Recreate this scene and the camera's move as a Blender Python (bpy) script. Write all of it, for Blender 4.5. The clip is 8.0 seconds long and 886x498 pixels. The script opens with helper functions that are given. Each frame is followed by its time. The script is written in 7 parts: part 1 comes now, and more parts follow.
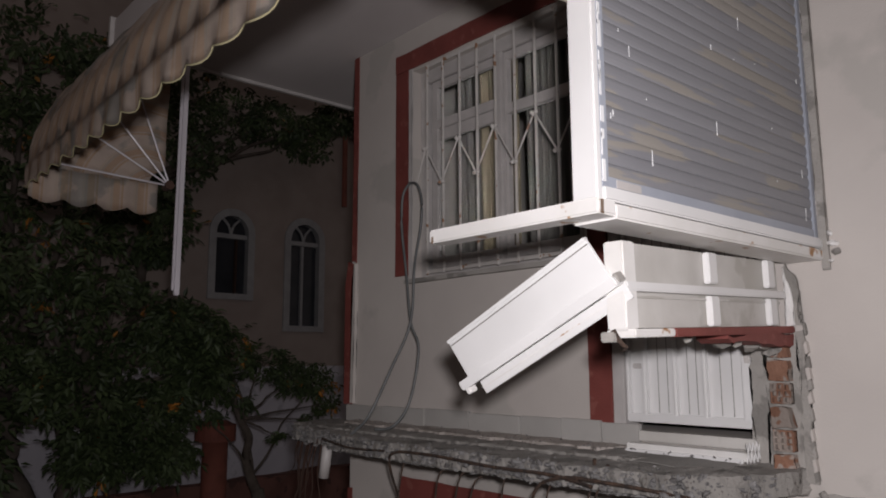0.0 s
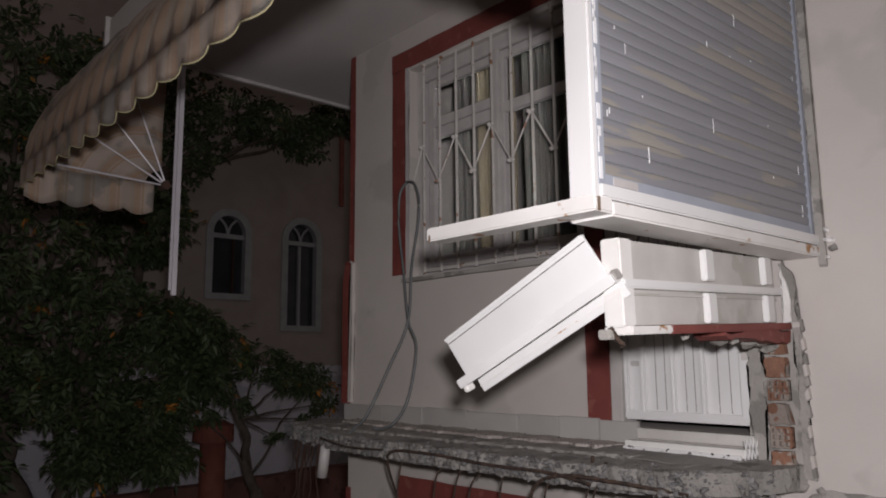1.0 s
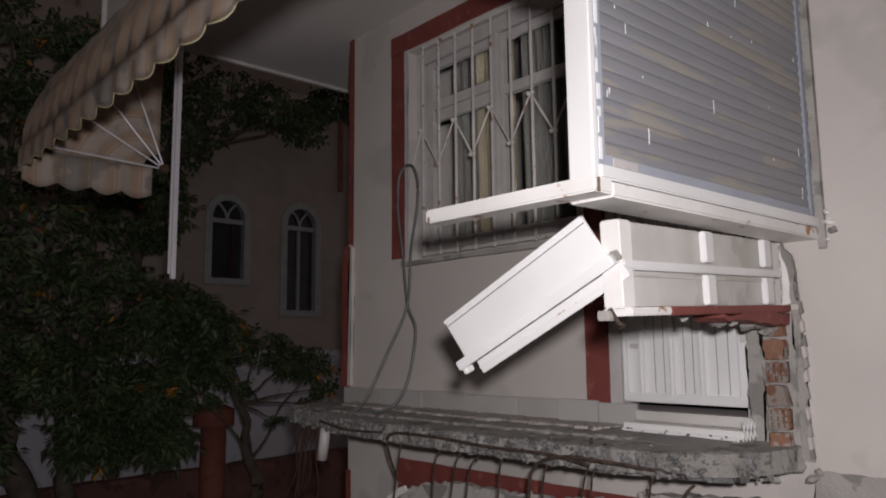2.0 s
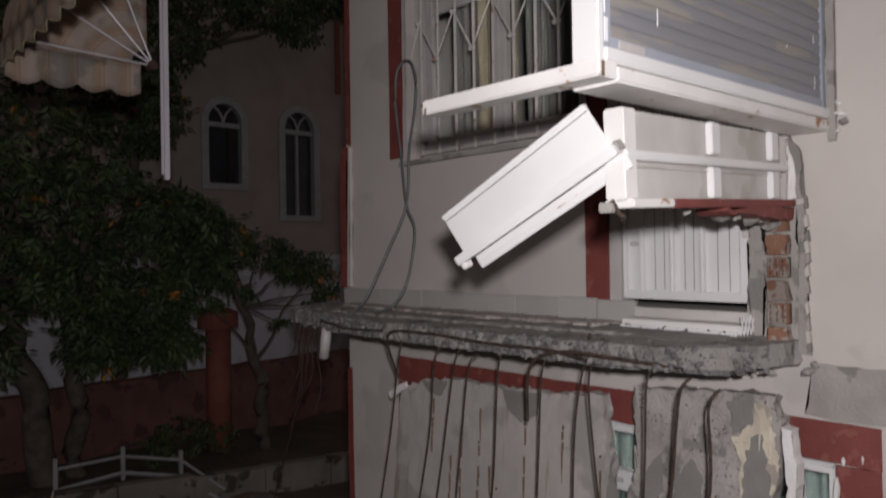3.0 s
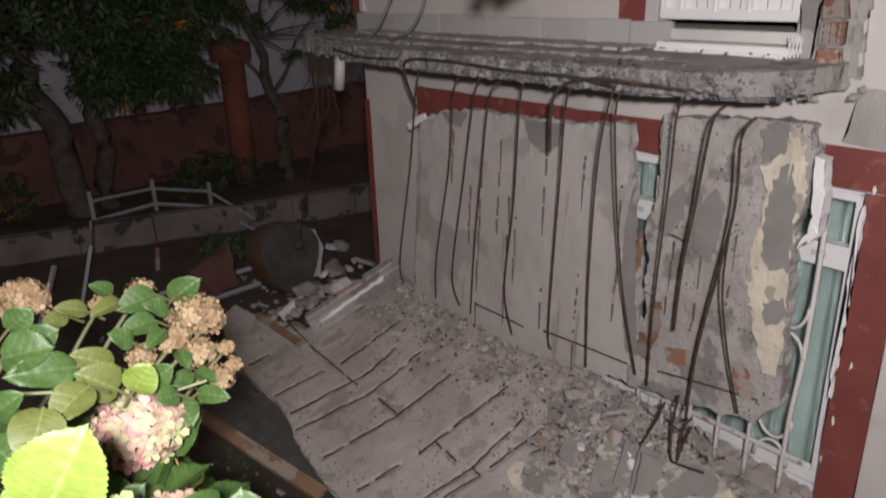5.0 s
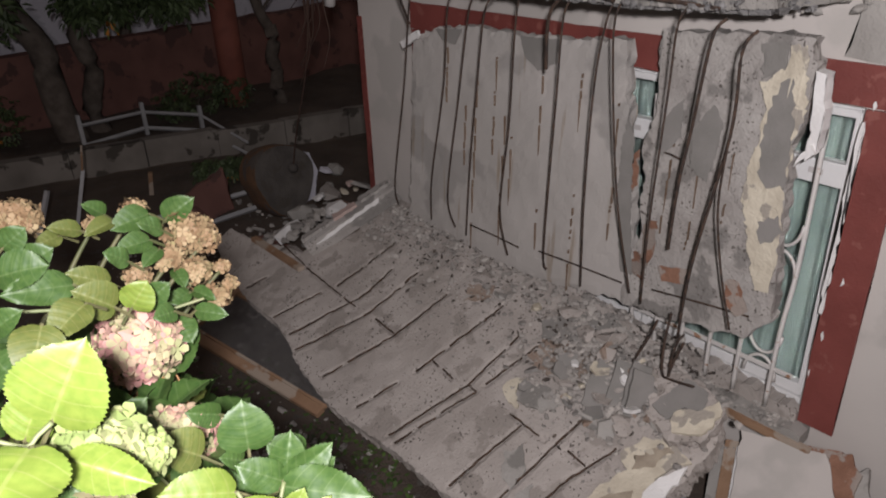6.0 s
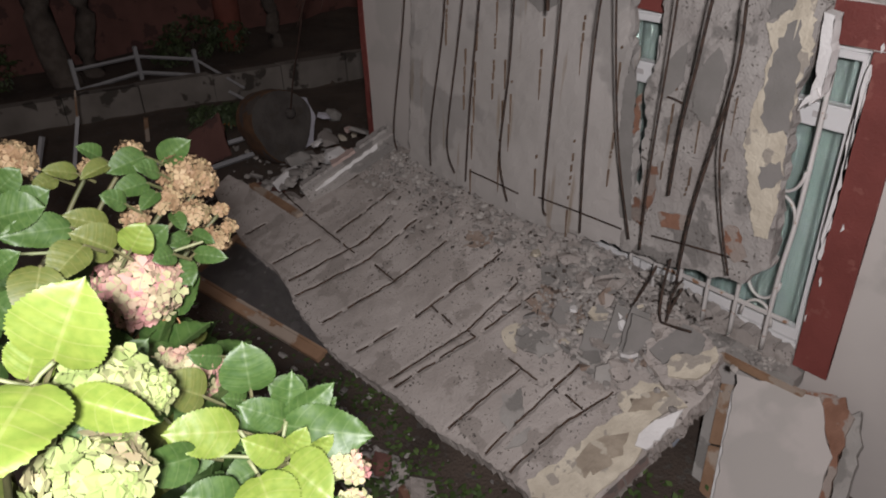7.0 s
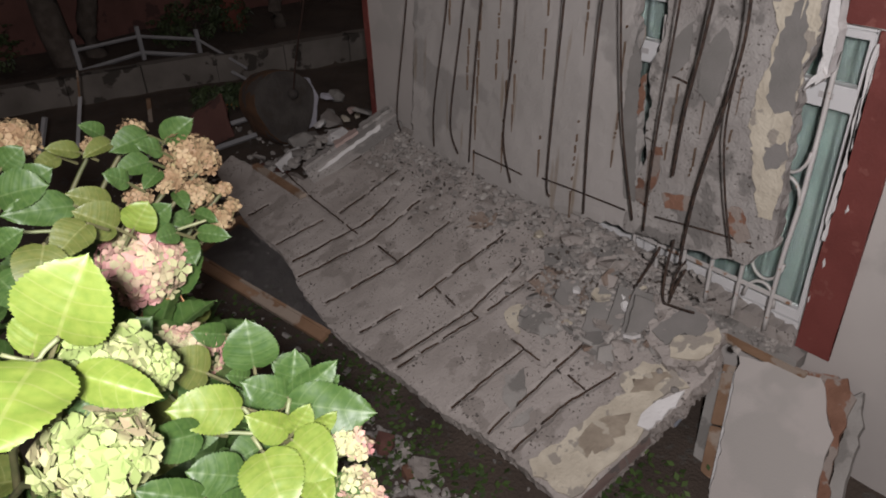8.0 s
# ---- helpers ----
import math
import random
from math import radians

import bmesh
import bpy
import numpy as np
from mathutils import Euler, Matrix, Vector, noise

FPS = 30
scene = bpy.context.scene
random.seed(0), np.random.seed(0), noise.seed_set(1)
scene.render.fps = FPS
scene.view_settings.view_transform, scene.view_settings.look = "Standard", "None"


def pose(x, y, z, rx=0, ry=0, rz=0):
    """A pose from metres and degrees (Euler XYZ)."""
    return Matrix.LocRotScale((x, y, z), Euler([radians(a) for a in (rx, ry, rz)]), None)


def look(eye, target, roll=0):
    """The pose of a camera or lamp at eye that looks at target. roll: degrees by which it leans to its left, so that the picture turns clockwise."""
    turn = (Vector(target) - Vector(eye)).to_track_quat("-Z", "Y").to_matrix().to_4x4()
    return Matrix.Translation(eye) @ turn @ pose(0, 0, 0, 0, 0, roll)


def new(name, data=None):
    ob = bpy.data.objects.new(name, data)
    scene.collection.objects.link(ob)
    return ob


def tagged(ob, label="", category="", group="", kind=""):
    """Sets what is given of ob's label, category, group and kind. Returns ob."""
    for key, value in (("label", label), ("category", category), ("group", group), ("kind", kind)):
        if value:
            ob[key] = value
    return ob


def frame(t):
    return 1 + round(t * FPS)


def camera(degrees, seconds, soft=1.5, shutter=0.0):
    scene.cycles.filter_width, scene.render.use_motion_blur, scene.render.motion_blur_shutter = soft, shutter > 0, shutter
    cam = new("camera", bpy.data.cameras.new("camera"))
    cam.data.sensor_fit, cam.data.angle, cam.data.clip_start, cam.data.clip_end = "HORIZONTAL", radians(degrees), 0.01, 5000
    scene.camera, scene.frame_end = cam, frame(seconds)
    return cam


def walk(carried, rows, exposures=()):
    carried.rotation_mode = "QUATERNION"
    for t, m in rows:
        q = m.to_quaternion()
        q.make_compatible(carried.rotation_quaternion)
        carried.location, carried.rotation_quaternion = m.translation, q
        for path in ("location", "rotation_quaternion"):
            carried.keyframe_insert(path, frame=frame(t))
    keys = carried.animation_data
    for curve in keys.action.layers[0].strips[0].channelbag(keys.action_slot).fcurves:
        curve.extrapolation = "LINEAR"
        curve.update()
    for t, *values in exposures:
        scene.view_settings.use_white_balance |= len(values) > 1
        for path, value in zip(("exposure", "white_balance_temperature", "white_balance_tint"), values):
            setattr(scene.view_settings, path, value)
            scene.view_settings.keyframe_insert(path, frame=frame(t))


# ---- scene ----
cam = camera(62.0, 8.0, soft=1.9, shutter=0.5)

PATH = [
    (0, (4.475, -3.075, 0.327), (2.995, -1.764, 0.627), -0.30),
    (0.5, (4.475, -3.072, 0.326), (2.999, -1.757, 0.624), -0.50),
    (1, (4.474, -3.073, 0.324), (2.998, -1.756, 0.622), -0.60),
    (1.2, (4.473, -3.072, 0.324), (2.997, -1.755, 0.619), -0.60),
    (2.3, (4.467, -3.066, 0.306), (2.985, -1.740, 0.519), -0.67),
    (2.5, (4.457, -3.054, 0.301), (2.972, -1.724, 0.467), -0.70),
    (3, (4.432, -3.022, 0.274), (2.937, -1.694, 0.281), -0.90),
    (3.5, (4.404, -2.983, 0.262), (2.893, -1.682, 0.090), -0.80),
    (4, (4.369, -2.943, 0.261), (2.866, -1.680, -0.119), -1.10),
    (4.5, (4.339, -2.934, 0.252), (2.859, -1.705, -0.293), -1.20),
    (5, (4.334, -2.927, 0.242), (2.887, -1.734, -0.453), -1.80),
    (5.2, (4.334, -2.926, 0.239), (2.905, -1.747, -0.506), -1.94),
    (6.5, (4.332, -2.926, 0.218), (2.976, -1.802, -0.730), -2.20),
    (7, (4.329, -2.926, 0.213), (2.998, -1.826, -0.795), -2.20),
    (7.5, (4.330, -2.926, 0.211), (3.006, -1.840, -0.824), -2.30),
    (8, (4.331, -2.927, 0.208), (3.012, -1.851, -0.842), -2.30),
]
walk(cam, [(t, look(eye, target, roll)) for t, eye, target, roll in PATH],
     exposures=((0.0, 0.0), (2.5, 0.02), (3.5, 0.05), (4.5, 0.5), (5.2, 0.5), (6.5, 0.38), (8.0, 0.14)))
# ---- world and light: night, one video lamp just above the camera ----
world = bpy.data.worlds.new("night")
scene.world = world
world.use_nodes = True
world.node_tree.nodes["Background"].inputs[0].default_value = (1.0, 0.84, 0.80, 1)
world.node_tree.nodes["Background"].inputs[1].default_value = 0.085
lamp = new("video_lamp", bpy.data.lights.new("video_lamp", "AREA"))
lamp.data.shape, lamp.data.size, lamp.data.energy = "DISK", 0.13, 92
lamp.data.color = (1.0, 0.955, 0.985)
lamp.matrix_world = look((4.63, -3.10, 0.49), (2.0, -0.7, -0.3))


# ---- materials ----
def mat(name, c1, c2, rough=0.8, scale=5.0, fine=70.0, bump=0.25, metal=0.0, spot=None, streak=None, island=0.0, obj=0.0, speck=0.0, spec=0.5, stretch=None):
    """A surface of two tones with coarse stains and fine grain. spot: (colour, scale, share); streak: (colour, share) runs downwards;
    island, obj: brightness change from piece to piece; speck: share of dark grains."""
    m = bpy.data.materials.new(name)
    m.use_nodes = True
    t = m.node_tree
    n, ln = t.nodes, t.links
    bs = n["Principled BSDF"]
    bs.inputs["Roughness"].default_value, bs.inputs["Metallic"].default_value = rough, metal
    bs.inputs["Specular IOR Level"].default_value = spec
    tc = n.new("ShaderNodeTexCoord")
    info = n.new("ShaderNodeObjectInfo")
    mul = n.new("ShaderNodeMath")
    mul.operation = "MULTIPLY"
    mul.inputs[1].default_value = 13.0
    ln.new(info.outputs["Random"], mul.inputs[0])
    add = n.new("ShaderNodeVectorMath")
    ln.new(tc.outputs["Object"], add.inputs[0])
    ln.new(mul.outputs[0], add.inputs[1])
    co = add.outputs[0]
    if stretch:
        st_ = n.new("ShaderNodeMapping")
        st_.inputs["Scale"].default_value = stretch
        ln.new(co, st_.inputs["Vector"])
        co = st_.outputs[0]

    def tex(sc, det=4, vec=co):
        x = n.new("ShaderNodeTexNoise")
        x.inputs["Scale"].default_value, x.inputs["Detail"].default_value = sc, det
        ln.new(vec, x.inputs["Vector"])
        return x.outputs["Fac"]

    def ramp(fac, lo, hi):
        r = n.new("ShaderNodeMapRange")
        r.inputs[1].default_value, r.inputs[2].default_value = lo, hi
        ln.new(fac, r.inputs[0])
        return r.outputs[0]

    def mix(fac, a, b, kind="MIX"):
        x = n.new("ShaderNodeMix")
        x.data_type, x.blend_type = "RGBA", kind
        for v, i in ((fac, 0), (a, 6), (b, 7)):
            if isinstance(v, bpy.types.NodeSocket):
                ln.new(v, x.inputs[i])
            else:
                x.inputs[i].default_value = v if i == 0 else (*v, 1)
        return x.outputs[2]

    col = mix(ramp(tex(scale, 5), 0.35, 0.65), c1, c2)
    grain = tex(fine, 3)
    col = mix(ramp(grain, 0.3, 0.7), col, (0.5, 0.5, 0.5), "SOFT_LIGHT")
    if spot:
        edge = 0.5 + 0.28 * (0.5 - spot[2])
        col = mix(ramp(tex(spot[1], 6), edge, edge + 0.03), col, spot[0])
    if streak:
        mp = n.new("ShaderNodeMapping")
        mp.inputs["Scale"].default_value = (16, 16, 0.7)
        ln.new(co, mp.inputs["Vector"])
        edge = 0.5 + 0.28 * (0.5 - streak[1])
        col = mix(ramp(tex(1.0, 5, mp.outputs[0]), edge, edge + 0.12), col, streak[0])
    if speck:
        v = n.new("ShaderNodeTexVoronoi")
        v.inputs["Scale"].default_value = 45
        warp = n.new("ShaderNodeTexNoise")
        warp.inputs["Scale"].default_value, warp.inputs["Detail"].default_value = 38, 3
        ln.new(co, warp.inputs["Vector"])
        bend = n.new("ShaderNodeVectorMath")
        bend.operation = "MULTIPLY_ADD"
        ln.new(warp.outputs["Color"], bend.inputs[0])
        bend.inputs[1].default_value = (0.05, 0.05, 0.05)
        ln.new(co, bend.inputs[2])
        ln.new(bend.outputs[0], v.inputs["Vector"])
        lim = n.new("ShaderNodeMath")
        lim.operation = "MULTIPLY_ADD"
        ln.new(tex(7, 5), lim.inputs[0])
        lim.inputs[1].default_value, lim.inputs[2].default_value = -0.9, 0.45
        dist = n.new("ShaderNodeMath")
        ln.new(v.outputs["Distance"], dist.inputs[0])
        ln.new(lim.outputs[0], dist.inputs[1])
        col = mix(ramp(dist.outputs[0], speck, speck * 0.6), col, (0.10, 0.085, 0.075))
    if island or obj:
        rnd = info.outputs["Random"]
        if island:
            rnd = n.new("ShaderNodeNewGeometry").outputs["Random Per Island"]
        hsv = n.new("ShaderNodeHueSaturation")
        k = island or obj
        r = n.new("ShaderNodeMapRange")
        r.inputs[3].default_value, r.inputs[4].default_value = 1 - k, 1 + k
        ln.new(rnd, r.inputs[0])
        ln.new(r.outputs[0], hsv.inputs["Value"])
        ln.new(col, hsv.inputs["Color"])
        col = hsv.outputs[0]
    ln.new(col, bs.inputs["Base Color"])
    if bump:
        bp = n.new("ShaderNodeBump")
        bp.inputs["Strength"].default_value, bp.inputs["Distance"].default_value = bump, 0.01
        mx = n.new("ShaderNodeMath")
        ln.new(grain, mx.inputs[0])
        ln.new(tex(scale * 3, 6), mx.inputs[1])
        ln.new(mx.outputs[0], bp.inputs["Height"])
        ln.new(bp.outputs[0], bs.inputs["Normal"])
    return m


def glass(name, tint):
    m = bpy.data.materials.new(name)
    m.use_nodes = True
    bs = m.node_tree.nodes["Principled BSDF"]
    bs.inputs["Base Color"].default_value = (*tint, 1)
    bs.inputs["Transmission Weight"].default_value, bs.inputs["Roughness"].default_value = 1.0, 0.04
    bs.inputs["IOR"].default_value = 1.12
    return m


PLASTER = mat("cream_plaster", (0.47, 0.43, 0.40), (0.52, 0.48, 0.445), 0.85, 1.6, 120, 0.12, spot=((0.43, 0.40, 0.37), 1.1, 0.25))
CEIL = mat("ceiling_paint", (0.50, 0.46, 0.45), (0.55, 0.51, 0.50), 0.85, 1.2, 90, 0.08)
RED = mat("oxide_red_paint", (0.155, 0.037, 0.03), (0.20, 0.05, 0.041), 0.65, 5, 90, 0.25, spot=((0.22, 0.07, 0.056), 14, 0.1))
ALU = mat("white_coated_aluminium", (0.67, 0.66, 0.65), (0.73, 0.72, 0.71), 0.35, 3, 40, 0.03)
ALU_WORN = mat("worn_white_aluminium", (0.66, 0.64, 0.61), (0.74, 0.72, 0.70), 0.45, 5, 60, 0.08, spot=((0.36, 0.19, 0.08), 9, 0.05))
ALU_DIRTY = mat("dusty_white_panel", (0.46, 0.44, 0.41), (0.56, 0.54, 0.51), 0.4, 4, 60, 0.06, spot=((0.41, 0.39, 0.355), 2.5, 0.4))
WINWHITE = mat("window_frame_paint", (0.44, 0.415, 0.40), (0.51, 0.48, 0.465), 0.5, 8, 60, 0.1)
GRILLE = mat("grille_paint", (0.52, 0.49, 0.465), (0.60, 0.57, 0.54), 0.5, 9, 80, 0.1, spot=((0.30, 0.17, 0.1), 18, 0.08))
# The stretched warm spots are painted highlights running along the slats.
SHUT = mat("grey_shutter_lacquer", (0.20, 0.20, 0.215), (0.235, 0.235, 0.25), 0.42, 4, 60, 0.05, spot=((0.27, 0.25, 0.225), 5, 0.3), obj=0.04, stretch=(1, 0.3, 2.5))
DRIP = mat("white_drips", (0.72, 0.72, 0.73), (0.8, 0.8, 0.8), 0.5, 9, 90, 0.05)
GUIDE = mat("blue_grey_guide", (0.30, 0.32, 0.37), (0.34, 0.36, 0.41), 0.4, 6, 60, 0.05)
RUST = mat("rusty_steel", (0.026, 0.018, 0.015), (0.085, 0.05, 0.033), 0.85, 34, 160, 0.9)
RUSTMARK = mat("rust_mark", (0.13, 0.085, 0.055), (0.20, 0.145, 0.105), 0.9, 22, 120, 0.3)
CONC = mat("broken_concrete", (0.345, 0.307, 0.278), (0.425, 0.382, 0.35), 0.92, 3.5, 90, 0.7, spot=((0.295, 0.262, 0.235), 5, 0.3), speck=0.2)
CONC_ROUGH = mat("rough_aggregate", (0.19, 0.18, 0.17), (0.31, 0.295, 0.28), 0.95, 26, 80, 1.0, speck=0.26)
FLAPC = mat("cast_concrete", (0.37, 0.345, 0.32), (0.42, 0.39, 0.365), 0.92, 2.2, 90, 0.35, spot=((0.315, 0.295, 0.275), 1.9, 0.22), streak=((0.27, 0.22, 0.17), 0.08))
PIERC = mat("pitted_concrete", (0.30, 0.275, 0.255), (0.38, 0.355, 0.33), 0.92, 6, 90, 0.7, spot=((0.21, 0.195, 0.18), 4, 0.35), speck=0.2)
STUBTOP = mat("dirty_screed", (0.215, 0.202, 0.185), (0.285, 0.268, 0.247), 0.93, 5, 90, 0.7, spot=((0.16, 0.15, 0.137), 6, 0.3), speck=0.18)
STUBM = mat("crumbled_concrete", (0.14, 0.135, 0.133), (0.225, 0.217, 0.212), 0.95, 16, 80, 1.0, spot=((0.12, 0.112, 0.108), 9, 0.35), island=0.18)
SKIRT = mat("grey_skirting_tile", (0.345, 0.33, 0.31), (0.39, 0.375, 0.355), 0.7, 3, 80, 0.12, obj=0.05)
PATCH = mat("damp_mortar", (0.19, 0.18, 0.165), (0.235, 0.22, 0.205), 0.92, 6, 110, 0.3)
MORTAR = mat("grey_mortar", (0.28, 0.262, 0.24), (0.35, 0.33, 0.305), 0.9, 7, 90, 0.5, spot=((0.21, 0.197, 0.18), 5, 0.35))
CREAM = mat("flaking_cream_paint", (0.47, 0.415, 0.325), (0.60, 0.54, 0.43), 0.85, 11, 90, 0.5, spot=((0.33, 0.295, 0.25), 12, 0.2))
WHITEPL = mat("white_plaster_edge", (0.66, 0.64, 0.62), (0.74, 0.72, 0.70), 0.9, 9, 80, 0.4)
BRICKM = mat("hollow_clay_brick", (0.18, 0.088, 0.055), (0.24, 0.125, 0.082), 0.9, 12, 90, 0.6, spot=((0.27, 0.225, 0.195), 11, 0.5), obj=0.2)
GRIME = mat("brown_grime", (0.25, 0.205, 0.155), (0.36, 0.305, 0.235), 0.92, 14, 90, 0.4, spot=((0.46, 0.41, 0.33), 10, 0.35))
EARTH = mat("earthy_mortar", (0.23, 0.165, 0.125), (0.31, 0.245, 0.20), 0.95, 14, 90, 0.6, spot=((0.36, 0.33, 0.30), 9, 0.3))
DARKBITS = mat("dark_splinter", (0.05, 0.04, 0.034), (0.10, 0.08, 0.066), 0.95, 14, 90, 0.4, island=0.4)
DARK = mat("hollow_dark", (0.04, 0.02, 0.014), (0.06, 0.03, 0.02), 0.95, 12, 80, 0.2)
RUBBLE = mat("rubble_grit", (0.26, 0.24, 0.22), (0.38, 0.35, 0.32), 0.95, 9, 90, 0.6, island=0.3)
SOIL = mat("damp_soil", (0.06, 0.044, 0.034), (0.105, 0.078, 0.06), 0.95, 2.2, 60, 1.0, spot=((0.09, 0.078, 0.066), 14, 0.16))
CURB = mat("old_kerb_concrete", (0.17, 0.15, 0.13), (0.235, 0.21, 0.185), 0.95, 3, 70, 0.5, spot=((0.07, 0.06, 0.05), 4, 0.25))
REDWALL = mat("old_red_wall", (0.135, 0.062, 0.05), (0.185, 0.085, 0.068), 0.9, 3, 70, 0.4, spot=((0.09, 0.045, 0.038), 4, 0.25))
TERRA = mat("terracotta_paint", (0.19, 0.06, 0.042), (0.25, 0.08, 0.055), 0.8, 5, 80, 0.3)
HOUSE = mat("brown_render", (0.30, 0.245, 0.22), (0.35, 0.29, 0.26), 0.9, 2.2, 90, 0.25)
GARDENW = mat("white_wall_paint", (0.52, 0.50, 0.55), (0.58, 0.56, 0.61), 0.9, 2, 80, 0.2, spot=((0.42, 0.41, 0.45), 2, 0.25))
# White paint darkened to grey: the dim light far off is put into the colour.
FARWHITE = mat("far_white_paint_dimmed", (0.30, 0.295, 0.30), (0.36, 0.355, 0.36), 0.6, 6, 60, 0.05)
BARREBAR = mat("embedded_rust", (0.03, 0.019, 0.013), (0.088, 0.05, 0.031), 0.9, 30, 120, 0.5)
# Opaque panes: the bluish reflection over a dark interior is painted as flat colour.
PANEDARK = mat("far_glass_painted_reflection", (0.028, 0.03, 0.036), (0.04, 0.042, 0.05), 0.15, 3, 60, 0.0)
BARK = mat("grey_bark", (0.08, 0.063, 0.051), (0.13, 0.106, 0.088), 0.95, 9, 60, 0.9)
LEAFT = mat("tree_leaf", (0.045, 0.066, 0.027), (0.066, 0.092, 0.036), 0.55, 1.5, 40, 0.0, island=0.5, spot=((0.42, 0.17, 0.03), 2.1, -0.12))
PINKP = mat("faded_pink_paint", (0.42, 0.31, 0.275), (0.48, 0.37, 0.33), 0.85, 9, 90, 0.3, spot=((0.30, 0.27, 0.25), 9, 0.25))
WEED = mat("weed_leaf", (0.04, 0.075, 0.018), (0.075, 0.12, 0.028), 0.6, 4, 60, 0.0, island=0.35)
WOOD = mat("worn_brown_wood", (0.22, 0.125, 0.07), (0.31, 0.19, 0.115), 0.7, 5, 60, 0.3, spot=((0.36, 0.29, 0.23), 4, 0.5))
MESHM = mat("wire_mesh", (0.16, 0.15, 0.15), (0.21, 0.20, 0.19), 0.5, 9, 80, 0.1, metal=0.5)
CABLE = mat("grey_cable", (0.10, 0.105, 0.105), (0.14, 0.145, 0.145), 0.5, 9, 80, 0.05)
POLEM = mat("aluminium_pole", (0.50, 0.47, 0.50), (0.56, 0.53, 0.56), 0.4, 5, 60, 0.03, metal=0.2)
LOGEND = mat("weathered_log_face", (0.055, 0.047, 0.042), (0.085, 0.075, 0.066), 0.95, 7, 80, 0.9, spot=((0.06, 0.05, 0.042), 8, 0.3))
LOGBARK = mat("log_bark", (0.10, 0.055, 0.03), (0.17, 0.085, 0.04), 0.9, 10, 60, 1.0, spot=((0.085, 0.07, 0.06), 5, 0.4))
CURTAIN = mat("ochre_curtain", (0.21, 0.17, 0.115), (0.25, 0.205, 0.145), 0.9, 4, 90, 0.1)
TULLE = mat("green_grey_net", (0.15, 0.19, 0.175), (0.19, 0.23, 0.215), 0.9, 5, 90, 0.1)
# The dimness of the unlit rooms is put into this dark colour.
ROOM = mat("darkened_room_tone", (0.12, 0.11, 0.10), (0.15, 0.14, 0.13), 0.9, 2, 60, 0.1)
GLASS = glass("window_glass", (0.92, 0.96, 0.94))
STEM = mat("green_stem", (0.075, 0.085, 0.032), (0.12, 0.11, 0.05), 0.6, 20, 80, 0.1)
DRYLEAF = mat("withered_leaf", (0.34, 0.17, 0.07), (0.45, 0.25, 0.12), 0.85, 14, 80, 0.3)


def stripes(name):
    """Sun-bleached awning cloth: beige with ochre and grey stripes across its width, and stains."""
    m = mat(name, (0.47, 0.39, 0.33), (0.54, 0.45, 0.39), 0.85, 3, 120, 0.1, spot=((0.34, 0.31, 0.28), 3, 0.3))
    t = m.node_tree
    bs = t.nodes["Principled BSDF"]
    base = bs.inputs["Base Color"].links[0].from_socket
    uv = t.nodes.new("ShaderNodeUVMap")
    sep = t.nodes.new("ShaderNodeSeparateXYZ")
    t.links.new(uv.outputs[0], sep.inputs[0])
    fr = t.nodes.new("ShaderNodeMath")
    fr.operation = "FRACT"
    sc = t.nodes.new("ShaderNodeMath")
    sc.operation = "MULTIPLY"
    sc.inputs[1].default_value = 5.5
    t.links.new(sep.outputs[0], sc.inputs[0])
    t.links.new(sc.outputs[0], fr.inputs[0])
    cr = t.nodes.new("ShaderNodeValToRGB")
    cr.color_ramp.interpolation = "CONSTANT"
    els = cr.color_ramp.elements
    els[0].position, els[0].color = 0, (1, 1, 1, 1)
    els[1].position, els[1].color = 0.42, (0.80, 0.60, 0.36, 1)
    for p, c in ((0.50, (0.9, 0.85, 0.8, 1)), (0.56, (0.78, 0.58, 0.36, 1)), (0.80, (0.7, 0.72, 0.7, 1)), (0.9, (0.92, 0.9, 0.84, 1))):
        els.new(p).color = c
    t.links.new(fr.outputs[0], cr.inputs[0])
    x = t.nodes.new("ShaderNodeMix")
    x.data_type, x.blend_type = "RGBA", "MULTIPLY"
    x.inputs[0].default_value = 0.55
    t.links.new(base, x.inputs[6])
    t.links.new(cr.outputs[0], x.inputs[7])
    t.links.new(x.outputs[2], bs.inputs["Base Color"])
    return m


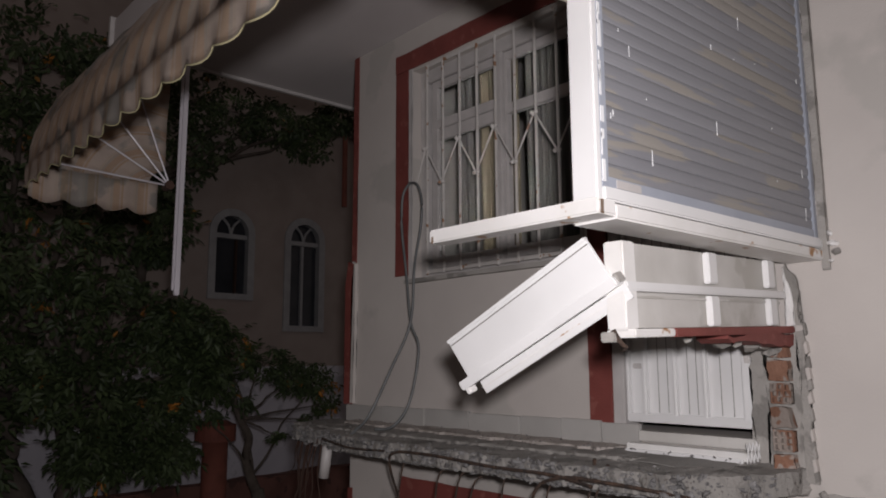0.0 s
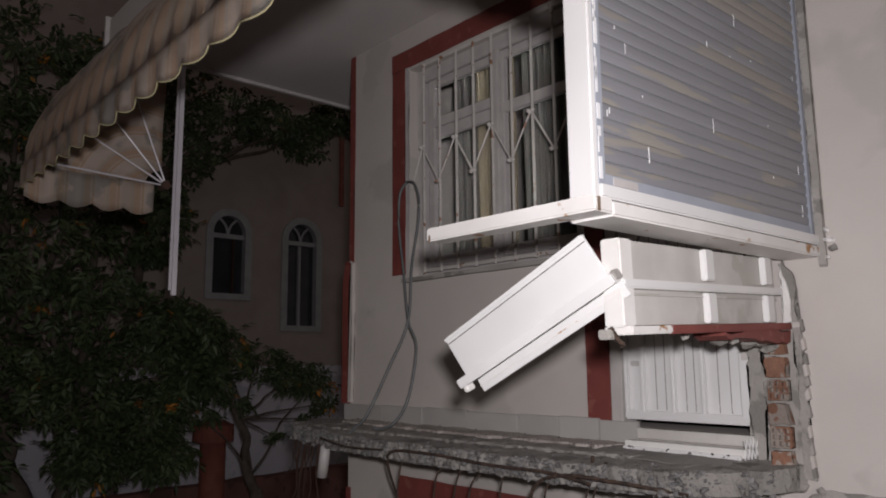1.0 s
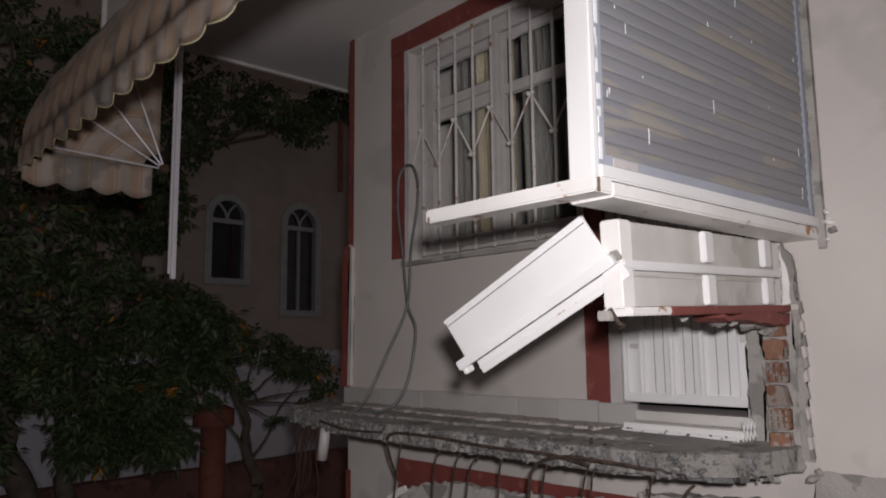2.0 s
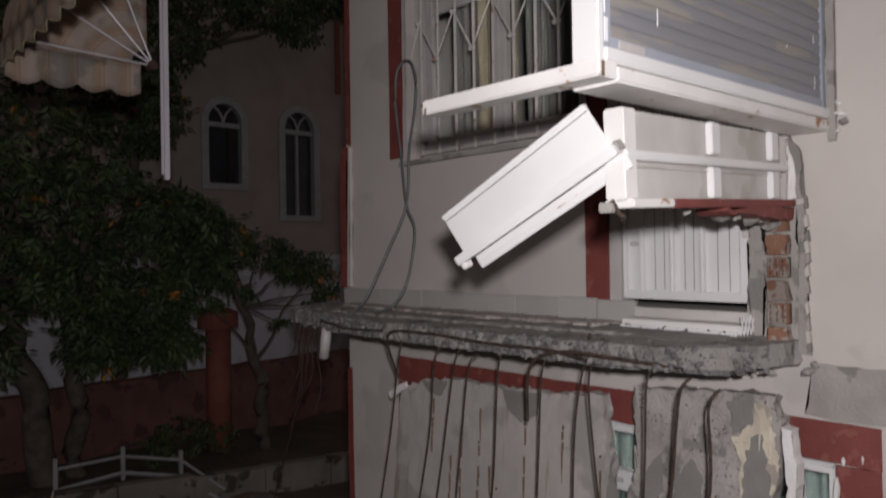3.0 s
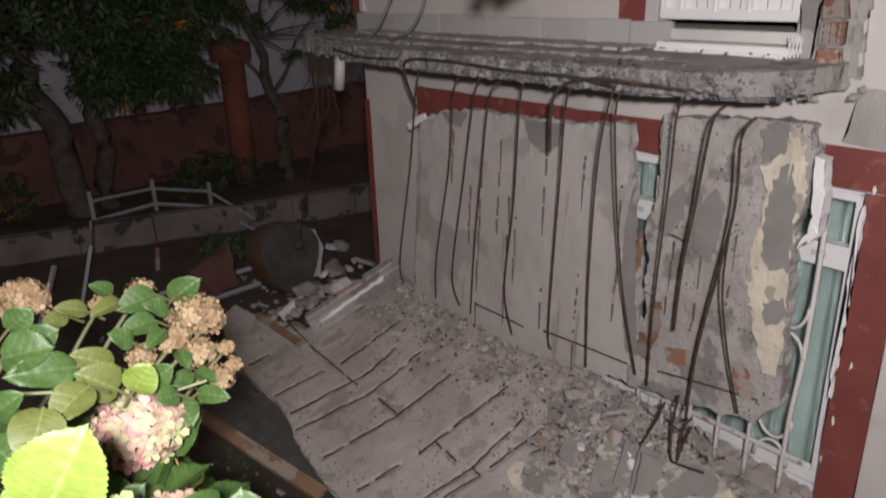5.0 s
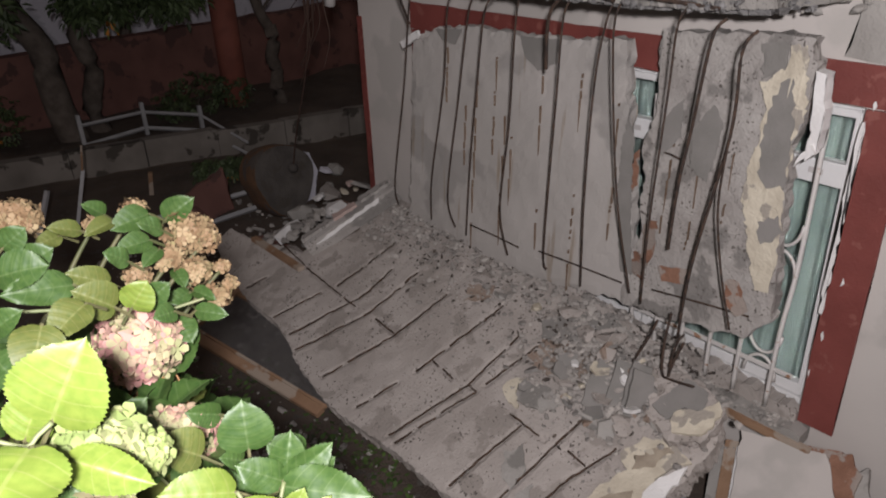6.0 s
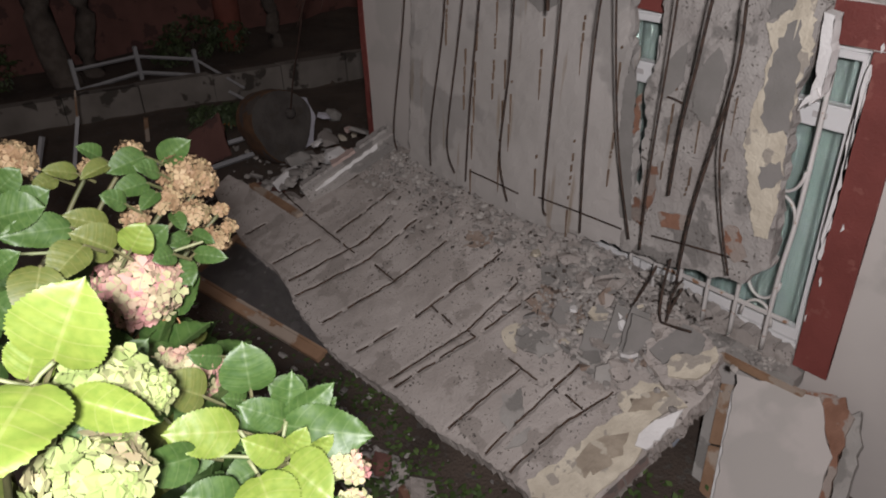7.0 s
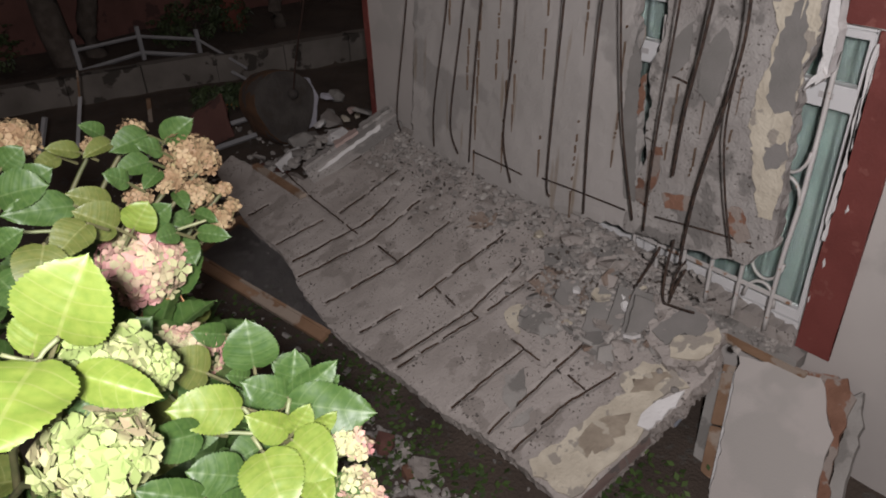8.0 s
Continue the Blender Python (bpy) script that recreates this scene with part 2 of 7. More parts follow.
def leafmat(name, c1, c2, vein, edge, ripe):
    """A hydrangea leaf: lighter veins that fork from the midrib, brown at the rim where it ripens."""
    m = mat(name, c1, c2, 0.5, 9, 60, 0.0)
    t = m.node_tree
    n, ln = t.nodes, t.links
    bs = n["Principled BSDF"]
    base = bs.inputs["Base Color"].links[0].from_socket
    uv = n.new("ShaderNodeUVMap")
    sep = n.new("ShaderNodeSeparateXYZ")
    ln.new(uv.outputs[0], sep.inputs[0])

    def op(kind, a, b=0.0):
        x = n.new("ShaderNodeMath")
        x.operation = kind
        for v, i in ((a, 0), (b, 1)):
            if isinstance(v, bpy.types.NodeSocket):
                ln.new(v, x.inputs[i])
            else:
                x.inputs[i].default_value = v
        return x.outputs[0]

    side = op("ABSOLUTE", sep.outputs[1])
    bend = op("POWER", side, 1.35)
    ribs = op("FRACT", op("MULTIPLY", op("SUBTRACT", sep.outputs[0], op("MULTIPLY", bend, 0.75)), 5.5))
    line = op("LESS_THAN", op("ABSOLUTE", op("SUBTRACT", ribs, 0.5)), 0.035)
    mid = op("LESS_THAN", side, 0.016)
    fac = op("MAXIMUM", line, mid)
    x = n.new("ShaderNodeMix")
    x.data_type = "RGBA"
    ln.new(op("MULTIPLY", fac, 0.5), x.inputs[0])
    ln.new(base, x.inputs[6])
    x.inputs[7].default_value = (*vein, 1)
    y = n.new("ShaderNodeMix")
    y.data_type = "RGBA"
    nz = n.new("ShaderNodeTexNoise")
    nz.inputs["Scale"].default_value = 5
    ln.new(n["Texture Coordinate"].outputs["Object"], nz.inputs["Vector"])
    rim = n.new("ShaderNodeMapRange")
    rim.inputs[1].default_value, rim.inputs[2].default_value = 1.5 - ripe, 1.75 - ripe
    ln.new(op("ADD", sep.outputs[2], nz.outputs["Fac"]), rim.inputs[0])
    ln.new(rim.outputs[0], y.inputs[0])
    ln.new(x.outputs[2], y.inputs[6])
    y.inputs[7].default_value = (*edge, 1)
    ln.new(y.outputs[2], bs.inputs["Base Color"])
    bp = n.new("ShaderNodeBump")
    bp.inputs["Strength"].default_value, bp.inputs["Distance"].default_value = 0.25, 0.004
    ln.new(op("MULTIPLY", op("SINE", op("MULTIPLY", ribs, 6.28)), -0.5), bp.inputs["Height"])
    ln.new(bp.outputs[0], bs.inputs["Normal"])
    return m


AWN = stripes("striped_awning_cloth")
LEAF_Y = leafmat("hydrangea_leaf_pale", (0.128, 0.188, 0.028), (0.168, 0.222, 0.038), (0.22, 0.25, 0.075), (0.30, 0.13, 0.05), 0.15)
# LEAF_G is darkened beyond its green to suggest weaker lamp light at the back.
LEAF_G = leafmat("hydrangea_leaf_green", (0.036, 0.078, 0.017), (0.056, 0.104, 0.024), (0.10, 0.15, 0.055), (0.25, 0.15, 0.05), 0.0)
LEAF_O = leafmat("hydrangea_leaf_olive", (0.082, 0.106, 0.024), (0.11, 0.125, 0.03), (0.19, 0.20, 0.075), (0.26, 0.11, 0.06), 0.3)


def flowermat(name, stops):
    m = bpy.data.materials.new(name)
    m.use_nodes = True
    t = m.node_tree
    bs = t.nodes["Principled BSDF"]
    bs.inputs["Roughness"].default_value = 0.7
    g = t.nodes.new("ShaderNodeNewGeometry")
    tc = t.nodes.new("ShaderNodeTexCoord")
    nz = t.nodes.new("ShaderNodeTexNoise")
    nz.inputs["Scale"].default_value = 9
    t.links.new(tc.outputs["Object"], nz.inputs["Vector"])
    sm = t.nodes.new("ShaderNodeMath")
    sm.operation = "MULTIPLY_ADD"
    t.links.new(g.outputs["Random Per Island"], sm.inputs[0])
    sm.inputs[1].default_value = 0.6
    sub = t.nodes.new("ShaderNodeMath")
    sub.operation = "SUBTRACT"
    t.links.new(nz.outputs["Fac"], sub.inputs[0])
    sub.inputs[1].default_value = 0.3
    t.links.new(sub.outputs[0], sm.inputs[2])
    cr = t.nodes.new("ShaderNodeValToRGB")
    els = cr.color_ramp.elements
    els[0].position, els[0].color = 0, (*stops[0], 1)
    els[1].position, els[1].color = 1, (*stops[-1], 1)
    for i, c in enumerate(stops[1:-1]):
        els.new((i + 1) / (len(stops) - 1)).color = (*c, 1)
    t.links.new(sm.outputs[0], cr.inputs[0])
    t.links.new(cr.outputs[0], bs.inputs["Base Color"])
    return m


F_PINK = flowermat("pink_green_petals", [(0.30, 0.34, 0.15), (0.40, 0.37, 0.21), (0.46, 0.25, 0.22), (0.42, 0.17, 0.18)])
F_GREEN = flowermat("pale_green_petals", [(0.17, 0.24, 0.065), (0.25, 0.31, 0.105), (0.31, 0.34, 0.15), (0.34, 0.24, 0.17)])
# Tan of dry petals, darkened further to imitate the lamp's falloff.
F_DRY = flowermat("dry_tan_petals", [(0.15, 0.085, 0.04), (0.25, 0.16, 0.085), (0.31, 0.23, 0.125), (0.29, 0.265, 0.115)])


# ---- shape helpers ----
def wm(ob):
    m = ob.matrix_basis.copy()
    if ob.parent:
        m = wm(ob.parent) @ ob.matrix_parent_inverse @ m
    return m


def under(ob, parent):
    ob.parent = parent
    ob.matrix_parent_inverse = wm(parent).inverted()
    return ob


def obj(name, bm, material, smooth=False):
    me = bpy.data.meshes.new(name)
    bmesh.ops.recalc_face_normals(bm, faces=bm.faces)
    if smooth:
        for f in bm.faces:
            f.smooth = True
    bm.to_mesh(me)
    bm.free()
    me.materials.append(material)
    return new(name, me)


def part(name, bm, material, parent, label="", smooth=False):
    return tagged(under(obj(name, bm, material, smooth), parent), label)


def thing(name, at, label, category, group="", kind=""):
    ob = new(name)
    ob.empty_display_size = 0.1
    ob.location = at
    return tagged(ob, label, category, group, kind)


def box(a, b, bev=0.0, bm=None, m=None):
    """A box between two corners, its edges rounded by bev, moved by m."""
    bm = bm or bmesh.new()
    vs = bmesh.ops.create_cube(bm, size=1)["verts"]
    for v in vs:
        v.co = Vector([(a[i] + b[i]) / 2 + v.co[i] * (b[i] - a[i]) for i in range(3)])
    if bev:
        es = list({e for v in vs for e in v.link_edges})
        r = bmesh.ops.bevel(bm, geom=es, offset=bev, segments=2, affect="EDGES")
        vs = list({v for f in r["faces"] for v in f.verts} | {v for v in vs if v.is_valid})
    if m:
        bmesh.ops.transform(bm, matrix=m, verts=vs)
    return bm


def tube(pts, r, sides=8, bm=None, r2=None, curve=0):
    """A round bar through points; curve: points put between each two on a smooth line."""
    bm = bm or bmesh.new()
    P = [Vector(p) for p in pts]
    if curve and len(P) > 2:
        Q = []
        for i in range(len(P) - 1):
            a, b, c, d = P[max(i - 1, 0)], P[i], P[i + 1], P[min(i + 2, len(P) - 1)]
            for k in range(curve):
                u = k / curve
                Q.append(0.5 * (2 * b + (c - a) * u + (2 * a - 5 * b + 4 * c - d) * u * u + (3 * b - a - 3 * c + d) * u**3))
        P = Q + [P[-1]]
    rings = []
    n = len(P)
    for i, p in enumerate(P):
        d = (P[min(i + 1, n - 1)] - P[max(i - 1, 0)]).normalized()
        q = d.to_track_quat("Z", "Y")
        rr = r + ((r2 if r2 is not None else r) - r) * i / max(n - 1, 1)
        rings.append([bm.verts.new(p + q @ Vector((rr * math.cos(2 * math.pi * k / sides), rr * math.sin(2 * math.pi * k / sides), 0))) for k in range(sides)])
    for a, b in zip(rings, rings[1:]):
        for k in range(sides):
            bm.faces.new((a[k], a[(k + 1) % sides], b[(k + 1) % sides], b[k]))
    bm.faces.new(rings[0][::-1])
    bm.faces.new(rings[-1])
    return bm


def flat(outline, y0, y1, bm=None, axes=(0, 2, 1)):
    """A plate with an outline in two axes (x, z as a rule), between y0 and y1 of the third."""
    bm = bm or bmesh.new()

    def at(p, d):
        c = [0, 0, 0]
        c[axes[0]], c[axes[1]], c[axes[2]] = p[0], p[1], d
        return bm.verts.new(c)

    lo, hi = [at(p, y0) for p in outline], [at(p, y1) for p in outline]
    n = len(outline)
    caps = [bm.faces.new(lo), bm.faces.new(hi[::-1])]
    for i in range(n):
        bm.faces.new((lo[i], hi[i], hi[(i + 1) % n], lo[(i + 1) % n]))
    bmesh.ops.triangulate(bm, faces=caps)
    return bm


def ragged(outline, step=0.03, amount=0.012, seed=0, closed=True):
    """The outline with points every step, pushed about at random, as a broken edge."""
    rnd = random.Random(seed)
    out = []
    n = len(outline)
    for i in range(n if closed else n - 1):
        a, b = Vector(outline[i]), Vector(outline[(i + 1) % n])
        k = max(1, int((b - a).length / step))
        for j in range(k):
            p = a.lerp(b, j / k)
            out.append((p.x + rnd.uniform(-1, 1) * amount, p.y + rnd.uniform(-1, 1) * amount))
    return out


def inside(p, poly):
    hit = False
    for i in range(len(poly)):
        (x1, y1), (x2, y2) = poly[i], poly[i - 1]
        if (y1 > p[1]) != (y2 > p[1]) and p[0] < (x2 - x1) * (p[1] - y1) / (y2 - y1) + x1:
            hit = not hit
    return hit


def nearest(p, poly):
    """The point of the outline that lies nearest to p."""
    best = None
    for i in range(len(poly)):
        (ax_, ay_), (bx_, by_) = poly[i - 1], poly[i]
        dx, dy = bx_ - ax_, by_ - ay_
        k = max(0.0, min(1.0, ((p[0] - ax_) * dx + (p[1] - ay_) * dy) / max(1e-9, dx * dx + dy * dy)))
        q = (ax_ + dx * k, ay_ + dy * k)
        d = (q[0] - p[0]) ** 2 + (q[1] - p[1]) ** 2
        if best is None or d < best[0]:
            best = (d, q)
    return best[1]


def sheet(poly, step, thick, place, relief=0.006, freq=6.0, seed=0, hole=None, dent=None):
    """A broken slab: a grid within the outline with an uneven face and ragged rim, thick metres deep. place(u, v, w) gives the point in the world."""
    rnd = random.Random(seed)
    bm = bmesh.new()
    us, vs = [p[0] for p in poly], [p[1] for p in poly]
    nu, nv = int((max(us) - min(us)) / step) + 1, int((max(vs) - min(vs)) / step) + 1
    u0, v0 = min(us), min(vs)
    top = {}

    def vert(i, j):
        if (i, j) not in top:
            u, v = u0 + i * step + rnd.uniform(-0.3, 0.3) * step, v0 + j * step + rnd.uniform(-0.3, 0.3) * step
            h = relief * (noise.noise((u * freq, v * freq, seed)) + 0.6 * noise.noise((u * freq * 4, v * freq * 4, seed + 5)))
            if dent:
                h -= dent(u, v)
            top[i, j] = (bm.verts.new(place(u, v, h)), u, v)
        return top[i, j][0]

    for i in range(nu):
        for j in range(nv):
            c = (u0 + (i + 0.5) * step, v0 + (j + 0.5) * step)
            if inside(c, poly) and not (hole and inside(c, hole)):
                bm.faces.new((vert(i, j), vert(i + 1, j), vert(i + 1, j + 1), vert(i, j + 1)))
    low = {}
    back = {v: (u, w) for v, u, w in top.values()}
    rough = ragged(poly, step * 1.1, step * 0.55, seed + 1)
    for v in {v for e in bm.edges if len(e.link_faces) == 1 for v in e.verts}:
        q = nearest(back[v], rough)
        if (Vector(q) - Vector(back[v])).length < step * 1.6:
            back[v] = (q[0] + rnd.uniform(-0.1, 0.1) * step, q[1] + rnd.uniform(-0.1, 0.1) * step)
            v.co = place(*back[v], -rnd.uniform(0.0, 0.25) * min(step, thick))

    def down(v, f):
        if (v, f) not in low:
            u, w = back[v]
            low[v, f] = bm.verts.new(place(u + rnd.uniform(-1, 1) * 0.008, w + rnd.uniform(-1, 1) * 0.008, -thick * f))
        return low[v, f]

    for e in [e for e in bm.edges if len(e.link_faces) == 1]:
        a, b = e.verts
        bm.faces.new((a, b, down(b, 0.5), down(a, 0.5)))
        bm.faces.new((down(a, 0.5), down(b, 0.5), down(b, 1), down(a, 1)))
    return bm


ib = bmesh.new()
bmesh.ops.create_icosphere(ib, subdivisions=1, radius=0.5)
ib.verts.index_update()
ICO = [v.co[:] for v in ib.verts], [[v.index for v in f.verts] for f in ib.faces]
ib.free()


def chunk(size, seed, bm=None, m=None, flatness=1.0):
    """An angular lump of broken masonry."""
    rnd = random.Random(seed)
    bm = bm or bmesh.new()
    vs = [bm.verts.new(Vector(p) * size) for p in ICO[0]]
    for f in ICO[1]:
        bm.faces.new([vs[k] for k in f])
    sx, sy, sz = rnd.uniform(0.7, 1.2), rnd.uniform(0.5, 1.0), rnd.uniform(0.35, 0.7) * flatness
    for v in vs:
        v.co = Vector((max(-0.4, min(0.4, v.co.x / size)) * size * sx, max(-0.4, min(0.4, v.co.y / size)) * size * sy, max(-0.42, min(0.42, v.co.z / size)) * size * sz)) + Vector([rnd.uniform(-1, 1) * size * 0.07 for _ in range(3)])
    mm = (m or Matrix()) @ Euler([rnd.uniform(-0.5, 0.5), rnd.uniform(-0.5, 0.5), rnd.uniform(0, 6.3)]).to_matrix().to_4x4()
    for v in vs:
        v.co = mm @ v.co
    return bm


def setting(name, bm, material, label="", category="wall"):
    return tagged(obj(name, bm, material), label, category, kind="structure")
# ---- the house front ----
wall = bmesh.new()
for a, b in (((0.0, 0.0, 2.31), (3.0, 0.25, 6.0)), ((0.0, 0.0, -0.57), (0.70, 0.25, 2.31)), ((2.12, 0.0, 0.0), (2.26, 0.25, 2.31)), ((0.70, 0.0, 0.0), (2.12, 0.25, 0.86)),
             ((3.0, 0.0, -0.57), (9.0, 0.25, 6.0)), ((0.70, 0.0, -0.57), (3.0, 0.25, 0.0)), ((0.0, 0.0, -3.2), (0.71, 0.25, -0.57)), ((0.71, 0.0, -3.2), (3.30, 0.25, -2.02)),
             ((3.30, 0.0, -3.2), (9.0, 0.25, -0.57)), ((2.26, 0.0, 2.15), (3.0, 0.25, 2.31))):
    box(a, b, 0, wall)
front = setting("wall_front", wall, PLASTER, "cream plastered house wall with cracks", "wall")
setting("wall_side", box((0.0, 0.25, -3.2), (0.25, 7, 6)), PLASTER, "cream plastered side wall")
setting("wall_far_side", box((8.75, 0.25, -3.2), (9, 7, 6)), PLASTER, "cream plastered side wall")
setting("wall_back", box((0.25, 6.75, -3.2), (8.75, 7, 6)), PLASTER, "cream plastered back wall")
setting("floor", box((0.25, 0.25, -0.26), (8.75, 6.75, -0.06)), ROOM, "room floor in a darkened tone", "floor")
setting("wall_room_upper", box((0.25, 2.6, -0.06), (8.75, 2.7, 2.62)), ROOM, "inner room wall in a darkened tone")
setting("wall_room_lower", box((0.25, 2.6, -3.2), (8.75, 2.7, -0.26)), ROOM, "inner room wall in a darkened tone")
ce = box((-0.90, -1.50, 2.62), (3.34, 0.0, 2.80))
box((-0.90, 0.0, 2.62), (-0.001, 7.0, 2.80), 0, ce)
box((0.25, 0.25, 2.62), (8.75, 6.75, 2.78), 0, ce)
setting("ceiling", ce, CEIL, "white painted underside of the upper balcony", "ceiling")
setting("trim_ceiling", box((-0.93, -1.53, 2.595), (-0.90, 7, 2.82)), WINWHITE, "white edge strip of the upper balcony", "trim")

# corner stripe, split and shifted at a crack
stripe = setting("trim_corner", flat(ragged([(0.0, 1.02), (0.055, 1.02), (0.06, 2.62), (0.0, 2.62)], 0.2, 0.004, 3), -0.006, 0.0), RED, "dark red painted stripe on the house corner", "trim")
part("stripe_piece", flat(ragged([(-0.05, 0.03), (0.025, 0.03), (0.03, 0.90), (0.055, 1.03), (-0.01, 1.05), (-0.05, 0.88)], 0.12, 0.004, 4), -0.03, 0.004), RED, stripe)
part("stripe_piece", flat(ragged([(-0.02, -1.9), (0.035, -1.9), (0.035, -0.55), (-0.02, -0.55)], 0.15, 0.004, 5), -0.007, 0.0), RED, stripe)
setting("trim_plaster_lip", flat(ragged([(0.02, 0.03), (0.055, 0.03), (0.075, 1.03), (0.03, 1.05)], 0.08, 0.006, 14), -0.028, 0.0), PLASTER, "bulging cracked plaster beside the corner stripe", "trim")


def bars(name, rects, label, y0=-0.012):
    b = bmesh.new()
    for x0, z0, x1, z1 in rects:
        flat(ragged([(x0, z0), (x1, z0), (x1, z1), (x0, z1)], 0.12, 0.003, int(x0 * 97 + z1 * 31)), y0, 0.0, b)
    return setting(name, b, RED, label, "trim")


bars("trim_window_left", [(0.525, 0.895, 0.66, 2.325)], "dark red painted window surround")
bars("trim_window_top", [(0.52, 2.33, 2.26, 2.46)], "dark red painted window surround")
setting("trim_reveal", flat(ragged([(0.664, 0.87), (0.699, 0.87), (0.699, 2.326), (0.664, 2.326)], 0.1, 0.003, 19), -0.008, 0.0), WINWHITE, "flaking white plaster edge of the window opening", "trim")
bars("trim_window_right", [(2.125, -0.005, 2.262, 2.31)], "dark red painted pier between window and door")
bars("trim_lower_left", [(0.58, -1.2, 0.71, -0.57)], "dark red painted window surround", -0.010)
bars("trim_lower_top", [(0.58, -0.567, 3.46, -0.41)], "dark red painted window surround", -0.010)
bars("trim_lower_right", [(3.303, -2.02, 3.46, -0.57)], "dark red painted window surround with chipped edges", -0.014)
setting("trim_wall_band", flat(ragged([(3.19, -0.40), (9, -0.40), (9, -0.17), (3.22, -0.19)], 0.05, 0.006, 8), -0.008, 0.0), MORTAR, "rough unpainted plaster band over the lower window", "trim")
setting("trim_sill", flat(ragged([(0.71, -2.10), (3.36, -2.10), (3.36, -2.03), (0.71, -2.03)], 0.05, 0.006, 9), -0.10, 0.04), MORTAR, "dusty mortar window sill with grit", "trim")
flk = setting("trim_paint_chips", flat(ragged([(3.295, -1.45), (3.31, -1.45), (3.315, -0.62), (3.298, -0.62)], 0.03, 0.006, 10), -0.018, -0.0145), WHITEPL, "white chips where red paint flaked", "trim")
for cx, cz, cs in ((3.33, -0.55, 0.05), (3.40, -0.53, 0.04), (3.36, -1.28, 0.05), (3.33, -1.55, 0.06), (3.31, -1.75, 0.05), (3.55, -0.43, 0.05)):
    cs *= 0.55
    part("paint_chip", flat(ragged([(cx, cz - cs * 0.8), (cx + cs * 0.22, cz), (cx + cs * 0.05, cz + cs * 0.6), (cx - cs * 0.12, cz)], 0.012, 0.004, int(cx * 100)), -0.0185, -0.0142), WHITEPL, flk)


# ---- upper window with its grille ----
def pane(name, x0, z0, x1, z1, y, parent):
    p = part(name, box((x0, y, z0), (x1, y + 0.005, z1)), GLASS, parent, "clear glass pane")
    p.visible_shadow = False
    return p


win = thing("window_1", (1.41, 0.08, 0.86), "white painted casement window with two sashes, closed", "window", kind="structure")
fr = bmesh.new()
for a, b in (((0.70, 0.07, 0.86), (0.76, 0.15, 2.31)), ((2.06, 0.07, 0.86), (2.12, 0.15, 2.31)), ((0.76, 0.07, 2.22), (2.06, 0.15, 2.31)), ((0.76, 0.07, 0.86), (2.06, 0.15, 0.92))):
    box(a, b, 0.006, fr)
part("window_frame", fr, WINWHITE, win)
part("mullion", box((1.425, 0.058, 0.92), (1.478, 0.14, 2.22), 0.006), WINWHITE, win)
for x0, x1, zt in ((0.80, 1.422, 1.905), (1.481, 2.05, 1.845)):
    sash = bmesh.new()
    for a, b in (((x0, 0.085, 0.93), (x0 + (0.062 if x0 < 1 else 0.026), 0.13, 2.215)), ((x1 - 0.028, 0.085, 0.93), (x1, 0.13, 2.215)), ((x0, 0.087, 2.16), (x1, 0.128, 2.214)), ((x0, 0.087, 0.931), (x1, 0.128, 1.0)), ((x0, 0.083, zt - 0.03), (x1, 0.132, zt + 0.035))):
        box(a, b, 0.005, sash)
    sh = part("sash", sash, WINWHITE, win)
    if x0 < 1:
        part("inner_rail", box((x0 + 0.03, 0.092, 1.795), (x1 - 0.01, 0.126, 1.872), 0.004), WINWHITE, sh)
    pane("pane", x0 + 0.05, 0.99, x1 - 0.045, zt - 0.025, 0.105, sh)
    pane("pane", x0 + 0.05, zt + 0.03, x1 - 0.045, 2.17, 0.105, sh)
part("window_sill", flat(ragged([(0.66, 0.835), (2.12, 0.835), (2.12, 0.862), (0.66, 0.862)], 0.2, 0.003, 4), -0.045, 0.08), MORTAR, win, "dirty mortar sill")


def curtain(x0, x1, z0, z1, y, material, label, folds=9, amp=0.025):
    b = bmesh.new()
    n = folds * 8
    rows = []
    for z in (z0, (z0 + z1) / 2, z1):
        rows.append([b.verts.new((x0 + (x1 - x0) * i / n, y + amp * math.sin(i / 8 * 6.283 + z) + 0.3 * amp * math.sin(i * 1.7), z)) for i in range(n + 1)])
    for r, s in zip(rows, rows[1:]):
        for i in range(n):
            b.faces.new((r[i], r[i + 1], s[i + 1], s[i]))
    c = obj("curtain", b, material, True)
    return tagged(c, label, "curtain")


# Two curtains share ROOM, so the room's dimness is in their colour too.
curtain(0.84, 1.12, 0.9, 2.3, 0.30, ROOM, "drawn curtain edge in the darkened room tone behind the upper window", 4)
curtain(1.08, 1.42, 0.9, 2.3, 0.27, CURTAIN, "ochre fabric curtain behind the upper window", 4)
curtain(1.5, 2.15, 0.9, 2.3, 0.27, ROOM, "net curtain in the darkened room tone behind the upper window", 12)

gr = thing("window_grille", (1.45, -0.03, 0.87), "white painted iron window grille with zigzag bars", "grille")
xs = [0.885 + 0.158 * i for i in range(9)]
for x in xs:
    part("bar", box((x - 0.0075, -0.037, 0.875), (x + 0.0075, -0.022, 2.285), 0.003), GRILLE, gr)
for z in (0.895, 2.285):
    part("cross_bar", box((0.86, -0.024, z - 0.012), (2.16, -0.016, z + 0.012), 0.003), GRILLE, gr)
for i in range(8):
    za, zb = (1.71, 1.455) if i % 2 == 0 else (1.455, 1.71)
    part("zigzag_bar", tube([(xs[i], -0.043, za), (xs[i + 1], -0.043, zb)], 0.0055, 6), GRILLE, gr)
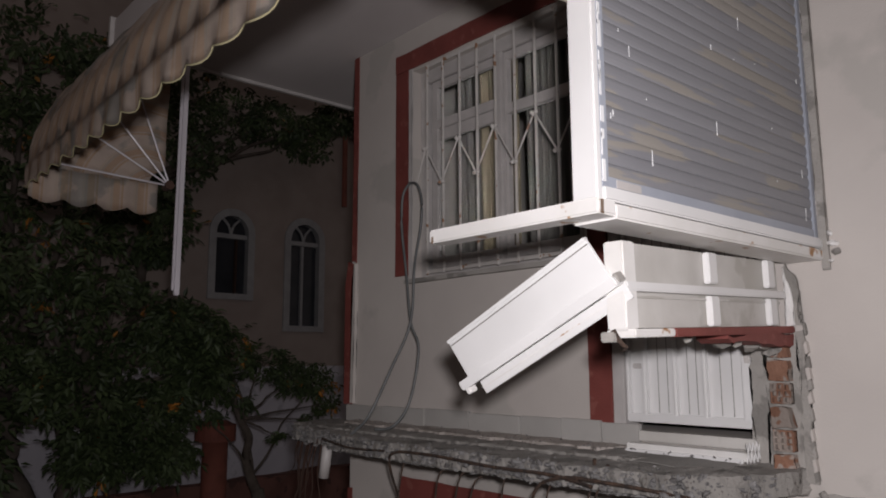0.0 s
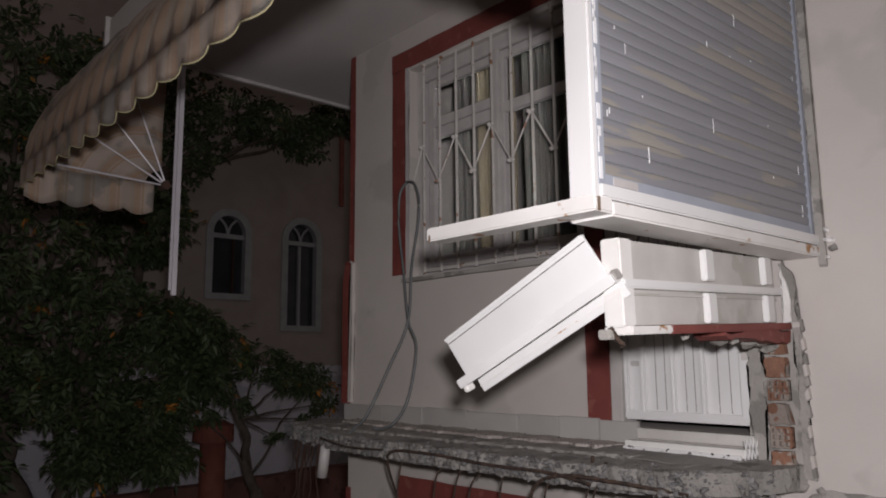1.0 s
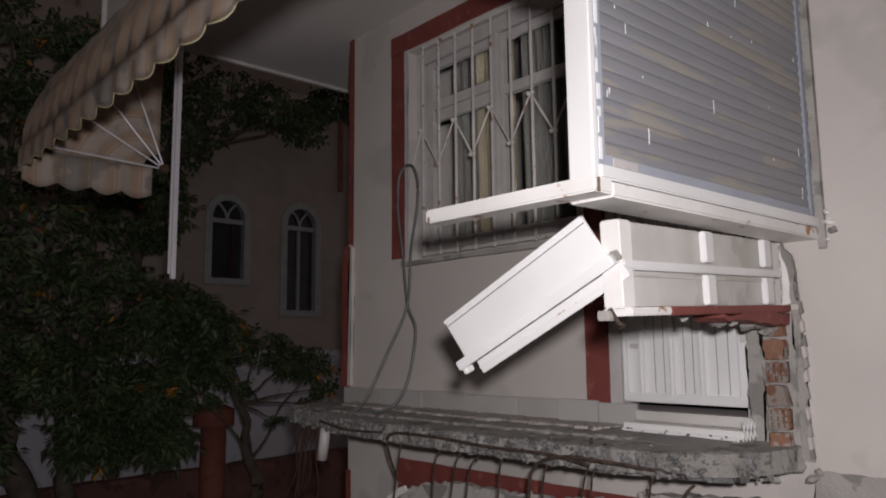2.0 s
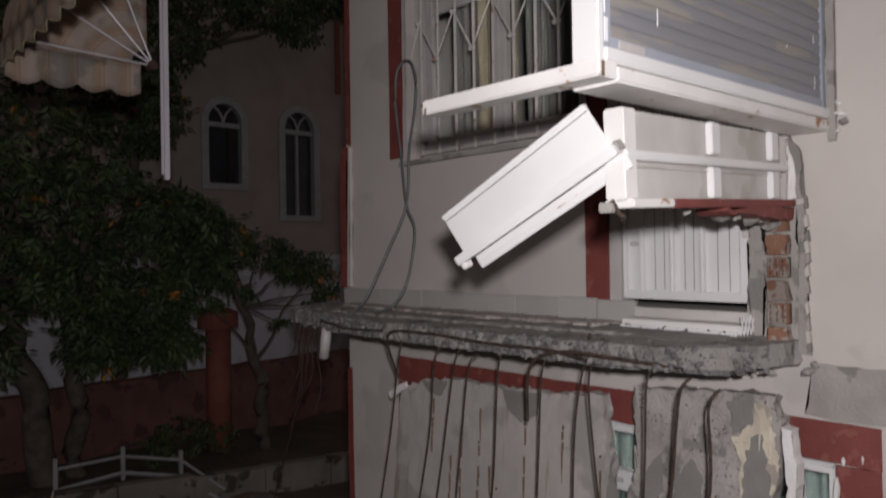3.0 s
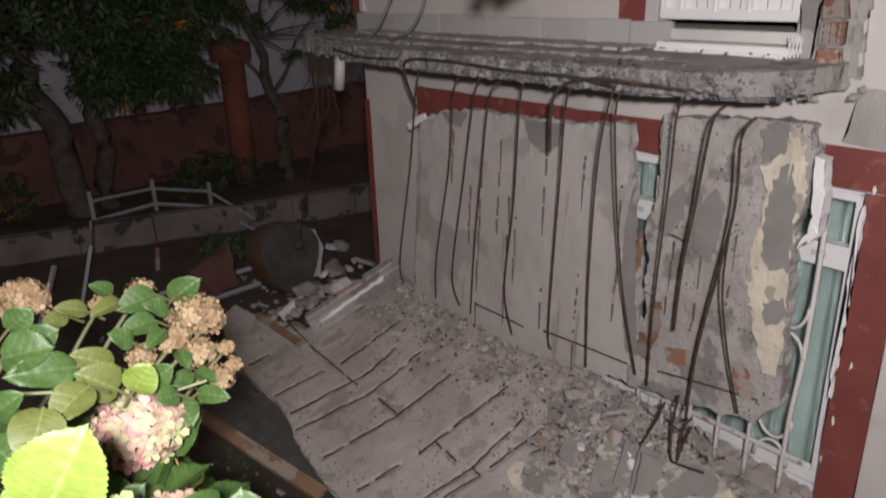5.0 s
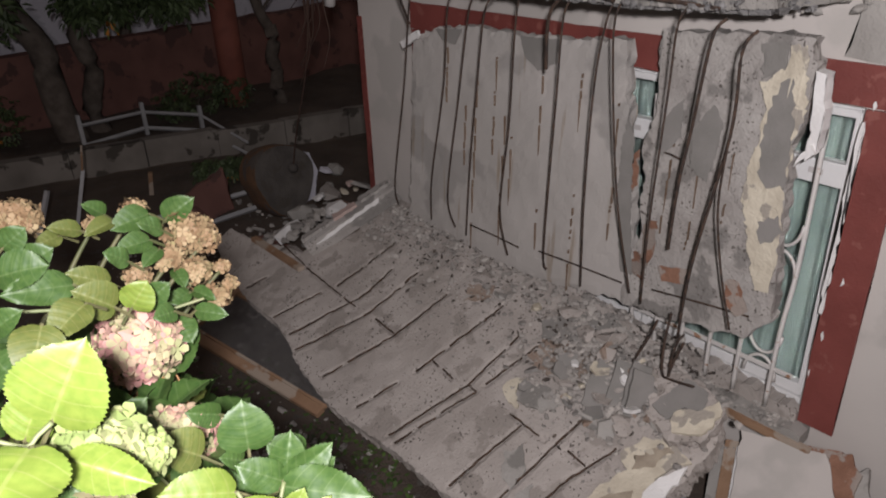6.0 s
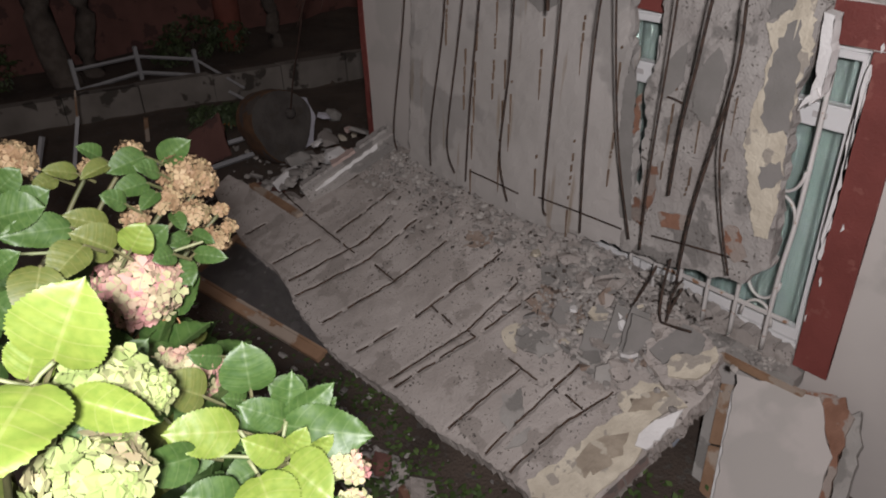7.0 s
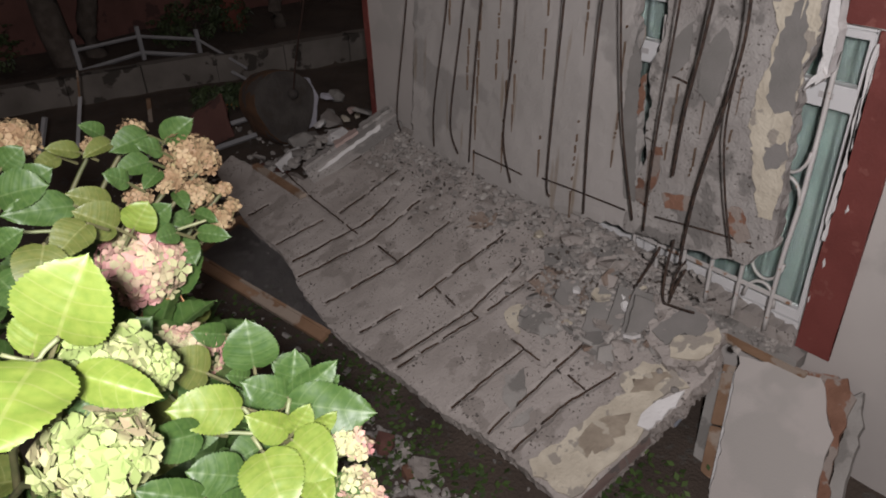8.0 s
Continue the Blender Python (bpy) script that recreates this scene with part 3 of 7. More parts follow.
part("zigzag_bar", tube([(xs[0], -0.043, 1.71), (0.75, -0.02, 1.465)], 0.0055, 6), GRILLE, gr)
for i in range(9):
    z = 1.71 if i % 2 == 0 else 1.455
    for s in (-1, 1):
        k = bmesh.new()
        bmesh.ops.create_uvsphere(k, u_segments=8, v_segments=6, radius=0.013)
        bmesh.ops.translate(k, verts=k.verts, vec=(xs[i] + s * 0.015, -0.045, z))
        part("boss", k, GRILLE, gr, "", True)

# ---- balcony door ----
door = thing("door_1", (2.63, 0.02, 0.0), "white panelled balcony door, closed", "door", kind="structure")
jm = bmesh.new()
for a, b in (((2.262, 0.0, -0.02), (2.325, 0.12, 2.15)), ((2.99, 0.0, -0.05), (3.03, 0.10, 2.15)), ((2.325, 0.0, 2.09), (2.99, 0.12, 2.15))):
    box(a, b, 0.005, jm)
part("door_frame", jm, WINWHITE, door)
leaf = part("door_leaf", box((2.335, 0.045, 0.05), (2.975, 0.075, 2.08), 0.003), ALU, door)
for x0, x1 in ((2.33, 2.345), (2.418, 2.440), (2.583, 2.600), (2.732, 2.750), (2.918, 2.968)):
    part("stile", box((x0, 0.012, 0.055), (x1, 0.046, 2.08), 0.006), ALU, leaf)
for z0, z1 in ((0.035, 0.075), (0.95, 1.05), (2.0, 2.08)):
    part("door_rail", box((2.33, 0.010, z0), (2.982, 0.044, z1), 0.006), ALU, leaf)
for x in (2.49, 2.54, 2.645, 2.69, 2.805, 2.86):
    part("board_groove", box((x - 0.0015, 0.0435, 0.08), (x + 0.0015, 0.0455, 0.94)), PATCH, leaf)
part("edge_plate", box((2.935, 0.004, 0.31), (2.962, 0.0115, 0.43), 0.003), GRILLE, leaf, "small worn metal edge plate")
part("name_slot", box((2.355, 0.036, 0.285), (2.425, 0.0445, 0.31), 0.004), WINWHITE, leaf, "small plain slot plate")
part("hinge", tube([(2.992, 0.0, 0.115), (2.992, 0.0, 0.175)], 0.012, 8), RUST, door, "dark rusty hinge")
part("seal", box((2.978, 0.002, 0.03), (2.988, 0.03, 2.08)), DARK, door, "dark gap seal")
th = thing("door_threshold", (2.7, -0.08, -0.1), "white aluminium door threshold profile in steps", "threshold")
part("upper_step", box((2.43, -0.05, -0.045), (2.99, 0.01, 0.0), 0.004), ALU_DIRTY, th)
part("lower_step", box((2.41, -0.12, -0.085), (2.985, -0.051, -0.05), 0.004), ALU_WORN, th)
part("front_lip", box((2.41, -0.135, -0.092), (2.975, -0.1205, -0.074), 0.003), ALU, th)
lace = bmesh.new()
for i in range(4):
    tube([(2.99, -0.128 + i * 0.03, -0.09), (2.99, -0.10 + i * 0.03, -0.01)], 0.003, 5, lace)
    tube([(2.99, -0.128 + i * 0.03, -0.01), (2.99, -0.10 + i * 0.03, -0.09)], 0.003, 5, lace)
part("profile_end", lace, ALU, th, "open webbed end of the profile")
sk = bmesh.new()
uu = [(2.36 + 0.62 * i / 14, -0.16 - 0.035 * i / 14) for i in range(15)]
for (xa, ya), (xb, yb) in zip(uu, uu[1:]):
    q = [(xa, ya, -0.085), (xb, yb, -0.085), (xb, yb - 0.11, -0.115 - 0.01 * math.sin(xb * 9)), (xa, ya - 0.11, -0.115 - 0.01 * math.sin(xa * 9))]
    sk.faces.new([sk.verts.new(p) for p in q])
bmesh.ops.remove_doubles(sk, verts=sk.verts, dist=0.002)
bmesh.ops.solidify(sk, geom=sk.faces[:], thickness=0.004)
tagged(obj("loose_sheet", sk, PATCH), "bent grey membrane strip torn loose by the door", "sheet")

# ---- broken balcony edge ----
stub_out = [(-0.32, 0.0), (3.18, 0.0), (3.16, -0.16), (3.05, -0.30), (2.86, -0.44), (2.3, -0.50), (1.6, -0.52), (0.9, -0.50), (0.5, -0.48), (0.33, -0.42), (-0.1, -0.36), (-0.34, -0.26)]
stub = setting("floor_balcony_stub", sheet(stub_out, 0.022, 0.09, lambda u, v, w: (u, v, -0.095 + 0.05 * v + w), 0.011, 5, 2), STUBTOP, "broken concrete edge of the torn-off balcony floor", "balcony floor")
part("screed_layer", sheet([(-0.22, 0.0), (3.0, 0.0), (2.95, -0.12), (2.5, -0.28), (1.9, -0.31), (1.2, -0.34), (0.6, -0.36), (0.0, -0.31), (-0.24, -0.2)], 0.03, 0.02, lambda u, v, w: (u, v, -0.083 + 0.04 * v + w), 0.009, 6, 4), STUBTOP, stub, "grey screed with broken rim")
part("tile_bed", sheet([(0.1, 0.0), (2.4, 0.0), (2.3, -0.17), (1.5, -0.2), (0.8, -0.19), (0.15, -0.16)], 0.03, 0.018, lambda u, v, w: (u, v, -0.071 + 0.03 * v + w), 0.006, 7, 6), CONC, stub, "thin tile bed with broken rim")
part("lower_lump", sheet([(0.36, -0.40), (3.08, -0.24), (2.98, -0.33), (2.5, -0.44), (1.9, -0.45), (1.2, -0.47), (0.6, -0.44)], 0.03, 0.055, lambda u, v, w: (u, v, -0.172 + w), 0.012, 6, 8), STUBM, stub)
edge = bmesh.new()
rnd = random.Random(12)
rim = ((-0.32, -0.27), (-0.1, -0.36), (0.33, -0.42), (0.5, -0.48), (0.9, -0.50), (1.6, -0.52), (2.3, -0.50), (2.86, -0.44), (3.05, -0.30), (3.16, -0.17))
for i in range(1500):
    x = rnd.uniform(-0.3, 3.14)
    k = max(j for j in range(len(rim) - 1) if rim[j][0] <= x)
    (xa, ya), (xb, yb) = rim[k], rim[k + 1]
    y = ya + (yb - ya) * (x - xa) / (xb - xa) + rnd.uniform(-0.014, 0.02)
    chunk(rnd.choice((0.010, 0.014, 0.02, 0.028, 0.045)), i, edge, Matrix.Translation((x, y, rnd.uniform(-0.215, -0.118))))
for i in range(260):
    x, y = rnd.uniform(-0.2, 3.0), -rnd.uniform(0.04, 0.44)
    chunk(rnd.choice((0.006, 0.009, 0.012, 0.018)), 4000 + i, edge, Matrix.Translation((x, y, (-0.068 if y > -0.2 else -0.083 if y > -0.3 else -0.095) + 0.045 * y)))
tagged(part("broken_rim", edge, STUBM, stub), kind="stuff")
for i, (x0, x1) in enumerate(((-0.02, 0.42), (0.425, 0.85), (0.855, 1.25), (1.255, 1.66), (1.665, 1.95), (1.955, 2.2), (2.205, 2.42))):
    part("skirting_tile", box((x0, -0.028 - 0.006 * (i % 2), -0.085), (x1, -0.001, 0.028 + 0.004 * (i % 3 - 1)), 0.004), SKIRT, stub)

# long bar and hooked bars along the broken edge
for i, pts in enumerate(([(0.40, -0.49, -0.15), (0.75, -0.53, -0.175), (1.1, -0.53, -0.165)], [(1.02, -0.36, -0.45), (1.15, -0.53, -0.19), (1.45, -0.545, -0.15), (1.95, -0.54, -0.165), (2.3, -0.53, -0.165), (2.52, -0.53, -0.19)],
                       [(2.12, -0.46, -0.52), (2.19, -0.52, -0.26), (2.36, -0.545, -0.17), (2.60, -0.53, -0.165), (2.9, -0.42, -0.20)], [(2.45, -0.42, -0.16), (2.47, -0.44, -0.09)], [(2.52, -0.42, -0.16), (2.53, -0.43, -0.11)])):
    part("rebar", tube(pts, 0.008 if i else 0.006, 6, curve=5), RUST, stub, "rusty reinforcing bar")

# brick left on the wall where the parapet tore off
bst = setting("wall_parapet_stub", flat(ragged([(3.04, -0.15), (3.17, -0.16), (3.175, 0.43), (3.045, 0.44)], 0.03, 0.008, 3), -0.02, 0.0), MORTAR, "torn brick parapet end on the house wall", "brick wall")
for i in range(6):
    z0 = -0.13 + i * 0.093
    b = bmesh.new()
    ex = (0.012, 0.004, 0.02, 0.0, 0.016, 0.006)[i]
    wv = 0.004 * (i % 3)
    if i in (1, 3):
        for cx in range(4):
            box((3.067 + cx * 0.0255, -0.052 - ex, z0), (3.0735 + cx * 0.0255, -0.02, z0 + 0.082), 0.0015, b)
        for cz in range(4):
            box((3.067, -0.051 - ex, z0 + cz * 0.0255), (3.150, -0.02, z0 + cz * 0.0255 + 0.006), 0.0015, b)
        box((3.067, -0.03, z0), (3.150, -0.0205, z0 + 0.082), 0, b)
    else:
        flat(ragged([(3.065 + wv, z0), (3.152, z0 + 0.003), (3.150 - wv, z0 + 0.08), (3.066, z0 + 0.082)], 0.025, 0.005, 40 + i), -0.046 - ex, -0.02, b)
    part("brick", b, BRICKM, bst)
for cx, cz, w, h, mt in ((3.005, 0.1, 0.075, 0.55, MORTAR), (3.182, 0.14, 0.06, 0.60, MORTAR)):
    part("plaster_edge", flat(ragged([(cx - w / 2, cz - h / 2), (cx + w / 2, cz - h / 2), (cx + w * 0.4, cz + h / 2), (cx - w * 0.4, cz + h / 2)], 0.025, 0.007, int(cx * 77)), -0.016 - (0.005 if mt is WHITEPL else 0.0), 0.0), mt, bst)
for i, (x, z, s) in enumerate(((3.10, -0.19, 0.10), (3.16, -0.18, 0.09), (3.05, -0.17, 0.09), (3.21, -0.22, 0.08), (3.24, -0.19, 0.05), (3.06, -0.24, 0.08), (3.13, 0.43, 0.06))):
    part("mortar_lump", chunk(s, 300 + i, None, Matrix.Translation((x, -0.03, z))), MORTAR, bst)

for i in range(11):
    cz = 0.42 - i * 0.058 + 0.02 * math.sin(i * 5.3)
    cw = 0.004 + 0.007 * abs(math.sin(i * 2.7))
    part("plaster_chip", flat([(3.208, cz), (3.212 + cw, cz + 0.008), (3.206 + cw, cz + 0.052), (3.203, cz + 0.048 - 0.01 * (i % 3))], -0.022 - 0.004 * (i % 2), -0.001), PLASTER if i % 2 else MORTAR, bst)

# ---- shutter box of the balcony ----
enc = thing("roller_shutter_enclosure", (3.3, -0.7, 0.70), "grey roller shutter in a white aluminium balcony frame", "shutter")
part("corner_post", box((3.212, -1.46, 0.762), (3.30, -1.432, 2.61), 0.006), ALU, enc, "white corner post with smeared paint")
SX = 3.292
n_slat = 41
sl = bmesh.new()
prof = [(0.0, 0.0), (0.0035, 0.005), (0.0055, 0.015), (0.0055, 0.028), (0.004, 0.037), (0.0005, 0.0425)]
ra = [[sl.verts.new((px, y, pz)) for px, pz in prof] for y in (-1.405, -0.05)]
for i in range(len(prof) - 1):
    sl.faces.new((ra[0][i], ra[1][i], ra[1][i + 1], ra[0][i + 1]))
bk = [[sl.verts.new((-0.008, y, pz)) for pz in (0.0, 0.0425)] for y in (-1.405, -0.05)]
sl.faces.new((bk[0][0], bk[0][1], bk[1][1], bk[1][0]))
slat0 = part("slat", sl, SHUT, enc)
slat0.matrix_basis = Matrix.Translation((SX - 0.012, 0, 0.835))
for i in range(1, n_slat):
    s = new("slat", slat0.data)
    s.matrix_basis = Matrix.Translation((SX - 0.012, 0, 0.835 + i * 0.0432))
    under(s, enc)
part("side_guide", box((3.268, -1.431, 0.80), (3.2965, -1.398, 2.61), 0.003), GUIDE, enc, "blue grey shutter guide")
part("side_guide", box((3.262, -0.05, 0.80), (3.292, -0.02, 2.61), 0.003), GUIDE, enc)
part("bottom_slat", box((3.27, -1.397, 0.80), (3.2915, -0.05, 0.836), 0.003), GUIDE, enc)
part("lock_plate", box((3.2916, -1.36, 0.806), (3.2945, -1.24, 0.830), 0.001), WINWHITE, enc, "scraped lock plate")
rail = bmesh.new()
box((3.24, -1.4315, 0.762), (3.305, 0.0, 0.802), 0.005, rail)
part("upper_rail", rail, ALU, enc)
part("lower_rail", box((3.145, -1.379, 0.716), (3.302, 0.0, 0.759), 0.006), ALU_WORN, enc, "white sill rail with rust stains")
part("front_rail", box((2.588, -1.462, 0.722), (3.303, -1.38, 0.768), 0.005, None, Matrix.Translation((3.3, -1.42, 0.745)) @ Euler((0, math.radians(0.2), 0)).to_matrix().to_4x4() @ Matrix.Translation((-3.3, 1.42, -0.745))), ALU_WORN, enc, "bent white front rail broken off short")
dr = bmesh.new()
rnd = random.Random(5)
for i in range(22):
    y, z = rnd.uniform(-1.38, -0.08), rnd.uniform(0.86, 1.75)
    if rnd.random() < 0.35:
        y = rnd.uniform(-1.38, -1.25)
    h = rnd.choice((0.008, 0.012, 0.02, 0.035, 0.05))
    box((3.2885, y, z), (3.2905, y + rnd.uniform(0.002, 0.004), z + h), 0.0008, dr)
tagged(part("paint_drips", dr, DRIP, enc, "white paint splashes"), kind="stuff")
sm = bmesh.new()
for i in range(28):
    z = 0.83 + i * 0.055 + rnd.uniform(-0.02, 0.02)
    h, d = rnd.uniform(0.02, 0.08), rnd.uniform(0.004, 0.016)
    box((3.297, -1.4315, z), (3.3005, -1.4315 + d, z + h), 0.001, sm)
tagged(part("paint_smear", sm, DRIP, enc), kind="stuff")
tl = bmesh.new()
for i in range(n_slat):
    z = 0.85 + i * 0.0432
    box((3.280, -0.022, z), (3.2945, -0.008 + 0.006 * (i % 2), z + 0.026), 0.004, tl)
tagged(part("slat_clips", tl, WINWHITE, enc), kind="stuff")
part("wall_seal", flat(ragged([(-0.02, 0.68), (0.0, 0.68), (0.0, 2.6), (-0.02, 2.6)], 0.06, 0.006, 2), 3.295, 3.325, axes=(1, 2, 0)), MORTAR, enc, "grey sealant smeared along the wall")
for i, (x, z, s) in enumerate(((3.345, 0.78, 0.055), (3.355, 0.745, 0.045), (3.335, 0.82, 0.04), (3.335, 0.71, 0.03))):
    part("mortar_lump", chunk(s, 60 + i, None, Matrix.Translation((x, -0.02, z))), WHITEPL if i != 1 else PATCH, enc)

# ---- side parapet panels under the shutter ----
par = thing("parapet_panel_frame", (3.15, -0.6, 0.44), "white aluminium parapet panelling hanging over the gap", "parapet")
part("infill_panel", box((3.135, -1.19, 0.57), (3.142, -0.05, 0.705)), ALU_DIRTY, par, "dusty white sheet panel")
part("infill_panel", box((3.135, -1.19, 0.445), (3.142, -0.05, 0.57)), ALU_DIRTY, par, "dusty white sheet panel")
part("post", box((3.10, -1.238, 0.44), (3.168, -1.168, 0.705), 0.005), ALU_WORN, par)
part("mid_rail", box((3.142, -1.235, 0.555), (3.176, -0.05, 0.583), 0.005), ALU, par)
part("bead", box((3.142, -1.175, 0.536), (3.150, -0.05, 0.5435), 0.001), ALU_DIRTY, par)
for y in (-0.655, -0.155):
    part("stile", box((3.142, y - 0.032, 0.448), (3.166, y + 0.032, 0.552), 0.004), ALU, par)
    part("stile", box((3.142, y - 0.032, 0.595), (3.166, y + 0.032, 0.704), 0.004), ALU, par)
part("coping", box((3.085, -0.98, 0.415), (3.185, -0.01, 0.443), 0.004), RED, par, "red painted coping strip")
part("coping_end", box((3.085, -1.22, 0.417), (3.184, -0.982, 0.442), 0.004), ALU_WORN, par, "white scraped coping end")
part("bracket", box((3.085, -1.255, 0.405), (3.13, -1.225, 0.435), 0.004), MORTAR, par)
part("torn_metal", tube([(3.12, -1.24, 0.44), (3.135, -1.22, 0.40), (3.14, -1.20, 0.39), (3.12, -1.19, 0.38)], 0.009, 6, curve=3, r2=0.004), RUST, par)
part("plaster_fragment", flat(ragged([(-0.62, 0.395), (-0.02, 0.36), (-0.02, 0.414), (-0.62, 0.414)], 0.05, 0.012, 6), 3.06, 3.18, axes=(1, 2, 0)), RED, par, "broken red plaster under the coping")
for i, (y, z, s) in enumerate(((-0.50, 0.385, 0.09), (-0.38, 0.385, 0.07), (-0.25, 0.375, 0.10), (-0.12, 0.37, 0.11), (-0.05, 0.345, 0.10), (-0.75, 0.405, 0.05))):
    part("mortar_lump", chunk(s, 80 + i, None, Matrix.Translation((3.10, y, z))), MORTAR, par)

for o_, mt_, sd_ in (([(3.165, 0.44), (3.215, 0.44), (3.205, 0.52), (3.22, 0.58), (3.19, 0.66), (3.165, 0.70)], MORTAR, 71), ([(3.16, 0.44), (3.185, 0.45), (3.19, 0.55), (3.175, 0.62), (3.16, 0.69)], WHITEPL, 72)):
    part("plaster_remnant", flat(ragged(o_, 0.02, 0.006, sd_), -0.02 - 0.006 * (sd_ - 71), 0.0), mt_, par, "torn plaster at the wall joint")

par.matrix_basis = par.matrix_basis @ Matrix.Translation((0.014, -0.004, -0.004)) @ Euler((math.radians(2.0), 0, math.radians(2.7))).to_matrix().to_4x4()

# ---- front panel that swung down ----
pan = thing("fallen_parapet", (3.16, -1.23, 0.58), "white aluminium parapet panel hanging askew from one corner", "parapet")
M = Matrix.Translation((3.180, -1.25, 0.575)) @ Euler((0, math.radians(-25.6), 0)).to_matrix().to_4x4() @ Euler((math.radians(17), 0, 0)).to_matrix().to_4x4()
part("sheet_panel", box((-0.70, -0.006, 0.0), (-0.01, 0.006, 0.140), 0.002, None, M), ALU, pan)
part("edge_bead", box((-0.70, -0.014, 0.134), (-0.01, 0.010, 0.146), 0.003, None, M), ALU, pan)
part("sheet_groove", box((-0.695, -0.0075, 0.121), (-0.012, -0.0055, 0.125), 0.0005, None, M), PATCH, pan)
part("mid_rail", box((-0.715, -0.052, -0.036), (0.02, 0.004, -0.004), 0.004, None, M), ALU, pan)
part("lower_sheet", box((-0.66, -0.010, -0.085), (0.02, 0.002, -0.0385), 0.002, None, M), ALU, pan)
part("lower_bead", box((-0.66, -0.014, -0.064), (0.02, -0.0105, -0.060), 0.001, None, M), ALU_WORN, pan)
part("end_bracket", box((-0.722, -0.03, -0.056), (-0.70, 0.012, -0.006), 0.004, None, M), ALU_WORN, pan)
part("torn_joint", box((0.014, -0.036, -0.03), (0.026, 0.006, 0.002), 0.003, None, M), MORTAR, pan, "torn corner joint")

# rust stains on the corner of the rail
for i, (a_, b_) in enumerate((((3.3035, -1.452, 0.722), (3.3045, -1.438, 0.762)), ((2.601, -1.4635, 0.722), (2.612, -1.4625, 0.745)))):
    part("rust_stain", box(a_, b_, 0.0004), RUSTMARK, enc)

enc.matrix_basis = Matrix.Translation((3.3, 0, 0.7)) @ Euler((0, 0, math.radians(-0.55))).to_matrix().to_4x4() @ Matrix.Translation((-3.3, 0, -0.7)) @ enc.matrix_basis

# ---- awning over the balcony ----
aw = thing("awning", (1.6, -1.4, 1.43), "beige striped dome awning with scalloped valance", "awning")
HY, HZ, RR, AX0, AX1 = -1.405, 1.408, 0.76, -0.02, 3.2


def cloth(rows, uvs, name, parent, label=""):
    b = bmesh.new()
    grid = [[b.verts.new(p) for p in r] for r in rows]
    uvl = b.loops.layers.uv.new("UVMap")
    for i in range(len(grid) - 1):
        for j in range(len(grid[0]) - 1):
            f = b.faces.new((grid[i][j], grid[i][j + 1], grid[i + 1][j + 1], grid[i + 1][j]))
            for lp, (a, c) in zip(f.loops, ((i, j), (i, j + 1), (i + 1, j + 1), (i + 1, j))):
                lp[uvl].uv = uvs(a, c)
    bmesh.ops.solidify(b, geom=b.faces[:], thickness=0.003)
    o = part(name, b, AWN, parent, label, True)
    return o


nx = 120
rows = []
for k in range(13):
    ang = math.radians(180 - 85 * k / 12)
    rows.append([(AX0 + (AX1 - AX0) * i / nx, HY + math.cos(ang) * (RR + 0.012 * math.sin(i * 0.9) * math.sin(k * 1.05)), HZ + math.sin(ang) * (RR + 0.012 * math.sin(i * 0.55 + k))) for i in range(nx + 1)])
cloth(rows, lambda a, c: (c / nx * 3.2, a / 12), "canopy", aw)
rows = []
for k in range(5):
    rows.append([(AX0 + (AX1 - AX0) * i / nx, HY - RR - 0.012 + 0.010 * math.sin(i * 0.8) * k / 4, HZ - k / 4 * (0.115 + 0.028 * abs(math.sin(math.pi * i / 7.5)))) for i in range(nx + 1)])
cloth(rows, lambda a, c: (c / nx * 3.2, a / 12), "valance", aw, "scalloped beige valance")
bind = bmesh.new()
tube([(AX0 + (AX1 - AX0) * i / nx, HY - RR - 0.013 + 0.010 * math.sin(i * 0.8), HZ - 0.115 - 0.028 * abs(math.sin(math.pi * i / 7.5))) for i in range(nx + 1)], 0.003, 5, bind)
part("binding", bind, mat("yellowed_binding", (0.30, 0.27, 0.15), (0.36, 0.32, 0.19), 0.8, 9, 60, 0.0), aw, "yellowed binding tape")
for xx, zb in ((AX0, 1.215), (AX1, 1.345)):
    fan = []
    for k in range(11):
        ang = math.radians(180 - 90 * k / 10)
        fan.append([(xx + 0.02 * math.sin(k * 2.1 + j * 0.8) * j / 8, HY + math.cos(ang) * RR * j / 8, HZ + math.sin(ang) * RR * j / 8) for j in range(1, 9)])
    cloth(fan, lambda a, c: ((c + a * 0.2) / 9, a / 10), "side_cloth", aw)
    vl = [[(xx + 0.008 * math.sin(i * 0.7), HY - 0.04 - (RR - 0.05) * i / 40, HZ + 0.01 - (HZ - zb) * k / 4 * (0.9 + 0.16 * abs(math.sin(math.pi * i / 10)))) for i in range(41)] for k in range(5)]
    cloth(vl, lambda a, c: (c / 40 * 0.9, a / 5), "side_valance", aw)
    for dg in (177, 152, 131, 110):
        ang = math.radians(dg)
        part("rib", tube([(xx + 0.035, HY + 0.02, HZ), (xx + 0.035, HY + math.cos(ang) * RR * 0.97, HZ + math.sin(ang) * RR * 0.97)], 0.006, 6), POLEM, aw, "thin white awning rib")
    part("hub", tube([(xx - 0.01, HY + 0.012, HZ), (xx + 0.06, HY + 0.012, HZ)], 0.028, 10), DARK, aw, "dark pivot hub")
aw_pole = thing("awning_pole", (0.03, -1.32, 0.73), "slim pale aluminium awning pole, hanging free at its foot", "pole")
part("tube", box((0.02, -1.335, 0.73), (0.05, -1.305, 2.62), 0.004, None, Matrix()), POLEM, aw_pole)
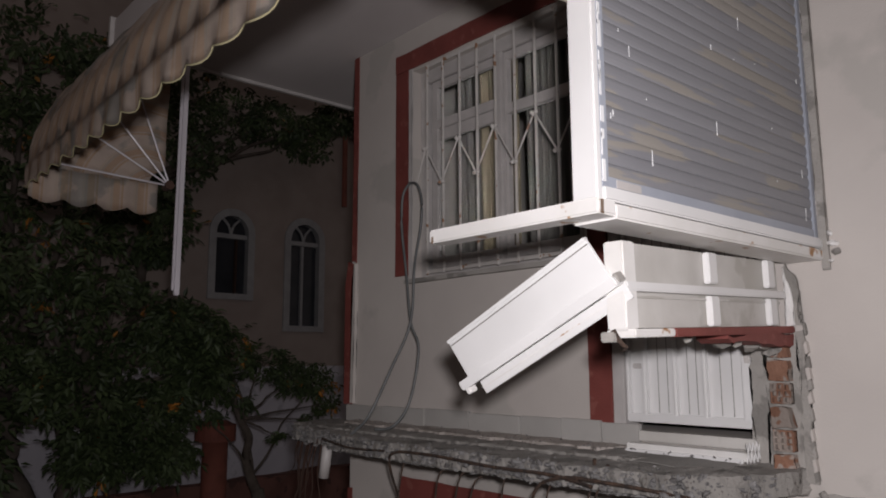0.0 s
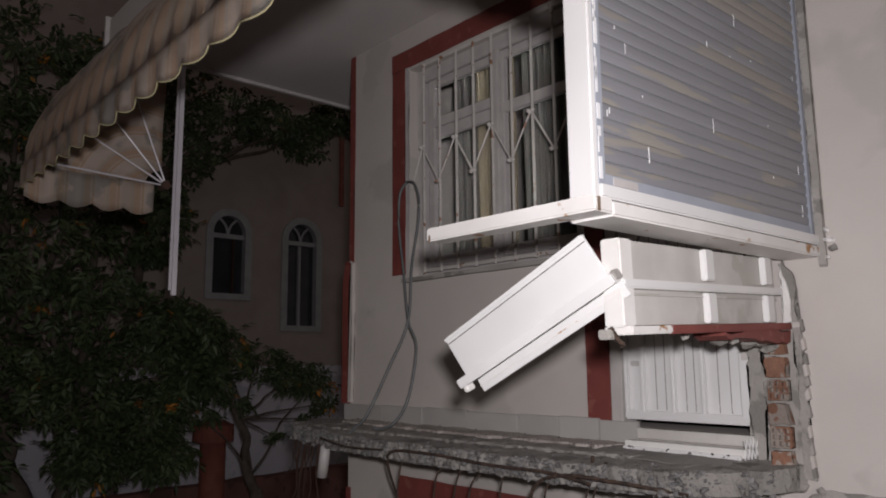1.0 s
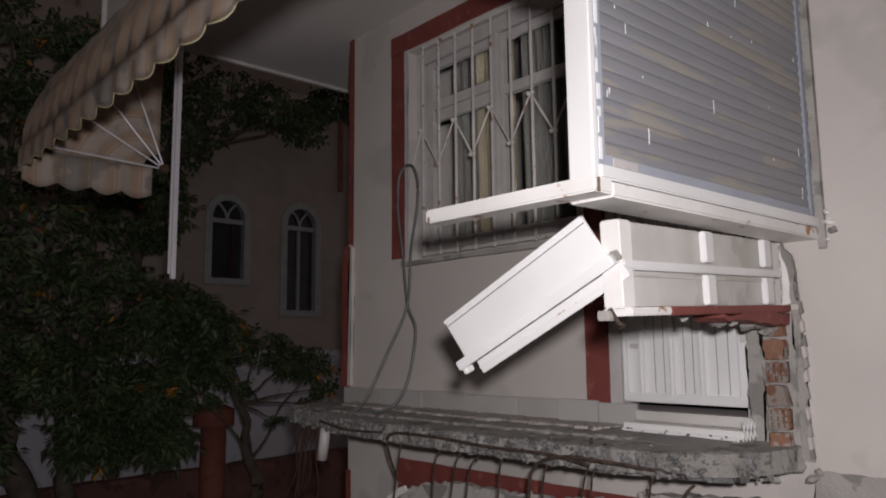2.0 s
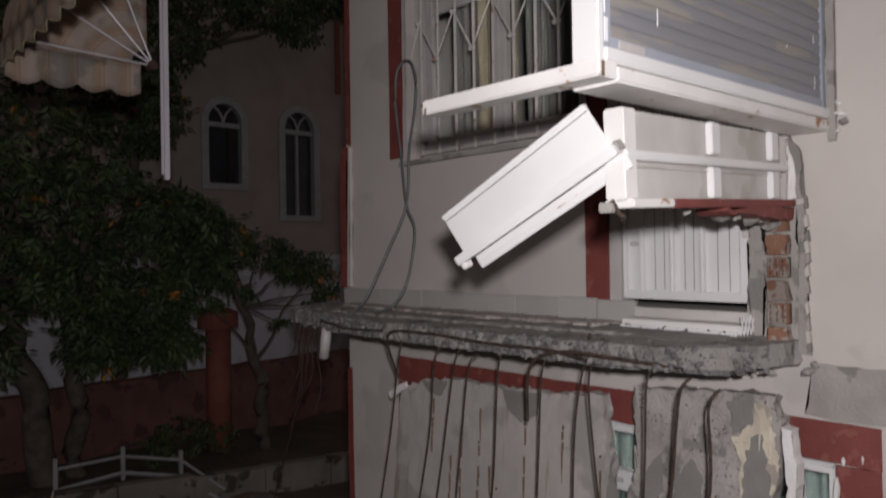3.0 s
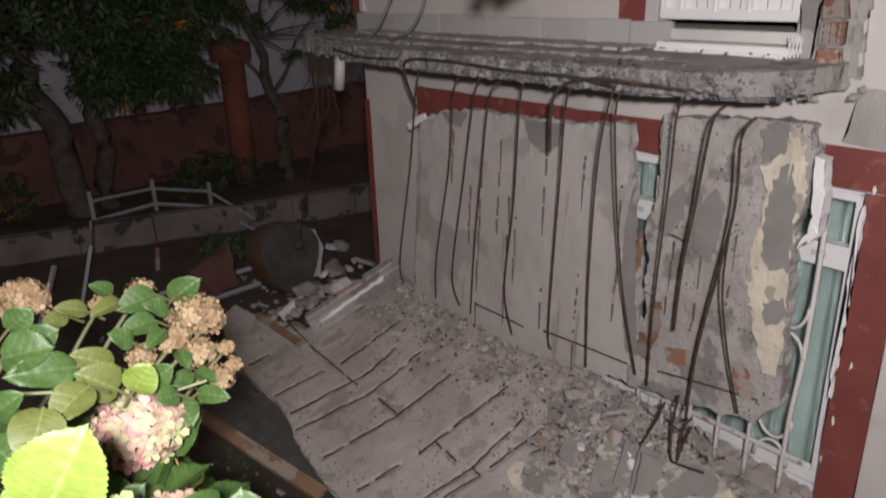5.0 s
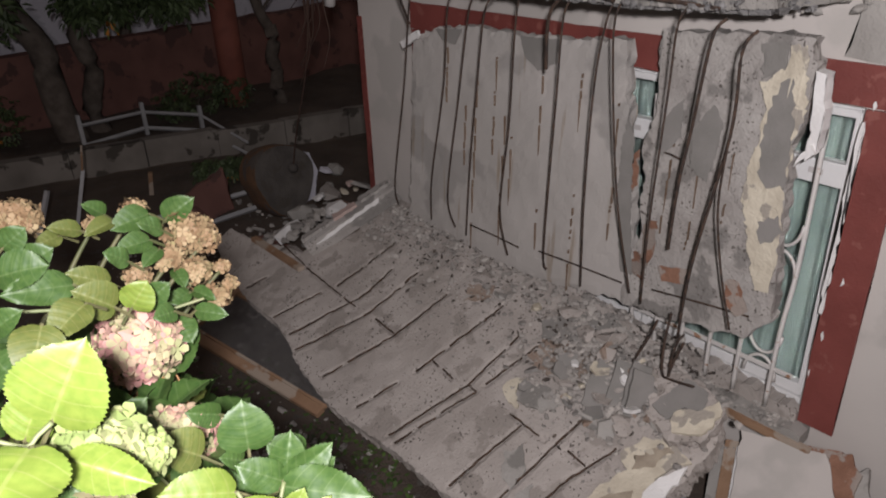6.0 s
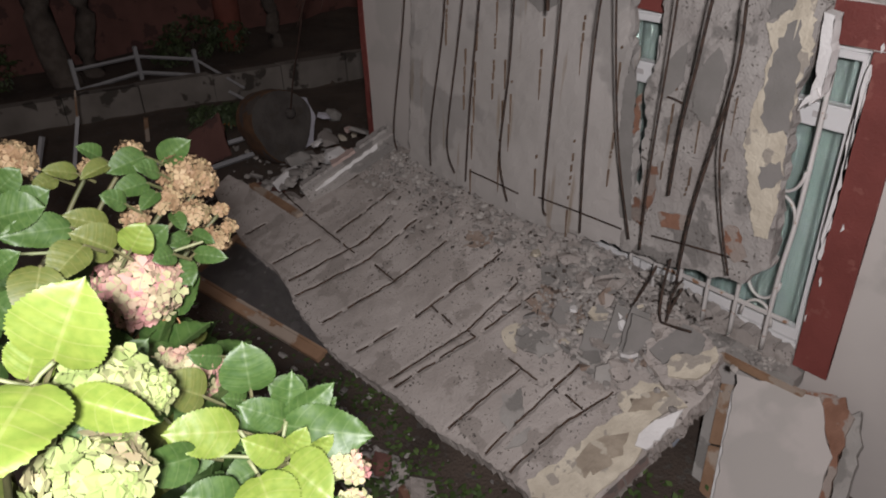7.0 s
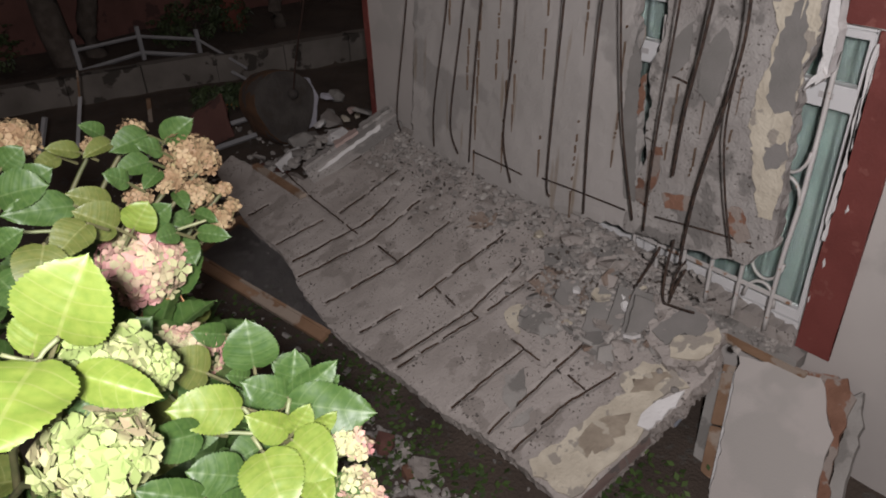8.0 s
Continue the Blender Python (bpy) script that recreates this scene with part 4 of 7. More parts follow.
part("track", box((0.028, -1.352, 0.76), (0.044, -1.337, 2.6), 0.003), POLEM, aw_pole)
tagged(obj("ceiling_cable", tube([(0.6, -1.3, 2.60), (0.9, -1.05, 2.585), (1.25, -0.85, 2.60), (1.5, -0.8, 2.615)], 0.008, 6, curve=5), CABLE, True), "grey cable sagging along the balcony ceiling", "cable")

# ---- cable over the broken edge ----
cab = thing("hanging_cable", (0.8, -0.06, 1.5), "grey electric cable looped down over the broken edge", "cable")
part("strand", tube([(0.74, -0.06, 1.50), (0.84, -0.08, 1.47), (0.90, -0.09, 1.35), (0.89, -0.09, 1.18), (0.84, -0.10, 0.93), (0.85, -0.14, 0.57), (0.79, -0.24, 0.29), (0.72, -0.36, 0.0), (0.62, -0.40, -0.10), (0.52, -0.46, -0.20)], 0.0085, 8, curve=6), CABLE, cab, "", True)
part("strand", tube([(0.74, -0.06, 1.50), (0.68, -0.07, 1.42), (0.67, -0.07, 1.2), (0.73, -0.08, 0.90), (0.84, -0.13, 0.57), (0.93, -0.14, 0.40), (0.92, -0.20, 0.09), (0.86, -0.28, -0.06), (0.74, -0.33, -0.085)], 0.0085, 8, curve=6), CABLE, cab, "", True)
for i, (x, y, dx, ln) in enumerate(((-0.2, -0.28, -0.1, 0.5), (-0.12, -0.3, -0.2, 0.75), (-0.05, -0.34, -0.25, 0.6), (0.02, -0.35, -0.3, 0.85), (0.08, -0.36, -0.18, 0.45), (0.15, -0.38, -0.35, 0.7), (0.22, -0.4, -0.22, 0.55), (0.3, -0.42, -0.12, 0.65), (-0.25, -0.24, -0.3, 0.4))):
    tagged(obj("torn_wire", tube([(x, y, -0.15), (x + dx * 0.2, y - 0.02, -0.15 - ln * 0.35), (x + dx * 0.55, y + 0.03, -0.15 - ln * 0.7), (x + dx, y, -0.15 - ln)], 0.006, 5, curve=4, r2=0.003), DARK, True), "torn dark wire hanging from the broken balcony edge", "wire", "wires under the balcony")
tagged(obj("downpipe_piece", tube([(0.27, -0.36, -0.20), (0.22, -0.36, -0.42)], 0.035, 10), WINWHITE, True), "short broken white downpipe under the balcony edge", "pipe")
# ---- lower window behind the hanging slab ----
lw = thing("window_2", (2.0, 0.07, -2.02), "white plastic window with net curtain, half hidden by the hanging slab", "window", kind="structure")
fr = bmesh.new()
for a, b in (((0.71, 0.05, -2.02), (0.77, 0.13, -0.57)), ((3.272, 0.05, -2.02), (3.30, 0.13, -0.57)), ((0.77, 0.05, -0.60), (3.272, 0.13, -0.57)), ((0.77, 0.05, -2.02), (3.272, 0.13, -1.95))):
    box(a, b, 0.006, fr)
part("window_frame", fr, ALU, lw)
for x0, x1 in ((0.775, 1.55), (1.555, 2.385), (2.39, 3.27)):
    sash = bmesh.new()
    for a, b in (((x0, 0.06, -1.945), (x0 + 0.05, 0.12, -0.63)), ((x1 - 0.022, 0.06, -1.945), (x1, 0.12, -0.605)), ((x0, 0.058, -0.925), (x1, 0.122, -0.825)), ((x0, 0.062, -1.945), (x1, 0.118, -1.89)), ((x0, 0.062, -0.635), (x1, 0.118, -0.605))):
        box(a, b, 0.005, sash)
    sh = part("sash", sash, ALU, lw)
    pane("pane", x0 + 0.045, -1.895, x1 - 0.02, -0.92, 0.09, sh)
    pane("pane", x0 + 0.045, -0.83, x1 - 0.02, -0.63, 0.09, sh)
    part("label_patch", box((x1 - 0.16, 0.0555, -0.885), (x1 - 0.10, 0.0585, -0.86), 0.001), WINWHITE, sh)
curtain(0.72, 3.29, -1.98, -0.6, 0.20, TULLE, "pale green net curtain behind the lower window", 26, 0.012)
lg = thing("lower_window_grille", (2.9, -0.05, -1.98), "white iron window grille with bowed scroll bars", "grille")
for x in (2.42, 2.57, 2.72, 2.87, 3.02, 3.185):
    part("bar", tube([(x, -0.03, -0.66), (x, -0.035, -1.25), (x - 0.015, -0.05, -1.6), (x - 0.02, -0.05, -1.99)], 0.011, 8, curve=4), GRILLE, lg, "", True)
for x, z, s in ((3.105, -1.08, 1), (3.105, -1.62, 1)):
    for d in (-1, 1):
        arc = [(x + d * 0.075 * math.cos(a), -0.04, z + 0.11 * math.sin(a)) for a in [math.pi + d * 0 + k * math.pi / 10 for k in range(11)]]
        part("scroll", tube([(px, py, pz - (0.0 if d > 0 else 0.24) if d > 0 else 2 * z - pz - 0.24) for px, py, pz in arc], 0.008, 6), GRILLE, lg, "", True)
part("cross_bar", box((2.38, -0.055, -1.80), (3.26, -0.047, -1.775), 0.003), GRILLE, lg)
grit = bmesh.new()
rnd = random.Random(3)
for i in range(420):
    gy = rnd.uniform(-0.12, 0.06)
    chunk(rnd.uniform(0.010, 0.045), 700 + i, grit, Matrix.Translation((rnd.uniform(2.2, 3.30), gy, -2.03 + 0.55 * max(0, gy + 0.06) * rnd.random())))
sill_ = flat(ragged([(2.15, -2.05), (3.30, -2.05), (3.30, -1.975), (3.1, -1.955), (2.8, -1.935), (2.5, -1.92), (2.15, -1.90)], 0.025, 0.014, 44), -0.03, 0.047)
tagged(obj("sill_debris", sill_, CONC), "broken mortar piled against the window frame", "rubble")
tagged(obj("sill_grit", grit, RUBBLE), "plaster grit lying on the window sill", "grit", kind="stuff")
tagged(obj("sill_batten", box((2.9, -0.115, -2.11), (3.42, -0.085, -2.065), 0.004, None, Matrix.Translation((0, 0, 0.0))), WOOD), "worn brown batten along the sill", "batten")

# ---- slab piece hanging in front of the window ----
hang = thing("hanging_slab", (1.9, -0.15, -1.7), "grey concrete slab piece hanging by rusty bars", "concrete slab")
FL = lambda u, v, w: (u, -0.13 - w - 0.10 * max(0.0, min(1.0, (-0.4 - v) / 1.3)), v)
main = [(0.77, -0.56), (0.86, -0.60), (0.93, -0.52), (1.06, -0.50), (1.25, -0.475), (1.75, -0.47), (1.98, -0.45), (2.30, -0.42), (2.315, -0.60), (2.36, -0.74), (2.37, -0.95), (2.42, -1.10), (2.46, -1.35), (2.50, -1.66), (2.2, -1.70), (1.9, -1.76), (0.74, -1.86)]
part("slab_piece", sheet(main, 0.03, 0.07, FL, 0.006, 4, 21), FLAPC, hang)
pier = [(2.47, -0.36), (2.95, -0.32), (3.12, -0.31), (3.15, -0.45), (3.13, -0.62), (3.12, -0.80), (3.13, -1.0), (3.155, -1.2), (3.185, -1.48), (3.07, -1.58), (2.9, -1.62), (2.66, -1.66), (2.45, -1.67), (2.44, -1.46), (2.50, -1.30), (2.49, -1.05), (2.455, -0.85), (2.50, -0.7), (2.48, -0.5)]
part("pier_piece", sheet(pier, 0.028, 0.075, FL, 0.010, 6, 22), PIERC, hang, "pitted concrete with flaking paint")


def skin(outline, material, lift, seed, label="", step=0.022, am=0.008, parent=hang):
    """A thin flake on the hanging slab."""
    b = bmesh.new()
    pts = ragged(outline, step, am, seed)
    lo = [b.verts.new(FL(u, v, lift - 0.003)) for u, v in pts]
    hi = [b.verts.new(FL(u, v, lift)) for u, v in pts]
    b.faces.new(hi)
    for i in range(len(pts)):
        b.faces.new((lo[i - 1], lo[i], hi[i], hi[i - 1]))
    bmesh.ops.triangulate(b, faces=[f for f in b.faces if len(f.verts) > 4])
    return part("paint_flake" if material == CREAM else "patch", b, material, parent, label)


skin([(3.06, -0.344), (3.114, -0.347), (3.154, -0.602), (3.128, -0.676), (3.132, -0.811), (3.128, -0.905), (3.152, -0.992), (3.161, -1.132), (3.166, -1.325), (3.098, -1.341), (3.056, -1.22), (3.013, -1.087), (2.974, -0.977), (2.976, -0.854), (2.996, -0.707), (2.996, -0.591), (2.961, -0.506), (3.008, -0.463), (3.049, -0.434)], CREAM, 0.019, 31, "cream paint left on concrete", 0.018, 0.010)
skin([(3.035, -0.492), (3.075, -0.463), (3.103, -0.546), (3.124, -0.722), (3.13, -0.881), (3.071, -0.899), (3.016, -0.843), (3.008, -0.704), (3.016, -0.564)], PATCH, 0.0225, 34, "dark damp mortar patch", 0.018, 0.010)
skin([(3.056, -1.047), (3.131, -0.999), (3.156, -1.061), (3.125, -1.12), (3.081, -1.136)], PATCH, 0.0225, 33, "", 0.018, 0.009)
skin([(2.932, -0.363), (3.037, -0.343), (3.037, -0.436), (2.964, -0.483)], PATCH, 0.0175, 35, "", 0.02, 0.009)
skin([(1.66, -0.475), (1.94, -0.462), (1.90, -0.58), (1.80, -0.625), (1.70, -0.57)], PATCH, 0.0125, 36, "dark damp mortar patch", 0.02, 0.004)
skin([(0.99, -0.51), (1.22, -0.485), (1.17, -0.575), (1.05, -0.565)], PATCH, 0.0125, 37, "", 0.02, 0.004)
skin([(2.52, -0.85), (2.57, -0.70), (2.64, -0.62), (2.65, -0.78), (2.57, -0.88)], PATCH, 0.018, 38, "", 0.02, 0.006)
skin([(2.70, -0.75), (2.78, -0.62), (2.84, -0.70), (2.80, -0.95), (2.72, -0.90)], PATCH, 0.018, 39, "", 0.02, 0.006)
skin([(2.37, -0.75), (2.415, -0.85), (2.45, -1.2), (2.50, -1.5), (2.43, -1.5), (2.36, -1.12), (2.35, -0.9)], PATCH, 0.0135, 41, "", 0.02, 0.006)
for i, o in enumerate(([(2.53, -1.22), (2.60, -1.18), (2.60, -1.38), (2.54, -1.42)], [(2.64, -1.40), (2.78, -1.36), (2.79, -1.44), (2.66, -1.47)], [(2.97, -1.33), (3.02, -1.33), (3.10, -1.44), (3.04, -1.50), (2.98, -1.44)], [(2.425, -0.92), (2.45, -0.88), (2.47, -1.05), (2.44, -1.08)], [(2.50, -1.36), (2.58, -1.40), (2.56, -1.5), (2.5, -1.48)])):
    skin(o, BRICKM, 0.0188, 50 + i, "exposed orange clay" if i < 3 else "", 0.02, 0.008)
part("plaster_edge", flat(ragged([(3.162, -0.426), (3.2, -0.43), (3.221, -0.609), (3.215, -0.721), (3.178, -0.764), (3.184, -0.684), (3.173, -0.554)], 0.025, 0.006, 61), -0.165, -0.10), WHITEPL, hang, "white torn plaster edge")
part("plaster_edge", flat(ragged([(3.145, -0.789), (3.152, -0.758), (3.201, -0.7), (3.215, -0.723)], 0.02, 0.005, 62), -0.18, -0.14), WHITEPL, hang)
part("plaster_tab", flat(ragged([(0.74, -0.60), (0.90, -0.52), (0.92, -0.55), (0.76, -0.64)], 0.03, 0.006, 63), -0.22, -0.20), WHITEPL, hang, "white plaster splinter")

# bars that hang from the broken edge down to the fallen slab, and rust marks where they tore out
bars_back = [((1.18, -0.27), (1.0, -0.79), (0.8, -1.42), (0.81, -1.59)),
             ((1.48, -0.3), (1.36, -0.72), (1.17, -1.31), (1.14, -1.59)),
             ((1.63, -0.3), (1.46, -0.8), (1.31, -1.38), (1.36, -1.57)),
             ((1.74, -0.31), (1.63, -0.67), (1.52, -1.14), (1.45, -1.59)),
             ((1.95, -0.28), (1.84, -0.84), (1.74, -1.34), (1.79, -1.6)),
             ((2.22, -0.28), (2.15, -0.66), (2.05, -1.46), (2.07, -1.58))]
bars_near = [((2.45, -0.25), (2.37, -0.54), (2.31, -1.1), (2.3, -1.59)),
             ((2.49, -0.25), (2.47, -0.47), (2.49, -1.04), (2.59, -1.51)),
             ((2.77, -0.26), (2.73, -0.52), (2.67, -1.12), (2.65, -1.54)),
             ((2.91, -0.3), (2.84, -0.64), (2.79, -0.92), (2.76, -1.22)),
             ((3.03, -0.33), (3.01, -0.64), (2.89, -1.25), (2.86, -1.63)),
             ((3.03, -0.61), (2.99, -0.93), (3.02, -1.22), (3.09, -1.48))]
for i, run in enumerate(bars_back + bars_near):
    rnd = random.Random(i)
    z0, z1 = run[0][1], run[-1][1]
    pts = [(run[0][0] + 0.02, -0.42, z0 + 0.07)]
    for x, z in run:
        k = (z0 - z) / (z0 - z1)
        pts.append((x + rnd.uniform(-0.004, 0.004), -0.47 + 0.11 * k + 0.02 * math.sin(math.pi * k), z))
    if i == 11:
        pts = pts[1:]
    part("rebar", tube(pts, 0.0064 if i in (9, 10) else 0.0047, 7, curve=6), RUST, hang, "rusty reinforcing bar", True)
for i, run in enumerate(([(2.756, -0.370, -1.579), (2.729, -0.390, -1.681), (2.653, -0.410, -1.877)],
                         [(2.821, -0.370, -1.512), (2.815, -0.390, -1.671), (2.834, -0.410, -1.809), (2.887, -0.430, -1.806), (3.017, -0.450, -1.767)],
                         [(2.899, -0.370, -1.634), (2.869, -0.390, -1.753), (2.867, -0.410, -1.811)],
                         [(2.897, -0.370, -1.587), (2.876, -0.390, -1.642), (2.866, -0.410, -1.761)])):
    part("rebar", tube(run, 0.0064 if i < 3 else 0.005, 7, curve=5), RUST, hang, "bent rusty bar end", True)
mk = bmesh.new()
rnd = random.Random(9)
for x, za, zb in ((1.10, -0.6, -0.85), (1.27, -0.9, -1.25), (1.36, -0.75, -1.6), (1.50, -0.6, -1.1), (1.58, -0.9, -1.66), (1.83, -0.65, -1.0), (1.86, -1.35, -1.6), (2.08, -0.6, -0.8), (2.10, -1.2, -1.6), (2.33, -1.0, -1.4), (2.31, -0.7, -0.9), (1.64, -1.0, -1.3), (2.62, -0.8, -1.2), (2.76, -0.9, -1.3), (2.9, -0.8, -1.1)):
    z = za
    while z > zb:
        h = rnd.choice((0.012, 0.02, 0.04, 0.09, 0.16))
        x += rnd.uniform(-0.003, 0.003)
        y = FL(x, z, 0.015)[1]
        box((x - 0.0016, y - 0.002, z - h), (x + 0.0016, y + 0.012, z), 0, mk)
        z -= h + rnd.choice((0.004, 0.01, 0.02, 0.06))
tagged(part("rust_marks", mk, RUSTMARK, hang, "rust marks where bars tore out"), kind="stuff")
for x0, x1, z0, z1 in ((1.35, 1.75, -1.60, -1.61), (1.9, 2.45, -1.58, -1.56), (2.62, 3.1, -1.53, -1.47), (2.56, 2.66, -0.87, -0.88)):
    part("cross_rebar", tube([(x0, FL(x0, z0, 0.012)[1], z0), ((x0 + x1) / 2, FL(x0, z0, 0.016)[1], (z0 + z1) / 2 + 0.006), (x1, FL(x1, z1, 0.012)[1], z1)], 0.0045, 6, curve=4), RUST, hang, "", True)

# ---- fallen balcony slab ----
SZ = lambda x, y: -1.70 - 0.05 * x + 0.45 * (y + 0.25)
slab = thing("fallen_slab", (1.6, -0.8, -2.1), "fallen grey concrete balcony slab with exposed rusty bars", "concrete slab")
SP = lambda u, v, w: (u, v - w * 0.4, SZ(u, v) + w * 0.9)
so = [(0.50, -0.16), (1.4, -0.10), (2.1, -0.12), (2.75, -0.22), (3.07, -0.34), (3.15, -0.40), (3.18, -0.50), (3.155, -0.70), (3.13, -0.855), (3.11, -1.01), (3.075, -1.25), (3.0, -1.285), (2.72, -1.275), (2.50, -1.29), (2.335, -1.32), (2.13, -1.328), (1.95, -1.327), (1.74, -1.353), (1.5, -1.372), (1.38, -1.367), (1.13, -1.337), (0.96, -1.308), (0.79, -1.252), (0.62, -1.236), (0.26, -1.24), (0.15, -1.223), (-0.17, -1.18), (-0.48, -1.09), (-0.50, -0.95), (0.05, -0.90), (0.26, -0.84), (0.36, -0.62)]
along = [((0.17, -1.19), (0.23, -1.06)), ((0.58, -1.22), (0.72, -0.94)), ((0.77, -0.85), (0.85, -0.43)), ((0.80, -1.237), (0.99, -0.836), (1.0, -0.585)), ((0.937, -1.28), (1.133, -0.897), (1.178, -0.52)), ((1.25, -1.294), (1.412, -0.891), (1.474, -0.54)),
         ((1.587, -1.29), (1.672, -1.075)), ((1.71, -0.976), (1.80, -0.564), (1.82, -0.43)), ((1.87, -1.294), (2.017, -0.874), (2.044, -0.50)), ((1.93, -1.30), (2.08, -0.88)), ((2.094, -0.826), (2.177, -0.51)), ((2.325, -1.284), (2.406, -0.88)), ((2.556, -1.262), (2.606, -0.86), (2.64, -0.63)), ((2.707, -1.256), (2.755, -0.965), (2.844, -0.73)), ((0.436, -0.615), (0.5, -0.47))]
across = [((0.085, -0.833), (0.5, -0.871), (1.044, -0.887)), ((1.215, -0.873), (1.403, -0.884)), ((1.74, -0.878), (1.92, -0.895)), ((2.316, -0.87), (2.548, -0.875)), ((2.674, -0.858), (2.783, -0.866)), ((2.017, -0.874), (2.08, -0.88))]
runs = [(a, b) for line in along + across for a, b in zip(line, line[1:])]


def groove(u, v):
    """How deep the surface is torn open beside the bars."""
    best = 1.0
    for (ax_, ay_), (bx_, by_) in runs:
        if min(ax_, bx_) - 0.03 < u < max(ax_, bx_) + 0.03 and min(ay_, by_) - 0.03 < v < max(ay_, by_) + 0.03:
            dx, dy = bx_ - ax_, by_ - ay_
            k = max(0.0, min(1.0, ((u - ax_) * dx + (v - ay_) * dy) / (dx * dx + dy * dy)))
            best = min(best, math.hypot(u - ax_ - dx * k, v - ay_ - dy * k))
    return 0.011 * max(0.0, 1 - (best / 0.017) ** 2) if best < 0.017 else 0.0


part("slab_body", sheet(so, 0.0125, 0.12, SP, 0.007, 3.5, 71, dent=groove), CONC, slab)
for k, (a, b) in enumerate(runs):
    rnd = random.Random(200 + k)
    n = max(4, int((Vector(a) - Vector(b)).length / 0.03))
    run = []
    for i in range(n + 1):
        u, v = a[0] + (b[0] - a[0]) * i / n + rnd.uniform(-0.004, 0.004), a[1] + (b[1] - a[1]) * i / n + rnd.uniform(-0.003, 0.003)
        run.append(SP(u, v, -0.002 + 0.007 * noise.noise((u * 3.5, v * 3.5, 71)) + rnd.uniform(-0.003, 0.003)))
        if (rnd.random() < 0.08 and len(run) > 2) or i == n:
            if len(run) > 1:
                part("rebar", tube(run, rnd.uniform(0.0055, 0.0072), 5, r2=0.0048), BARREBAR, slab)
            run = []


def flake(outline, material, lift, seed, label="", step=0.03, am=0.010):
    b = bmesh.new()
    pts = ragged(outline, step, am, seed)
    hi = [b.verts.new(SP(u, v, lift)) for u, v in pts]
    lo = [b.verts.new(SP(u, v, lift - 0.012)) for u, v in pts]
    b.faces.new(hi)
    for i in range(len(pts)):
        b.faces.new((lo[i - 1], lo[i], hi[i], hi[i - 1]))
    bmesh.ops.triangulate(b, faces=[f for f in b.faces if len(f.verts) > 4])
    return part("paint_flake" if material == CREAM else "patch", b, material, slab, label)


flake([(2.80, -1.24), (2.86, -1.272), (3.06, -1.25), (3.095, -1.02), (3.12, -0.88), (3.07, -0.74), (3.08, -0.67), (3.14, -0.61), (3.02, -0.575), (2.92, -0.63), (2.87, -0.74), (2.94, -0.79), (2.895, -0.90), (2.863, -1.03), (2.856, -1.11)], CREAM, 0.013, 81, "cream paint along the slab end")
flake([(2.94, -1.12), (2.90, -1.02), (2.95, -0.90), (3.02, -0.84), (3.05, -0.93), (3.03, -1.05)], GRIME, 0.0155, 82, "brown dirt on the cream paint", 0.025, 0.016)
flake([(2.93, -0.72), (3.0, -0.62), (3.06, -0.62), (3.03, -0.71), (2.97, -0.76)], GRIME, 0.0155, 84, "", 0.02, 0.014)
flake([(3.085, -0.87), (3.06, -0.80), (3.09, -0.72), (3.14, -0.63), (3.155, -0.70), (3.125, -0.85)], WHITEPL, 0.022, 85, "white torn plaster", 0.02, 0.01)
flake([(2.19, -0.80), (2.20, -0.72), (2.27, -0.69), (2.26, -0.77), (2.33, -0.83), (2.27, -0.835)], CREAM, 0.011, 83, "", 0.018, 0.008)
flake([(2.23, -0.73), (2.40, -0.67), (2.51, -0.70), (2.44, -0.785), (2.30, -0.81)], MORTAR, 0.010, 86, "", 0.025, 0.014)
flake([(2.10, -0.395), (2.16, -0.32), (2.40, -0.18), (2.49, -0.23), (2.40, -0.335), (2.28, -0.44), (2.165, -0.475)], PATCH, 0.014, 87, "dark broken mortar bed", 0.022, 0.012)
flake([(2.17, -0.585), (2.18, -0.47), (2.30, -0.475), (2.43, -0.38), (2.53, -0.41), (2.50, -0.53), (2.40, -0.615), (2.26, -0.63)], EARTH, 0.011, 88, "brown earthy mortar", 0.022, 0.016)
flake([(2.43, -1.02), (2.48, -0.955), (2.57, -1.01), (2.57, -1.12), (2.49, -1.10)], MORTAR, 0.008, 89, "", 0.022, 0.012)
flake([(2.63, -1.19), (2.68, -1.13), (2.65, -1.05), (2.61, -1.12)], MORTAR, 0.008, 90, "", 0.022, 0.012)
flake([(1.55, -0.42), (1.70, -0.37), (1.72, -0.46), (1.60, -0.52)], EARTH, 0.009, 91, "", 0.022, 0.012)
sd = bmesh.new()
for (xa, ya), (xb, yb), top in (((3.07, -1.25), (3.108, -1.0), 0.0), ((3.109, -0.99), (3.128, -0.87), 0.0)):
    q = [SP(xa, ya, 0.012), SP(xb, yb, 0.012), SP(xb, yb, -0.06), SP(xa, ya, -0.075)]
    sd.faces.new([sd.verts.new(Vector(p) + Vector((0.012, 0, 0))) for p in q])
bmesh.ops.solidify(sd, geom=sd.faces[:], thickness=0.012)
part("painted_edge", sd, PINKP, slab, "faded pink painted slab edge")
